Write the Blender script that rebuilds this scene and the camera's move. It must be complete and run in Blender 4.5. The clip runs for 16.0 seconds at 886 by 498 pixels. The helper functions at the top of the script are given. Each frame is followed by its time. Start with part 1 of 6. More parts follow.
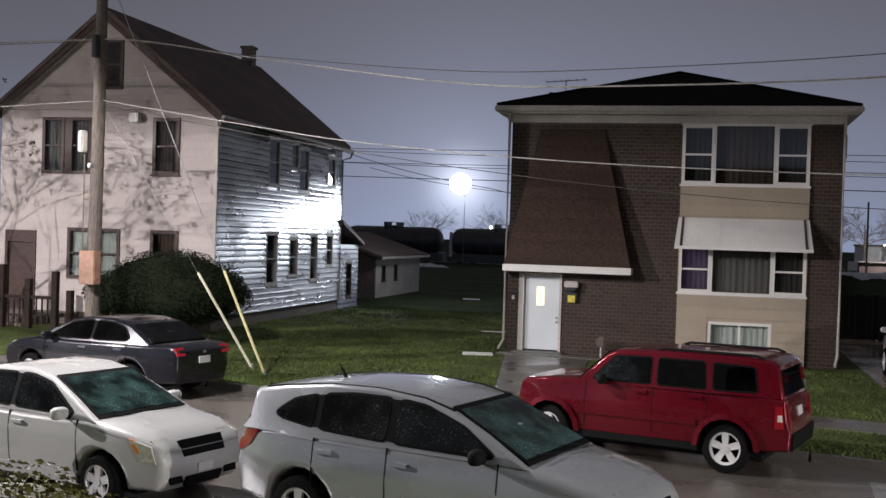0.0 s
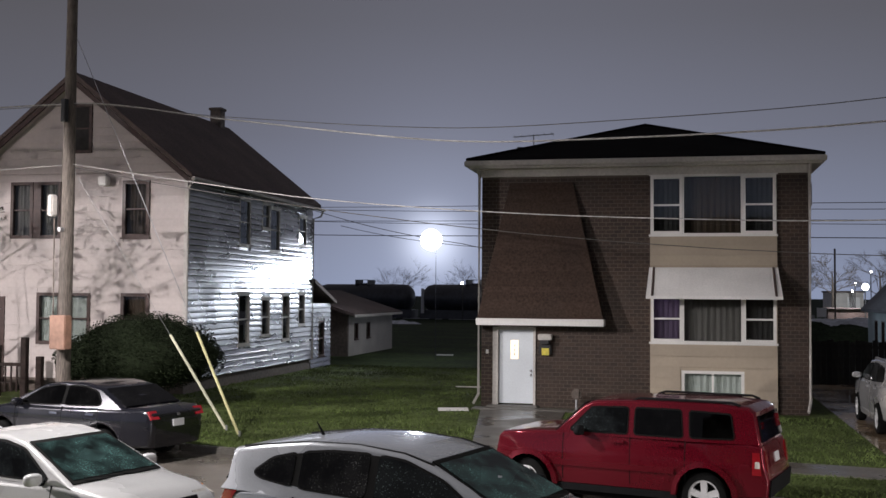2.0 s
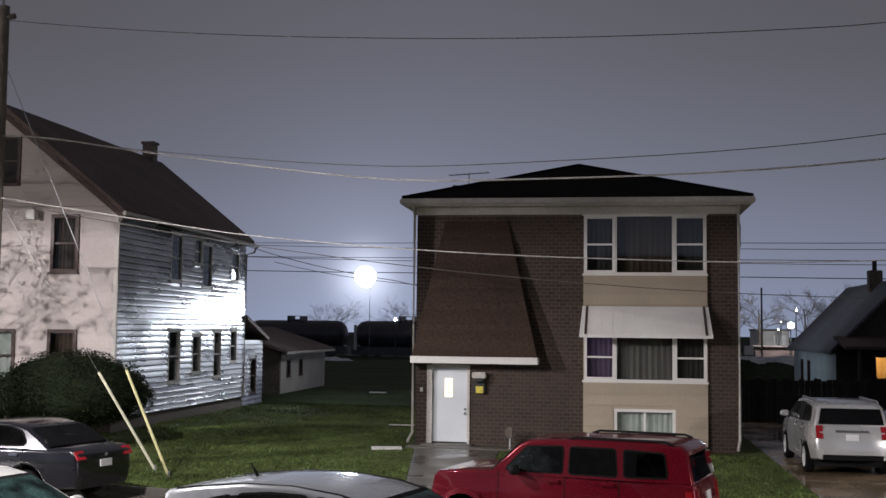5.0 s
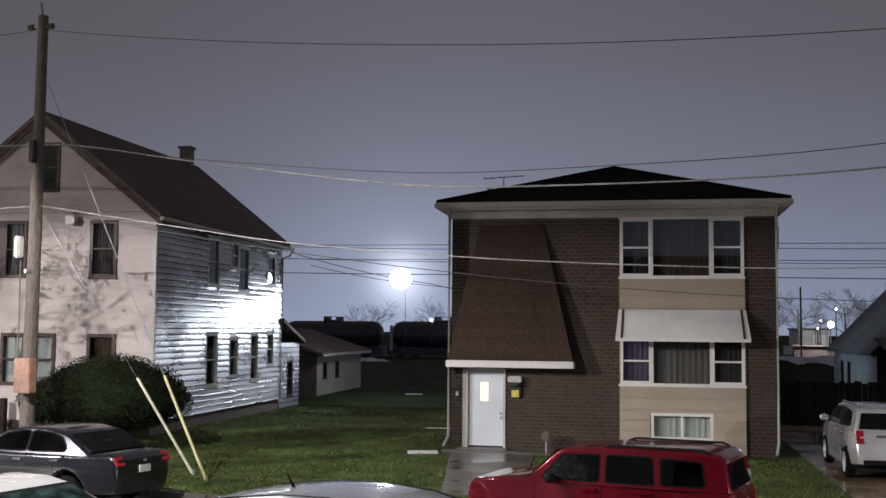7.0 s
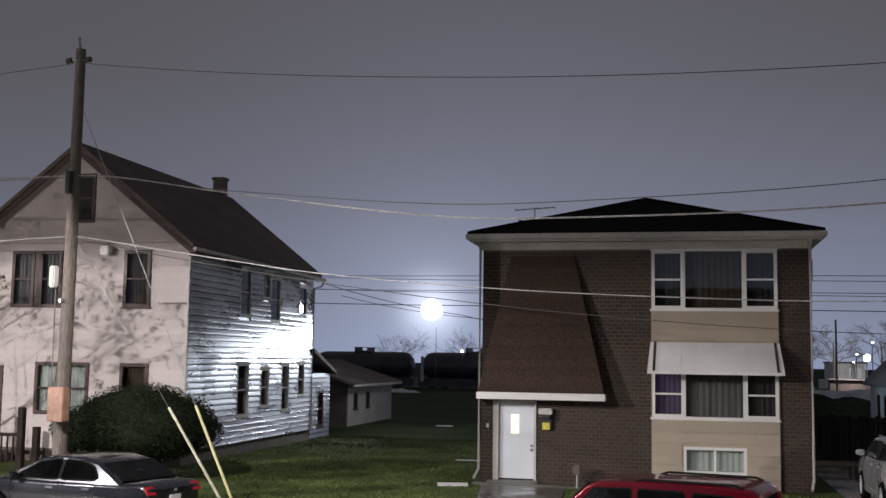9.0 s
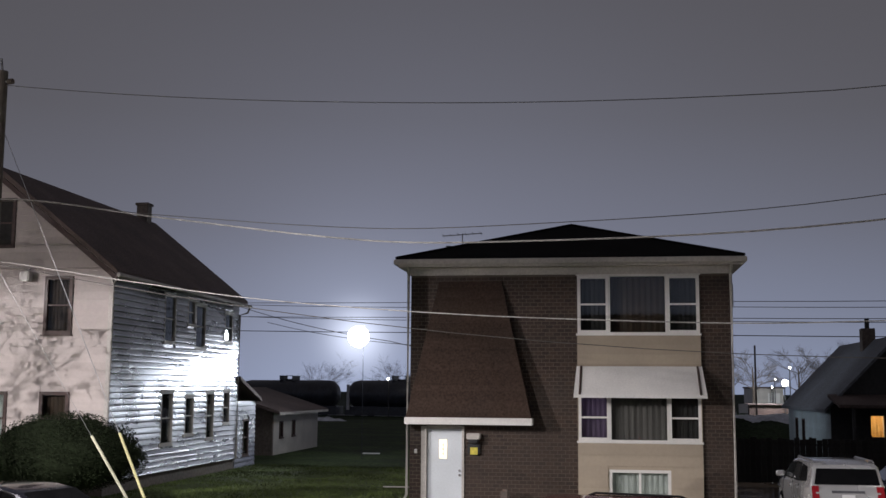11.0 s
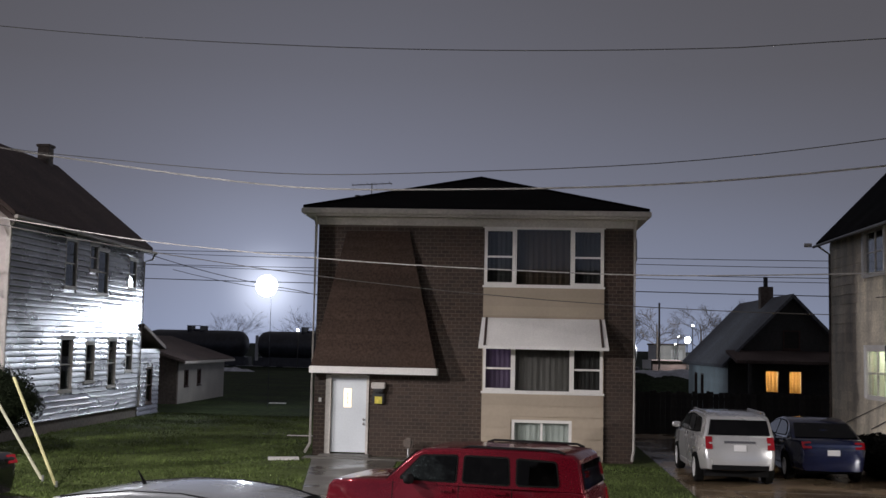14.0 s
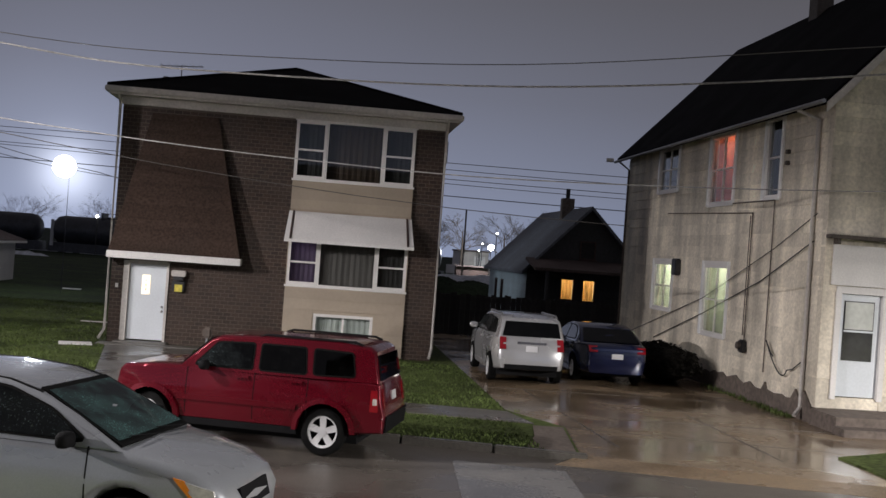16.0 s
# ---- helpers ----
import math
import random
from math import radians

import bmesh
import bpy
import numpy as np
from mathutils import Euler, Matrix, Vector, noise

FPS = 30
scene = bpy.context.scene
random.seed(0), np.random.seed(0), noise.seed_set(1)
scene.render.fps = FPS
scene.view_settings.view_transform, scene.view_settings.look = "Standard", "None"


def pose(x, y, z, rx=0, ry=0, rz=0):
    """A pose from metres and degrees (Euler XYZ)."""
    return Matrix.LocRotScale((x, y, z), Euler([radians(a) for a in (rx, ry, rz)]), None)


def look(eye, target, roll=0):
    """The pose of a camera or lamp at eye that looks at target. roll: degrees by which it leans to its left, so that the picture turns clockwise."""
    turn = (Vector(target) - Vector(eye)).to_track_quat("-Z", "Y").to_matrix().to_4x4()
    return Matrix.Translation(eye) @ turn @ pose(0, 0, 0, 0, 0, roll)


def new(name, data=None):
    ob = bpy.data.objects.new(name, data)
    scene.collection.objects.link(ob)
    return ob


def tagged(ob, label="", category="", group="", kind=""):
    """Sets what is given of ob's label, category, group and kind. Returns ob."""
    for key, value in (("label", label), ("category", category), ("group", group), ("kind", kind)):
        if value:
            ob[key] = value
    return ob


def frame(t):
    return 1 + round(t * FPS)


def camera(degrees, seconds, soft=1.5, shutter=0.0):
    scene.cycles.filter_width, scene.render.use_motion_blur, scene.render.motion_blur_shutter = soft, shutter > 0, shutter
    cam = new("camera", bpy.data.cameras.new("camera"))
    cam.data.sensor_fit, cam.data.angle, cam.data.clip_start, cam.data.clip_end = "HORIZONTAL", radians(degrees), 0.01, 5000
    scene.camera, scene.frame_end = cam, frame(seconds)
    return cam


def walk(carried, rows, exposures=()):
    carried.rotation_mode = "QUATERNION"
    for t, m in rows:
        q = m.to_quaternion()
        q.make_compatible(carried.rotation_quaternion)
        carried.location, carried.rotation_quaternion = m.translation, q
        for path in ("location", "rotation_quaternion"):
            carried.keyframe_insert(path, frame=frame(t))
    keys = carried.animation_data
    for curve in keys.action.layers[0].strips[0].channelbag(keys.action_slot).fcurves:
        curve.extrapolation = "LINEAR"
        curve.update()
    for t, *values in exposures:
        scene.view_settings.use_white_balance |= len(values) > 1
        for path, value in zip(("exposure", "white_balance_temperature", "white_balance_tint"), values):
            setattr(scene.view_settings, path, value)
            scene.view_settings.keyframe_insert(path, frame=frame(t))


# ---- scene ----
cam = camera(44.0, 16.0)
PATH = [
    (0, (0.059, -0.957, 3.267), (-0.418, 0.985, 3.242), 1.8),
    (0.5, (0.049, -0.964, 3.259), (-0.43, 0.977, 3.331), 0.8),
    (1, (0.041, -0.995, 3.253), (-0.414, 0.951, 3.329), 0.1),
    (1.5, (0.04, -1.036, 3.247), (-0.386, 0.917, 3.324), 0.1),
    (2, (0.037, -1.025, 3.242), (-0.39, 0.927, 3.321), 0.4),
    (2.5, (0.023, -1.003, 3.246), (-0.415, 0.947, 3.322), 1.1),
    (3, (0.02, -1.038, 3.239), (-0.416, 0.912, 3.324), 1.1),
    (3.5, (0.03, -1.012, 3.235), (-0.347, 0.949, 3.344), 1.0),
    (4, (0.03, -0.996, 3.231), (-0.278, 0.975, 3.366), 0.9),
    (4.2, (0.021, -1.005, 3.234), (-0.275, 0.967, 3.384), 0.7),
    (6.5, (-0.032, -1.046, 3.39), (-0.39, 0.917, 3.526), 0.5),
    (7, (-0.002, -1.035, 3.41), (-0.373, 0.925, 3.554), 0.5),
    (7.5, (0.004, -1.059, 3.44), (-0.369, 0.9, 3.592), 0.5),
    (8, (-0.062, -1.051, 3.454), (-0.434, 0.908, 3.607), 0.5),
    (8.2, (-0.06, -1.043, 3.454), (-0.457, 0.911, 3.612), 0.5),
    (10.3, (0.15, -1.133, 3.325), (-0.285, 0.802, 3.585), 1.1),
    (10.5, (0.116, -1.149, 3.324), (-0.27, 0.796, 3.583), 0.9),
    (11, (-0.034, -1.15, 3.332), (-0.327, 0.813, 3.584), 0.4),
    (11.5, (-0.021, -1.062, 3.328), (-0.262, 0.911, 3.554), -0.1),
    (12, (-0.025, -1.049, 3.337), (-0.245, 0.929, 3.534), -0.1),
    (12.5, (-0.09, -1.029, 3.365), (-0.299, 0.952, 3.544), 0.2),
    (13, (-0.087, -1.036, 3.348), (-0.289, 0.946, 3.518), 0.2),
    (13.5, (-0.029, -1.025, 3.312), (-0.217, 0.959, 3.484), 0.4),
    (14, (0.099, -1.063, 3.23), (-0.037, 0.925, 3.401), 1.2),
    (14.5, (0.147, -1.062, 3.136), (0.091, 0.932, 3.279), 2.5),
    (15, (0.148, -1.002, 3.14), (0.165, 0.995, 3.241), 3.3),
    (15.5, (0.154, -1.05, 3.128), (0.313, 0.943, 3.174), 3.6),
    (16, (0.147, -1.02, 3.108), (0.363, 0.968, 3.115), 4.2),
]
walk(cam, [(t, look(eye, target, roll)) for t, eye, target, roll in PATH])

# ---- world and lights ----
world = bpy.data.worlds.new("night_sky")
scene.world = world
world.use_nodes = True
wn, wl = world.node_tree.nodes, world.node_tree.links
wbg = wn["Background"]
wtc = wn.new("ShaderNodeTexCoord")
wsep = wn.new("ShaderNodeSeparateXYZ")
wramp = wn.new("ShaderNodeValToRGB")
wl.new(wtc.outputs["Generated"], wsep.inputs[0])
wl.new(wsep.outputs["Z"], wramp.inputs[0])
wramp.color_ramp.elements[0].position = 0.0
wramp.color_ramp.elements[0].color = (0.205, 0.235, 0.335, 1)
wramp.color_ramp.elements[1].position = 0.40
wramp.color_ramp.elements[1].color = (0.085, 0.081, 0.091, 1)
for at, col in ((0.06, (0.166, 0.180, 0.242, 1)), (0.14, (0.125, 0.127, 0.158, 1)), (0.24, (0.099, 0.096, 0.110, 1))):
    wramp.color_ramp.elements.new(at).color = col
# lit mist over the rail yard, painted into the sky: a wide dome and a denser core round the floodlight
sky = wramp.outputs[0]
for power, amount, toward, colour in ((26, 0.75, (-0.16, 0.98, 0.03), (0.085, 0.098, 0.145, 1)), (260, 0.7, (-11.93, 52.0, 2.3), (0.11, 0.125, 0.17, 1)), (3600, 1.0, (-11.36, 49.5, 2.35), (0.62, 0.66, 0.78, 1)), (60, 0.5, (0.17, 0.98, 0.0), (0.05, 0.065, 0.10, 1))):
    wdot, wpow, wmul, wadd = wn.new("ShaderNodeVectorMath"), wn.new("ShaderNodeMath"), wn.new("ShaderNodeMath"), wn.new("ShaderNodeMix")
    wdot.operation, wpow.operation, wmul.operation = "DOT_PRODUCT", "POWER", "MULTIPLY"
    wdot.inputs[1].default_value = Vector(toward).normalized()
    wpow.inputs[1].default_value, wmul.inputs[1].default_value = power, amount
    wadd.data_type, wadd.blend_type = "RGBA", "ADD"
    wl.new(wtc.outputs["Generated"], wdot.inputs[0])
    wl.new(wdot.outputs["Value"], wpow.inputs[0])
    wl.new(wpow.outputs[0], wmul.inputs[0])
    wl.new(wmul.outputs[0], wadd.inputs["Factor"])
    wl.new(sky, wadd.inputs[6])
    wadd.inputs[7].default_value = colour
    sky = wadd.outputs[2]
wl.new(sky, wbg.inputs["Color"])
wbg.inputs["Strength"].default_value = 1.0

# street frame: u along the far kerb, v away from the camera
STREET = radians(15.5)
UX, UY, VX, VY = math.cos(STREET), -math.sin(STREET), math.sin(STREET), math.cos(STREET)


def st(u, v, z=0.0):
    return Vector((u * UX + v * VX, 16.8 + u * UY + v * VY, z))


def st_pose(u, v, z=0.0, turn=0.0):
    p = st(u, v, z)
    return pose(p.x, p.y, p.z, 0, 0, turn - 15.5)


def lamp(name, kind, where, power, colour, size=0.1, target=None, cone=None, blend=0.5):
    data = bpy.data.lights.new(name, kind)
    data.energy, data.color = power, colour
    if kind == "SPOT":
        data.shadow_soft_size, data.spot_size, data.spot_blend = size, radians(cone), blend
    elif kind == "POINT":
        data.shadow_soft_size = size
    ob = new(name, data)
    ob.matrix_world = look(where, target) if target else Matrix.Translation(where)
    return ob


LAMP_A = st(-22.5, -14.0, 7.75)
LAMP_B = st(24.0, -9.2, 6.9)
LAMP_C = st(-9.0, -6.3, 7.75)
FLOOD = Vector((-11.36, 48.5, 5.67))
lamp("street_light_a", "SPOT", LAMP_A, 14200, (1.0, 0.94, 0.95), 0.05, LAMP_A + Vector((0.0, 0.0001, -9)), 176.4, 0.055)
# assumed lamp out of view, added to light the beige house's front
lamp("street_light_b", "SPOT", LAMP_B, 21500, (1.0, 0.95, 0.91), 0.16, LAMP_B + Vector((-0.01, 0.02, -9)), 171, 0.30)
lamp("street_light_c", "SPOT", LAMP_C, 4700, (1.0, 0.95, 0.94), 0.10, LAMP_C + Vector((0.01, 0.02, -9)), 168, 0.25)
# lamp a has no globe: added fill that brightens the frame house's gable
lamp("street_light_a_globe", "POINT", LAMP_A + Vector((0, 0, -0.12)), 2800, (1.0, 0.88, 0.87), 0.12)
lamp("far_yard_light", "POINT", (23.0, 148.2, 5.2), 9000, (0.9, 0.95, 1.0), 0.3)
lamp("yard_flood", "SPOT", FLOOD + Vector((-0.50, -0.45, 0)), 2200, (0.83, 0.9, 1.0), 0.15, (-14.9, 38.6, 1.0), 50, 0.9)
# unseen second head, added to brighten the cottage's side wall
lamp("yard_flood_second", "SPOT", FLOOD + Vector((0.6, -0.1, -0.1)), 2200, (0.83, 0.9, 1.0), 0.15, (8.9, 50.5, 2.4), 26, 0.9)
lamp("yard_flood_spill", "POINT", FLOOD + Vector((-0.1, 0.0, -0.75)), 70, (0.83, 0.9, 1.0), 0.15)


# ---- materials ----
def material(name, colour, rough=0.7, metal=0.0, grain=0.25, scale=8.0, bump=0.15, big=0.25, big_scale=0.7, spec=0.5, random_tint=0.0, stretch=(1, 1, 1), coat=0.0, wet=0.0, streak=None):
    m = bpy.data.materials.new(name)
    m.use_nodes = True
    n, l = m.node_tree.nodes, m.node_tree.links
    b = n["Principled BSDF"]
    b.inputs["Metallic"].default_value = metal
    b.inputs["Specular IOR Level"].default_value = spec
    b.inputs["Coat Weight"].default_value = coat
    b.inputs["Coat Roughness"].default_value = 0.05
    tc = n.new("ShaderNodeTexCoord")
    mp = n.new("ShaderNodeMapping")
    mp.inputs["Scale"].default_value = stretch
    l.new(tc.outputs["Object"], mp.inputs[0])
    fine = n.new("ShaderNodeTexNoise")
    fine.inputs["Scale"].default_value, fine.inputs["Detail"].default_value = scale, 6
    l.new(mp.outputs[0], fine.inputs["Vector"])
    wide = n.new("ShaderNodeTexNoise")
    wide.inputs["Scale"].default_value, wide.inputs["Detail"].default_value = big_scale, 4
    if streak:
        sm = n.new("ShaderNodeMapping")
        sm.inputs["Scale"].default_value = streak
        l.new(tc.outputs["Object"], sm.inputs[0])
        l.new(sm.outputs[0], wide.inputs["Vector"])
    else:
        l.new(mp.outputs[0], wide.inputs["Vector"])
    def level(src, amount):
        r = n.new("ShaderNodeMapRange")
        r.inputs["From Min"].default_value, r.inputs["From Max"].default_value = 0.3, 0.7
        r.inputs["To Min"].default_value, r.inputs["To Max"].default_value = 1 - amount, 1 + amount
        l.new(src, r.inputs["Value"])
        return r.outputs[0]
    mul = n.new("ShaderNodeMath")
    mul.operation = "MULTIPLY"
    l.new(level(fine.outputs["Fac"], grain), mul.inputs[0])
    l.new(level(wide.outputs["Fac"], big), mul.inputs[1])
    out = mul.outputs[0]
    if random_tint:
        oi = n.new("ShaderNodeObjectInfo")
        geo = n.new("ShaderNodeNewGeometry")
        add = n.new("ShaderNodeMath")
        add.operation = "ADD"
        l.new(oi.outputs["Random"], add.inputs[0])
        l.new(geo.outputs["Random Per Island"], add.inputs[1])
        fr = n.new("ShaderNodeMath")
        fr.operation = "FRACT"
        l.new(add.outputs[0], fr.inputs[0])
        r = n.new("ShaderNodeMapRange")
        r.inputs["To Min"].default_value, r.inputs["To Max"].default_value = 1 - random_tint, 1 + random_tint
        l.new(fr.outputs[0], r.inputs["Value"])
        m2 = n.new("ShaderNodeMath")
        m2.operation = "MULTIPLY"
        l.new(out, m2.inputs[0])
        l.new(r.outputs[0], m2.inputs[1])
        out = m2.outputs[0]
    vm = n.new("ShaderNodeVectorMath")
    vm.operation = "SCALE"
    vm.inputs[0].default_value = colour[:3]
    l.new(out, vm.inputs["Scale"])
    l.new(vm.outputs[0], b.inputs["Base Color"])
    rr = n.new("ShaderNodeMapRange")
    rr.inputs["From Min"].default_value, rr.inputs["From Max"].default_value = 0.35, 0.65
    rr.inputs["To Min"].default_value, rr.inputs["To Max"].default_value = max(0.02, rough - 0.12 - wet), min(1, rough + 0.08)
    l.new(wide.outputs["Fac"], rr.inputs["Value"])
    l.new(rr.outputs[0], b.inputs["Roughness"])
    if bump:
        bp = n.new("ShaderNodeBump")
        bp.inputs["Strength"].default_value, bp.inputs["Distance"].default_value = bump, 0.02
        l.new(fine.outputs["Fac"], bp.inputs["Height"])
        l.new(bp.outputs[0], b.inputs["Normal"])
    return m


def glow(name, colour, strength):
    m = bpy.data.materials.new(name)
    m.use_nodes = True
    b = m.node_tree.nodes["Principled BSDF"]
    b.inputs["Base Color"].default_value = (*colour, 1)
    b.inputs["Emission Color"].default_value = (*colour, 1)
    b.inputs["Emission Strength"].default_value = strength
    return m


def glass(name, tint=(0.8, 0.85, 0.85), rough=0.02, drops=0.0, haze=0.0, drop_sheen=(0.17, 0.36, 0.34)):
    m = bpy.data.materials.new(name)
    m.use_nodes = True
    n, l = m.node_tree.nodes, m.node_tree.links
    n.remove(n["Principled BSDF"])
    out = n["Material Output"]
    tr, gl, mix, fr = n.new("ShaderNodeBsdfTransparent"), n.new("ShaderNodeBsdfGlossy"), n.new("ShaderNodeMixShader"), n.new("ShaderNodeLayerWeight")
    pw, sc = n.new("ShaderNodeMath"), n.new("ShaderNodeMath")
    tr.inputs["Color"].default_value = (*tint, 1)
    gl.inputs["Roughness"].default_value = rough
    pw.operation, sc.operation = "POWER", "MULTIPLY_ADD"
    fr.inputs["Blend"].default_value = 0.5
    pw.inputs[1].default_value, sc.inputs[1].default_value, sc.inputs[2].default_value = 4.5, 0.9, 0.045
    l.new(fr.outputs["Facing"], pw.inputs[0])
    l.new(pw.outputs[0], sc.inputs[0])
    l.new(sc.outputs[0], mix.inputs[0])
    l.new(tr.outputs[0], mix.inputs[1])
    l.new(gl.outputs[0], mix.inputs[2])
    last = mix
    # diffuse patches paint reflected light and raindrops onto the pane
    if drops:
        tc, vo, rp, df, m2 = n.new("ShaderNodeTexCoord"), n.new("ShaderNodeTexNoise"), n.new("ShaderNodeMapRange"), n.new("ShaderNodeBsdfDiffuse"), n.new("ShaderNodeMixShader")
        vo.inputs["Scale"].default_value, vo.inputs["Detail"].default_value = 60, 2
        rp.inputs["From Min"].default_value, rp.inputs["From Max"].default_value = 0.60, 0.76
        rp.inputs["To Min"].default_value, rp.inputs["To Max"].default_value = haze, haze + drops
        df.inputs["Color"].default_value = (*drop_sheen, 1)
        l.new(tc.outputs["Object"], vo.inputs["Vector"])
        l.new(vo.outputs["Fac"], rp.inputs["Value"])
        lo, lr, lm = n.new("ShaderNodeTexNoise"), n.new("ShaderNodeMapRange"), n.new("ShaderNodeMath")
        lo.inputs["Scale"].default_value, lo.inputs["Detail"].default_value = 3.0, 3
        lr.inputs["From Min"].default_value, lr.inputs["From Max"].default_value = 0.38, 0.66
        lr.inputs["To Min"].default_value, lr.inputs["To Max"].default_value = 0.15, 1.8
        lm.operation = "MULTIPLY"
        l.new(tc.outputs["Object"], lo.inputs["Vector"])
        l.new(lo.outputs["Fac"], lr.inputs["Value"])
        l.new(rp.outputs[0], lm.inputs[0])
        l.new(lr.outputs[0], lm.inputs[1])
        l.new(lm.outputs[0], m2.inputs[0])
        l.new(mix.outputs[0], m2.inputs[1])
        l.new(df.outputs[0], m2.inputs[2])
        last = m2
    l.new(last.outputs[0], out.inputs["Surface"])
    return m


M_ASPHALT = material("wet_asphalt", (0.105, 0.093, 0.082), 0.40, grain=0.3, scale=30, bump=0.12, big=0.3, big_scale=0.35, wet=0.18)
M_DRIVE = material("wet_concrete_drive", (0.205, 0.150, 0.097), 0.28, grain=0.2, scale=18, bump=0.06, big=0.4, big_scale=0.5, wet=0.22)
M_CONC = material("concrete", (0.115, 0.107, 0.096), 0.45, grain=0.2, scale=20, bump=0.1, big=0.25, wet=0.15)
M_GLINT = material("pale_reflection_patch", (0.17, 0.165, 0.16), 0.34, grain=0.25, scale=20, bump=0.08, big=0.4, big_scale=0.6, wet=0.2)
M_SOIL = material("dark_ground", (0.024, 0.033, 0.020), 0.97, spec=0.05, grain=0.4, scale=6, bump=0.4)
M_GRASS = material("wet_grass", (0.080, 0.104, 0.036), 0.85, spec=0.08, grain=0.5, scale=9, bump=0.5, big=0.6, big_scale=0.45)
M_YARD = material("darkened_rear_lawn", (0.036, 0.050, 0.022), 0.92, spec=0.08, grain=0.5, scale=5, bump=0.5, big=0.6, big_scale=0.3)
M_BLADE = material("grass_blades", (0.084, 0.114, 0.036), 0.8, spec=0.12, grain=0.4, scale=3, bump=0, big=0.65, big_scale=0.42, random_tint=0.25)
M_BRICK = material("dark_brown_brick", (0.040, 0.0235, 0.0170), 0.75, grain=0.3, scale=30, bump=0.2, big=0.2, random_tint=0.3)
M_MORTAR = material("mortar", (0.118, 0.095, 0.076), 0.9, grain=0.25, scale=40, bump=0.3)
M_SHINGLE = material("brown_shingles", (0.046, 0.0295, 0.0225), 0.85, spec=0.2, grain=0.35, scale=16, bump=0.35, big=0.2, random_tint=0.1)
M_ROOF = material("black_roof_shingles", (0.0065, 0.006, 0.0065), 0.95, spec=0.06, grain=0.4, scale=22, bump=0.4, big=0.3)
M_ROOF2 = material("dark_grey_roof_shingles", (0.120, 0.092, 0.086), 0.9, spec=0.25, grain=0.4, scale=20, bump=0.4, big=0.3)
# cottage roof only: lighter grey-blue that carries the yard light in its colour
M_ROOF3 = material("yard_lit_roof_shingles", (0.13, 0.14, 0.16), 0.75, grain=0.4, scale=14, bump=0.4, big=0.3)
M_WHITE = material("white_paint", (0.72, 0.70, 0.68), 0.5, grain=0.06, scale=25, bump=0.05, big=0.1)
M_CASING = material("fresh_white_casing", (0.82, 0.82, 0.81), 0.45, grain=0.05, scale=20, bump=0.03, big=0.08)
M_OFFWHITE = material("weathered_white_trim", (0.50, 0.47, 0.44), 0.6, grain=0.12, scale=14, bump=0.08, big=0.18)
M_DOOR = material("white_door_paint", (0.66, 0.70, 0.74), 0.4, grain=0.04, scale=20, bump=0.02, big=0.06)
M_TAN = material("tan_siding", (0.38, 0.315, 0.245), 0.6, grain=0.04, scale=12, bump=0.03, big=0.08, random_tint=0.10)
M_FRONT = material("pinkish_white_siding", (0.50, 0.44, 0.42), 0.65, grain=0.05, scale=10, bump=0.04, big=0.12, random_tint=0.05)
M_ALU = material("aluminium_siding", (0.46, 0.47, 0.50), 0.31, metal=0.74, grain=0.10, scale=9, bump=0.05, big=0.22, spec=0.8, random_tint=0.08, stretch=(0.6, 1, 2))
M_BEIGE = material("beige_shingle_siding", (0.67, 0.61, 0.505), 0.75, grain=0.16, scale=14, bump=0.2, big=0.40, big_scale=1.3, random_tint=0.13, streak=(1, 1, 0.22))
M_FOUND = material("foundation", (0.13, 0.105, 0.09), 0.85, grain=0.3, scale=9, bump=0.4)
M_DARKWOOD = material("dark_brown_trim", (0.055, 0.030, 0.026), 0.6, grain=0.3, scale=9, bump=0.15)
M_PORCH = material("dark_porch_wood", (0.026, 0.018, 0.016), 0.8, spec=0.2, grain=0.3, scale=9, bump=0.15)
# near-black put in for the shade of unlit rooms
M_DARK = material("unlit_room_dark", (0.03, 0.028, 0.027), 0.9, grain=0.2, bump=0)
M_CURTAIN = material("dim_curtain", (0.16, 0.145, 0.135), 0.9, grain=0.2, scale=10, bump=0.2, stretch=(6, 1, 0.3))
M_CURTAIN_D = material("brown_curtain", (0.065, 0.042, 0.028), 0.9, grain=0.25, scale=10, bump=0.2, stretch=(6, 1, 0.3))
M_BLIND = material("white_blind", (0.62, 0.64, 0.60), 0.8, grain=0.08, scale=10, bump=0.05)
M_POLE = material("weathered_wood_pole", (0.118, 0.098, 0.084), 0.85, grain=0.6, scale=10, bump=0.4, stretch=(6, 6, 0.5))
M_WIRE = material("cable_jacket", (0.09, 0.085, 0.08), 0.4, grain=0.1, bump=0)
M_WIRE_L = material("aluminium_cable", (0.28, 0.27, 0.26), 0.35, grain=0.3, scale=12, bump=0)
M_METAL = material("grey_metal", (0.34, 0.34, 0.35), 0.4, metal=0.6, grain=0.1, bump=0.03)
M_YELLOW = material("yellow_guard", (0.55, 0.51, 0.27), 0.5, grain=0.15, scale=10, bump=0.05)
M_PALE = material("faded_guard", (0.58, 0.56, 0.42), 0.5, grain=0.15, scale=10, bump=0.05)
M_BOX = material("red_brown_box", (0.30, 0.17, 0.12), 0.6, grain=0.2, bump=0.1)
M_BLACK = material("black_iron", (0.02, 0.02, 0.022), 0.5, grain=0.2, bump=0.05)
M_CONDUIT = material("dull_brown_metal", (0.075, 0.062, 0.052), 0.7, grain=0.3, scale=12, bump=0.1)
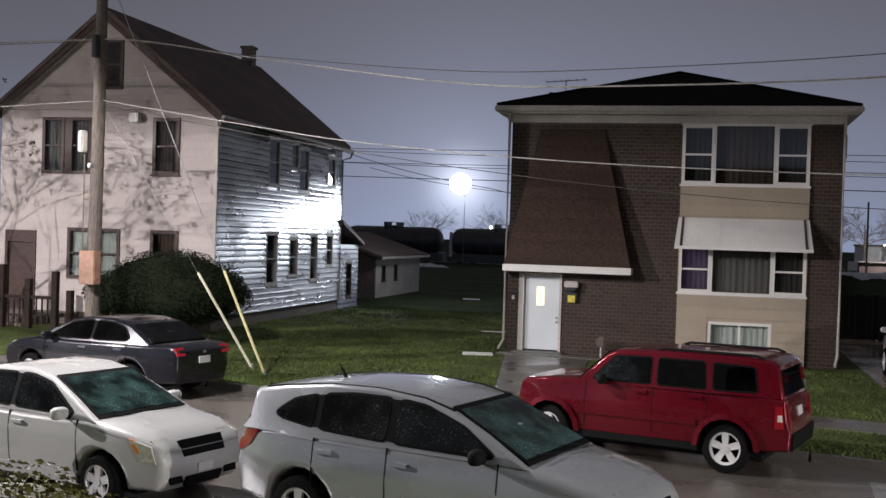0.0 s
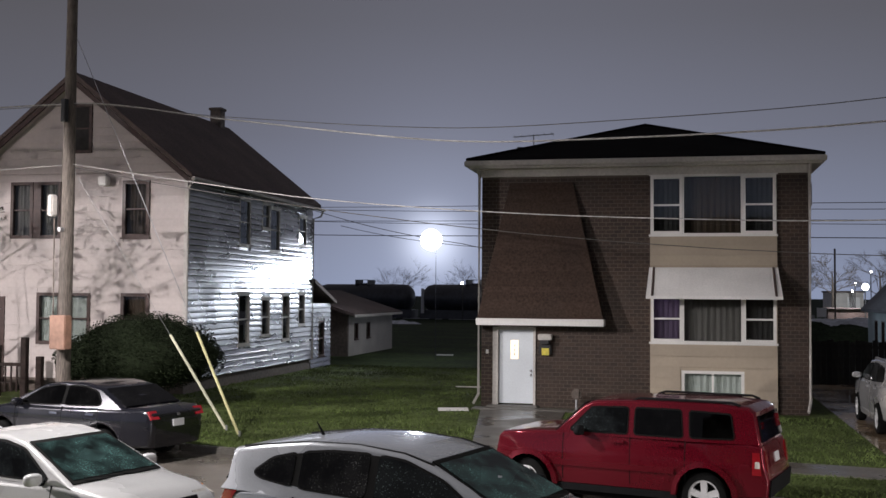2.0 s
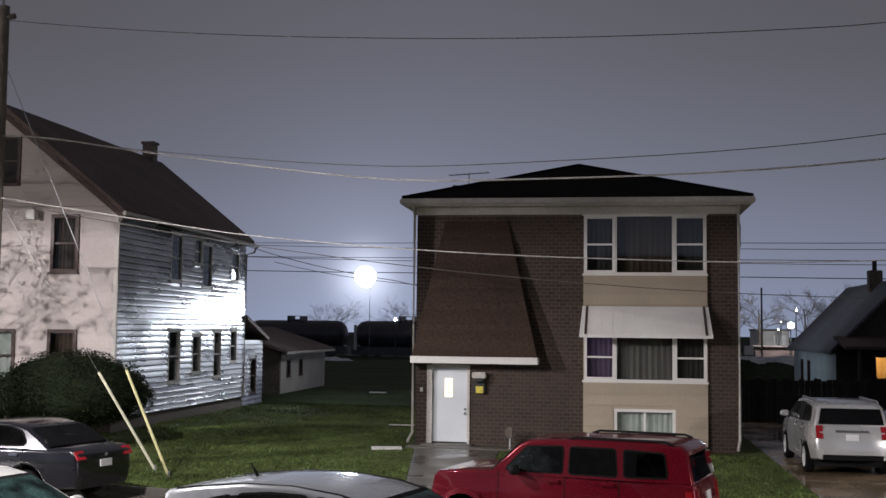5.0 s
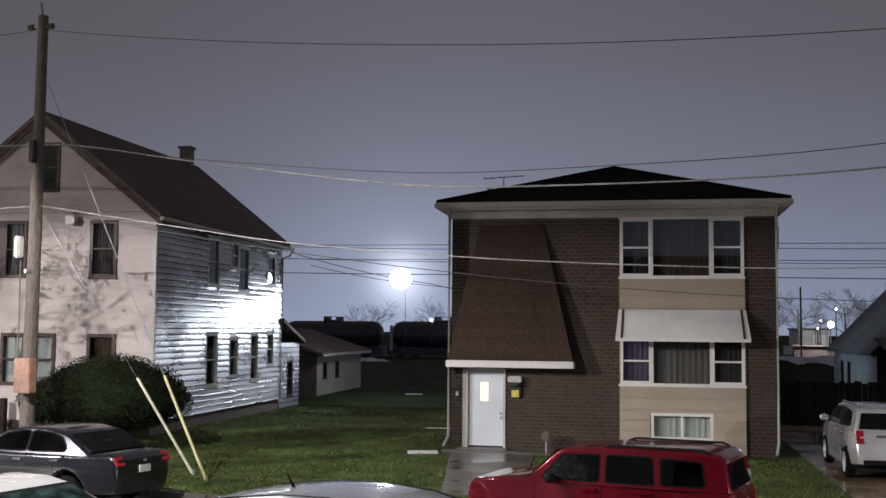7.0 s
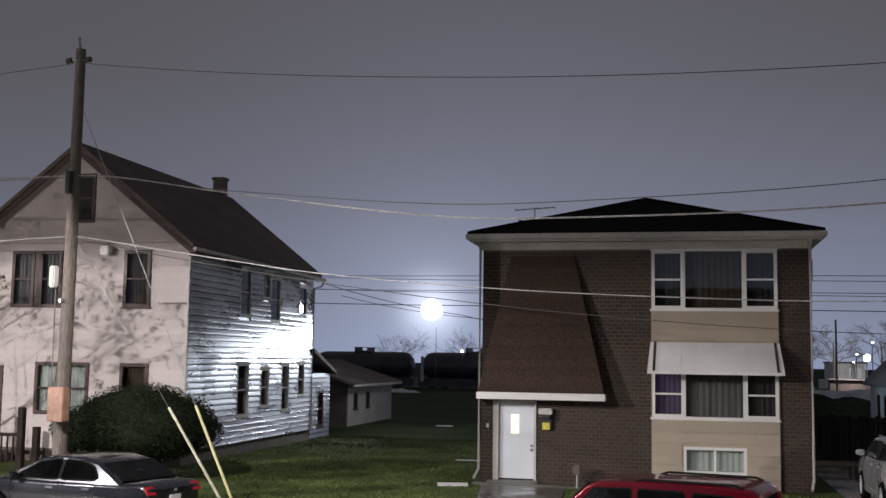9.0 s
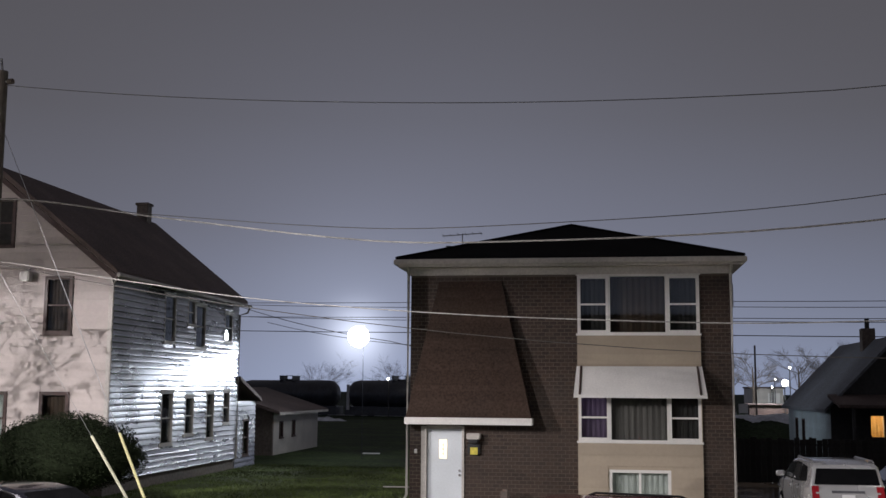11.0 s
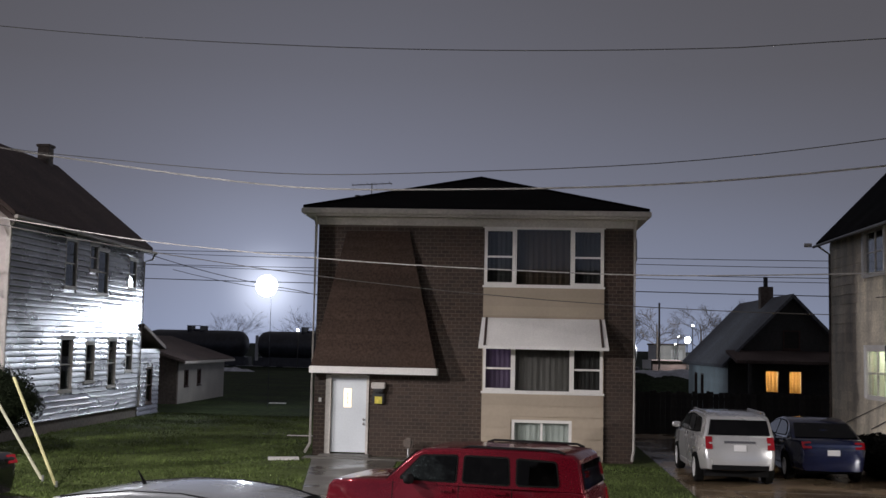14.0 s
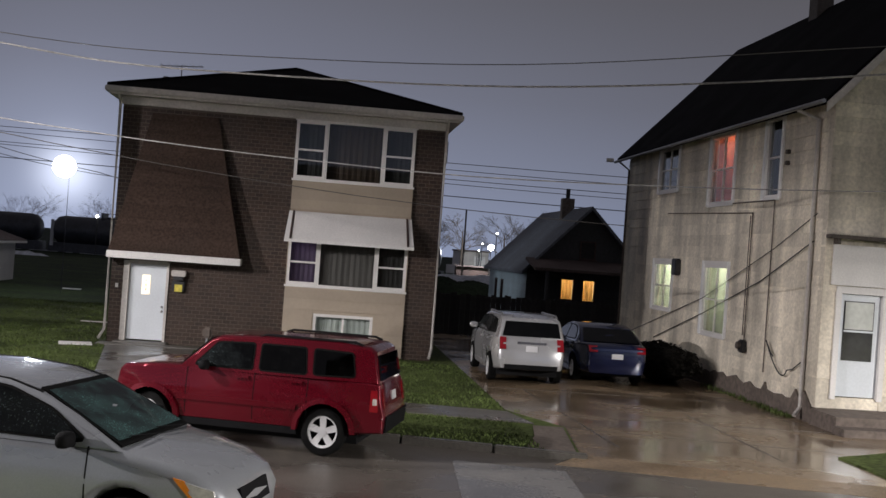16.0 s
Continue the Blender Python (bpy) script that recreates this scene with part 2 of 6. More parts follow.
M_LEAF = material("dark_evergreen", (0.014, 0.019, 0.010), 0.95, spec=0.06, grain=0.4, scale=8, bump=0, random_tint=0.4)
M_BARK = material("bark", (0.07, 0.055, 0.045), 0.9, grain=0.4, scale=20, bump=0.4)
M_TANK = material("black_tank_steel", (0.026, 0.028, 0.038), 0.42, grain=0.3, scale=3, bump=0.05)
M_FENCE = material("dark_board_fence", (0.036, 0.033, 0.033), 0.85, grain=0.3, scale=8, bump=0.2, random_tint=0.3)
M_REDBRICK = material("red_brown_brick", (0.06, 0.036, 0.031), 0.85, grain=0.25, scale=6, bump=0.2)
M_SNOW = material("old_snow", (0.45, 0.47, 0.52), 0.8, grain=0.2, scale=3, bump=0.3)
M_BLUEGREY = material("pale_blue_siding", (0.36, 0.44, 0.47), 0.6, grain=0.1, bump=0.05, random_tint=0.05)
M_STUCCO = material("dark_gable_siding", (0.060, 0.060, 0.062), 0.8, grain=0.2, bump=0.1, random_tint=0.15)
M_GLASS = glass("window_glass", (0.75, 0.78, 0.78))
G_FLOOD = glow("flood_lens", (0.88, 0.93, 1.0), 30)
G_STREET = glow("street_lens", (1.0, 0.85, 0.7), 60)
G_FAR = glow("far_lamp", (1.0, 0.97, 0.9), 25)


# ---- mesh tools ----
def box(bm, x0, x1, y0, y1, z0, z1, bevel=0.0):
    vs = [bm.verts.new((x, y, z)) for z in (z0, z1) for y in (y0, y1) for x in (x0, x1)]
    fs = [bm.faces.new([vs[i] for i in q]) for q in ((0, 2, 3, 1), (4, 5, 7, 6), (0, 1, 5, 4), (2, 6, 7, 3), (0, 4, 6, 2), (1, 3, 7, 5))]
    if bevel:
        es = list({e for f in fs for e in f.edges})
        bmesh.ops.bevel(bm, geom=es, offset=bevel, segments=2, affect="EDGES", clamp_overlap=True)
    return bm


def bbox(x0, x1, y0, y1, z0, z1, bevel=0.0):
    return box(bmesh.new(), x0, x1, y0, y1, z0, z1, bevel)


def prism(bm, pts, y0, y1):
    """Extrudes an (x, z) outline from y0 to y1."""
    a = [bm.verts.new((x, y0, z)) for x, z in pts]
    b = [bm.verts.new((x, y1, z)) for x, z in pts]
    k = len(pts)
    bm.faces.new(a)
    bm.faces.new(b[::-1])
    for i in range(k):
        bm.faces.new((a[i], b[i], b[(i + 1) % k], a[(i + 1) % k]))
    return bm


def tube(bm, pts, radius, sides=6, ends=True):
    """A tube along 3D points; radius is a number or one per point."""
    rings = []
    pts = [Vector(p) for p in pts]
    for i, p in enumerate(pts):
        d = (pts[min(i + 1, len(pts) - 1)] - pts[max(i - 1, 0)]).normalized()
        side = d.cross(Vector((0, 0, 1)))
        if side.length < 1e-3:
            side = Vector((1, 0, 0))
        side.normalize()
        up = side.cross(d)
        r = radius[i] if isinstance(radius, (list, tuple)) else radius
        rings.append([bm.verts.new(p + (side * math.cos(a) + up * math.sin(a)) * r) for a in [2 * math.pi * k / sides for k in range(sides)]])
    for r0, r1 in zip(rings, rings[1:]):
        for k in range(sides):
            bm.faces.new((r0[k], r0[(k + 1) % sides], r1[(k + 1) % sides], r1[k]))
    if ends and sides > 2:
        bm.faces.new(rings[0][::-1])
        bm.faces.new(rings[-1])
    return bm


def part(name, bm, mat, parent=None, label="", smooth=False, m=None):
    bmesh.ops.recalc_face_normals(bm, faces=bm.faces)
    me = bpy.data.meshes.new(name)
    bm.to_mesh(me)
    bm.free()
    me.materials.append(mat)
    if smooth:
        for p in me.polygons:
            p.use_smooth = True
        me.set_sharp_from_angle(angle=radians(38))
    ob = new(name, me)
    ob.parent = parent
    if m is not None:
        ob.matrix_local = m
    if label:
        ob["label"] = label
    return ob


def thing(name, m, label, category, group="", kind=""):
    ob = new(name)
    ob.empty_display_size = 0.3
    ob.matrix_world = m
    return tagged(ob, label, category, group, kind)


def solo(name, bm, mat, label, category, m=None, group="", kind="", smooth=False):
    ob = part(name, bm, mat, None, "", smooth, m)
    return tagged(ob, label, category, group, kind)


def wall_mesh(x0, x1, z0, z1, holes, thick):
    """A wall in the plane y = 0, outside towards -y, with openings (x0, x1, z0, z1)."""
    bm = bmesh.new()
    xs = sorted({x0, x1, *[h[0] for h in holes], *[h[1] for h in holes]})
    zs = sorted({z0, z1, *[h[2] for h in holes], *[h[3] for h in holes]})
    xs, zs = [x for x in xs if x0 <= x <= x1], [z for z in zs if z0 <= z <= z1]
    nx, nz = len(xs), len(zs)
    v = [[[bm.verts.new((x, y, z)) for z in zs] for x in xs] for y in (0, thick)]

    def solid(i, k):
        if not (0 <= i < nx - 1 and 0 <= k < nz - 1):
            return False
        cx, cz = (xs[i] + xs[i + 1]) / 2, (zs[k] + zs[k + 1]) / 2
        return not any(h[0] < cx < h[1] and h[2] < cz < h[3] for h in holes)

    for i in range(nx - 1):
        for k in range(nz - 1):
            if not solid(i, k):
                continue
            for s in (0, 1):
                bm.faces.new((v[s][i][k], v[s][i + 1][k], v[s][i + 1][k + 1], v[s][i][k + 1]))
            for (di, dk), (a, b) in (((-1, 0), ((i, k), (i, k + 1))), ((1, 0), ((i + 1, k), (i + 1, k + 1))), ((0, -1), ((i, k), (i + 1, k))), ((0, 1), ((i, k + 1), (i + 1, k + 1)))):
                if not solid(i + di, k + dk):
                    bm.faces.new((v[0][a[0]][a[1]], v[0][b[0]][b[1]], v[1][b[0]][b[1]], v[1][a[0]][a[1]]))
    for w in [w for w in bm.verts if not w.link_faces]:
        bm.verts.remove(w)
    return bm


def free_runs(x0, x1, za, zb, holes):
    """Stretches of a course that no opening cuts."""
    cuts = sorted((h[0], h[1]) for h in holes if h[2] < zb - 0.02 and h[3] > za + 0.02)
    runs, at = [], x0
    for a, b in cuts:
        if a > at + 0.01:
            runs.append((at, a))
        at = max(at, b)
    if x1 > at + 0.01:
        runs.append((at, x1))
    return runs


def boards(parent, x0, x1, z0, z1, holes, h, mat, name="siding_board", proud=0.022, split=None, top=None, jitter=0.0, curved=False):
    """Lapped courses on a wall in the plane y = 0, each piece an object. top(z) may narrow a gable."""
    z, row = z0, 0
    while z < z1 - 0.03:
        zb = min(z + h, z1)
        a, b = (x0, x1) if top is None else top(zb)
        for xa, xb in free_runs(a, b, z, zb, holes):
            segs = [(xa, xb)]
            if split:
                start = xa - ((row % 2) * split / 2) % split
                segs, s = [], start
                while s < xb:
                    if min(s + split, xb) - max(s, xa) > 0.02:
                        segs.append((max(s, xa) + 0.004, min(s + split, xb) - 0.004))
                    s += split
            for sa, sb in segs:
                bm = bmesh.new()
                pr = proud + random.uniform(-jitter, jitter)
                lap = [(-pr * 0.55, z), (-pr, z + 0.12 * h), (-pr * 0.80, z + 0.42 * h), (-0.006, zb), (0.0, zb), (0.0, z)] if curved else [(-pr, z), (-0.006, zb), (0.0, zb), (0.0, z)]
                prism(bm, [(a_, b_) for b_, a_ in lap], sa, sb)
                for v in bm.verts:
                    v.co = Vector((v.co.y, v.co.z, v.co.x))
                part(name, bm, mat, parent)
        z, row = zb, row + 1


def window(parent, x0, x1, z0, z1, mat=None, style="double", fw=0.07, behind=None, lit=None, depth=0.10, sill=True, name="window", label=""):
    """A window in a wall in the plane y = 0: frame, rails, panes, curtain, blind or dark sheet for an unlit room."""
    mat = mat or M_WHITE
    bm = bmesh.new()
    y0, y1 = -0.035, depth
    box(bm, x0, x0 + fw, y0, y1, z0, z1)
    box(bm, x1 - fw, x1, y0, y1, z0, z1)
    box(bm, x0 + fw, x1 - fw, y0, y1, z1 - fw, z1)
    box(bm, x0 + fw, x1 - fw, y0, y1, z0, z0 + fw)
    w = part(name, bm, mat, parent, label)
    zc = (z0 + z1) / 2
    if style == "double":
        part("meeting_rail", bbox(x0 + fw, x1 - fw, 0.0, 0.05, zc - 0.025, zc + 0.025), mat, w)
        cells = [(x0 + fw, x1 - fw, z0 + fw, zc - 0.025), (x0 + fw, x1 - fw, zc + 0.025, z1 - fw)]
    elif style == "slider":
        xc = (x0 + x1) / 2
        part("mullion", bbox(xc - 0.03, xc + 0.03, 0.0, 0.05, z0 + fw, z1 - fw), mat, w)
        cells = [(x0 + fw, xc - 0.03, z0 + fw, z1 - fw), (xc + 0.03, x1 - fw, z0 + fw, z1 - fw)]
    elif style == "quad":
        xc = (x0 + x1) / 2
        part("mullion", bbox(xc - 0.03, xc + 0.03, 0.0, 0.05, z0 + fw, z1 - fw), mat, w)
        part("meeting_rail", bbox(x0 + fw, xc - 0.03, 0.0, 0.05, zc - 0.02, zc + 0.02), mat, w)
        part("meeting_rail", bbox(xc + 0.03, x1 - fw, 0.0, 0.05, zc - 0.02, zc + 0.02), mat, w)
        cells = [(a, b, c, d) for a, b in ((x0 + fw, xc - 0.03), (xc + 0.03, x1 - fw)) for c, d in ((z0 + fw, zc - 0.02), (zc + 0.02, z1 - fw))]
    else:
        cells = [(x0 + fw, x1 - fw, z0 + fw, z1 - fw)]
    for a, b, c, d in cells:
        p = part("pane", bbox(a, b, 0.022, 0.028, c, d), M_GLASS, w)
        p.visible_shadow = False
    if sill:
        part("sill", bbox(x0 - 0.05, x1 + 0.05, -0.07, 0.0, z0 - 0.05, z0, 0.008), mat, w)
    if behind:
        bm = bmesh.new()
        k = max(8, int((x1 - x0) / 0.05))
        rows = [[bm.verts.new((x0 + fw + (x1 - x0 - 2 * fw) * i / k, 0.16 + 0.014 * math.sin(i * 1.9 + x0 * 7) + 0.012 * math.sin(i * 0.53 + x0), z)) for i in range(k + 1)] for z in (z0 + 0.03, z1 - 0.03)]
        for i in range(k):
            bm.faces.new((rows[0][i], rows[0][i + 1], rows[1][i + 1], rows[1][i]))
        part("curtain", bm, behind, w)
    if lit:
        colour, power = lit
        bm = bmesh.new()
        box(bm, x0 - 0.1, x1 + 0.1, 0.9, 0.95, z0 - 0.1, z1 + 0.1)
        box(bm, x0 - 0.1, x0 - 0.05, 0.2, 0.9, z0 - 0.1, z1 + 0.1)
        box(bm, x1 + 0.05, x1 + 0.1, 0.2, 0.9, z0 - 0.1, z1 + 0.1)
        box(bm, x0 - 0.1, x1 + 0.1, 0.2, 0.9, z0 - 0.15, z0 - 0.1)
        box(bm, x0 - 0.1, x1 + 0.1, 0.2, 0.9, z1 + 0.1, z1 + 0.15)
        part("room_lining", bm, M_WHITE, w)
        mw = parent.matrix_basis if parent.parent is None else parent.parent.matrix_basis @ parent.matrix_basis
        p = mw @ Vector(((x0 + x1) / 2, 0.55, z1 - 0.25))
        lamp("room_light", "POINT", p, power, colour, 0.12)
    return w


def translucent(name, colour):
    m = material(name, colour, 0.9, grain=0.12, scale=8, bump=0.1, stretch=(5, 1, 0.4))
    n, l = m.node_tree.nodes, m.node_tree.links
    b, out = n["Principled BSDF"], n["Material Output"]
    t, mix = n.new("ShaderNodeBsdfTranslucent"), n.new("ShaderNodeMixShader")
    t.inputs["Color"].default_value = (*colour, 1)
    mix.inputs[0].default_value = 0.6
    l.new(b.outputs[0], mix.inputs[1])
    l.new(t.outputs[0], mix.inputs[2])
    l.new(mix.outputs[0], out.inputs["Surface"])
    return m


T_WHITE = translucent("lit_white_blind", (0.72, 0.76, 0.62))
T_RED = translucent("lit_red_curtain", (0.62, 0.25, 0.17))
T_LILAC = translucent("lilac_net_curtain", (0.30, 0.22, 0.34))
T_ORANGE = translucent("lit_orange_curtain", (0.75, 0.50, 0.22))


def gable_roof(name, parent, x0, x1, y0, y1, z_eave, z_ridge, mat, over=0.3, thick=0.14):
    """Ridge along y. The walls run from x0 to x1; the slabs reach past them."""
    xc = (x0 + x1) / 2
    k = (z_ridge - z_eave) / (xc - x0)
    pts = [(x0 - over, z_eave - over * k), (xc, z_ridge), (x1 + over, z_eave - over * k), (x1 + over, z_eave - over * k + thick), (xc, z_ridge + thick * 1.2), (x0 - over, z_eave - over * k + thick)]
    return part(name, prism(bmesh.new(), pts, y0, y1), mat, parent)


def turned(deg):
    return pose(0, 0, 0, 0, 0, deg)


# ---- ground, road, kerbs, lawns ----
KERB = 0.20


def st_sheet(name, outline, z0, z1, mat, label, category):
    bm = bmesh.new()
    lo = [bm.verts.new(st(u, v, z0)) for u, v in outline]
    hi = [bm.verts.new(st(u, v, z1)) for u, v in outline]
    bm.faces.new(lo[::-1])
    bm.faces.new(hi)
    for i in range(len(outline)):
        j = (i + 1) % len(outline)
        bm.faces.new((lo[i], lo[j], hi[j], hi[i]))
    return solo(name, bm, mat, label, category, kind="structure")


gm = bmesh.new()
box(gm, -700, 700, -300, 900, -0.3, -0.06)
solo("ground", gm, M_SOIL, "dark wet open ground reaching the horizon", "ground", kind="structure")
st_sheet("road", [(-80, -8.5), (80, -8.5), (80, KERB), (-80, KERB)], -0.055, 0.0, M_ASPHALT, "wet worn asphalt street with patches", "road")
st_sheet("pavement", [(-80, -14.0), (80, -14.0), (80, -8.66), (-80, -8.66)], -0.055, 0.10, M_GRASS, "near strip of wet grass by the street", "lawn")
# world-aligned lawns behind the far kerb, cut by the driveway
def quad_slab(name, pts, z0, z1, mat, label, category, parent=None):
    bm = bmesh.new()
    lo = [bm.verts.new((x, y, z0)) for x, y in pts]
    hi = [bm.verts.new((x, y, z1[i] if isinstance(z1, tuple) else z1)) for i, (x, y) in enumerate(pts)]
    bm.faces.new(lo[::-1])
    bm.faces.new(hi)
    for i in range(len(pts)):
        j = (i + 1) % len(pts)
        bm.faces.new((lo[i], lo[j], hi[j], hi[i]))
    return solo(name, bm, mat, label, category, kind="structure")


def kerb_y(x):
    """Far kerb line at x."""
    return 16.8 + (KERB + 0.15) / VY + x * UY / UX


DRIVE_L, DRIVE_R = 3.95, 9.8
quad_slab("lawn", [(-60, kerb_y(-60)), (4.4, kerb_y(4.4)), (4.75, 18.6), (DRIVE_L, 20.4), (DRIVE_L, 41.2), (-4.5, 41.2), (-4.5, 43.0), (-60, 43.0)], -0.055, 0.10, M_GRASS, "patchy wet green lawn at night", "lawn")
# rear lawn darkened in colour to follow the fading light
quad_slab("rear_yard", [(-60, 43.0), (-4.5, 43.0), (-4.5, 41.2), (3.3, 41.2), (3.3, 110), (-60, 110)], -0.055, 0.085, M_YARD, "rear lawn coloured darker for the light falling off", "yard")
quad_slab("lawn", [(DRIVE_R - 0.6, 17.0), (DRIVE_R - 0.6, kerb_y(DRIVE_R - 0.6)), (60, kerb_y(60)), (60, 19.58), (16.0, 19.58), (11.62, 18.38)], -0.055, 0.10, M_GRASS, "small wet lawn patch beside the driveway", "lawn")
quad_slab("driveway", [(4.42, kerb_y(4.42)), (DRIVE_R - 0.62, kerb_y(DRIVE_R - 0.6)), (DRIVE_R - 0.62, 17.0), (11.6, 18.4), (16.0, 19.6), (16.0, 21.22), (10.72, 21.22), (10.72, 40), (3.97, 40), (3.97, 20.42), (4.77, 18.62)], -0.055, 0.07, M_DRIVE, "rain-wet concrete driveway with puddles and joints", "driveway")
quad_slab("apron", [(3.9, kerb_y(3.9) - 0.62), (DRIVE_R + 0.2, kerb_y(DRIVE_R + 0.2) - 0.62), (DRIVE_R - 0.62, kerb_y(DRIVE_R - 0.62) + 0.02), (4.4, kerb_y(4.4) + 0.02)], -0.055, (0.004, 0.004, 0.071, 0.071), M_DRIVE, "sloped concrete driveway apron", "driveway")
quad_slab("front_walk", [(-4.15, 20.9), (-2.6, 20.5), (-3.0, 28.0), (-5.25, 28.0)], 0.0, 0.125, M_CONC, "wet concrete walk up to the door", "walk")
quad_slab("pavement", [(-2.66, 20.2), (4.20, 18.75), (3.92, 20.1), (-2.68, 21.5)], 0.0, 0.118, M_CONC, "wet pale concrete pavement slabs", "pavement")
# kerb stones
kerb = thing("kerb", st_pose(0, KERB), "worn concrete kerb stones along the street", "kerb", kind="structure")
u = -34.4
while u < 30:
    if not (3.6 < u < 10.0):
        bm = bbox(0.01, 1.49, 0, 0.15, -0.05, 0.125, 0.02)
        part("kerb_stone", bm, M_CONC, kerb, m=pose(u, 0, 0))
    u += 1.5
near_kerb = thing("kerb", st_pose(0, -8.66), "near kerb of worn concrete stones", "kerb", kind="structure")
for i in range(20):
    part("kerb_stone", bbox(0.01, 1.49, 0, 0.16, -0.05, 0.125, 0.02), M_CONC, near_kerb, m=pose(-18 + i * 1.5, 0, 0))
# reflected light on the wet road, painted as a pale patch
st_sheet("road_patch", [(3.1, -3.2), (4.8, -3.2), (4.3, -0.7), (2.6, -0.75)], -0.01, 0.004, M_GLINT, "pale patch painted on the asphalt for reflected light", "road patch")
# driveway joints as raised seams of dark tar
for pts in (((7.95, 16.4), (8.0, 21.6)), ((4.1, 20.3), (10.4, 20.0)), ((5.3, 16.9), (5.0, 24.0)), ((4.1, 24.2), (10.6, 24.0)), ((4.9, 18.7), (9.4, 17.6))):
    (xa, ya), (xb, yb) = pts
    d = Vector((xb - xa, yb - ya, 0)).normalized()
    s = Vector((-d.y, d.x, 0)) * 0.018
    quad_slab("tar_joint", [(xa + s.x, ya + s.y), (xa - s.x, ya - s.y), (xb - s.x, yb - s.y), (xb + s.x, yb + s.y)], 0.05, 0.0745, M_ASPHALT, "dark tarred joint in the driveway", "joint")


def grass_blades(name, count, inside, z, seed, tall=0.075):
    rnd = random.Random(seed)
    vs, fs = [], []
    while len(fs) < count:
        p = inside(rnd)
        if p is None:
            continue
        x, y = p
        a, h = rnd.uniform(0, 6.28), tall * rnd.uniform(0.5, 1.3) * (0.7 + 0.6 * noise.noise((x * 0.7, y * 0.7, 0)))
        w, lean = 0.014, rnd.uniform(-0.05, 0.05)
        i = len(vs)
        vs += [(x - w * math.cos(a), y - w * math.sin(a), z), (x + w * math.cos(a), y + w * math.sin(a), z), (x + lean, y + rnd.uniform(-0.05, 0.05), z + max(0.02, h))]
        fs.append((i, i + 1, i + 2))
    me = bpy.data.meshes.new(name)
    me.from_pydata(vs, [], fs)
    me.materials.append(M_BLADE)
    return tagged(new(name, me), "short wet grass blades over the lawn", "grass", kind="stuff")


def lawn_spot(rnd):
    x, y = rnd.uniform(-16, 4.2), 16 + 28 * rnd.random() ** 1.3
    if y < kerb_y(x) + 0.05 or (x > -5.6 and y > 28.2):
        return None
    if y > 20.6 and -5.28 + (28 - y) * 0.155 < x < -2.98 + (28 - y) * 0.055 and y < 28.2:
        return None
    if -2.7 < x < 4.3 and -0.05 < y - (18.75 - (x - 4.2) * 0.211) < 1.40:
        return None
    if (x > 3.85 and y < 18.7) or (x > 3.9 and y > 20.3):
        return None
    return x, y


quad_slab("dirt_patch", [(3.6, kerb_y(3.6) + 0.12), (4.36, kerb_y(4.36) + 0.05), (4.70, 18.55), (4.15, 18.6), (3.95, 17.4)], 0.0, 0.106, M_FOUND, "bare brown dirt patch by the driveway", "dirt")
grass_blades("grass", 500, lambda r: (r.uniform(10.42, 10.68), 22.0 + 5.5 * r.random() ** 1.5), 0.068, 8, 0.15)
grass_blades("grass", 75000, lawn_spot, 0.098, 3)
grass_blades("grass", 2500, lambda r: (lambda x, y: (x, y) if 14.6 < y < 15.9 + (x - 9.6) * 1.15 and y < 18.3 else None)(r.uniform(9.7, 14), r.uniform(14.6, 18.4)), 0.098, 4)
grass_blades("grass", 9000, lambda r: tuple(st(r.uniform(-12, -3), r.uniform(-10.5, -8.75)))[:2], 0.098, 5, 0.12)


# ---- brown brick two-flat ----
BX, BY, BW, BD = -5.43, 29.0, 8.69, 11.0
brick_house = thing("brick_house", pose(BX, BY, 0.0), "two-storey dark brown brick two-flat with white trim and low black roof", "house")
bay0, bay1 = 4.61, 7.89
door_hole = (0.33, 1.50, 0.16, 2.30)
holes = [door_hole, (bay0, bay1, 4.82, 6.45), (bay0, bay1, 1.92, 3.25), (5.43, 7.05, 0.50, 1.21)]
wall = part("wall_front", wall_mesh(0, BW, 0.05, 6.52, holes, 0.24), M_MORTAR, brick_house, m=pose(0, 0.03, 0))
bm = bmesh.new()
box(bm, 0, 0.24, 0.27, BD, 0.05, 6.52)
box(bm, BW - 0.24, BW, 0.27, BD, 0.05, 6.52)
box(bm, 0.24, BW - 0.24, BD - 0.24, BD, 0.05, 6.52)
part("wall_sides", bm, M_BRICK, brick_house)
part("floor_slab", bbox(0.24, BW - 0.24, 0.28, BD - 0.24, 3.4, 3.6), M_DARK, brick_house)
part("partition", bbox(0.24, BW - 0.24, 2.6, 2.7, 0.05, 6.5), M_CURTAIN, brick_house)
# tan siding bay
bay = part("bay_backing", wall_mesh(bay0, bay1, 0.12, 4.80, [(bay0 + 0.02, bay1 - 0.02, 1.94, 3.23), (5.43, 7.05, 0.50, 1.21)], 0.07), M_TAN, brick_house, m=pose(0, -0.045, 0))
boards(bay, bay0, bay1, 0.14, 1.88, [(5.40, 7.08, 0.46, 1.25)], 0.29, M_TAN, proud=0.034)
boards(bay, bay0, bay1, 3.25, 4.78, [], 0.255, M_TAN, proud=0.034)


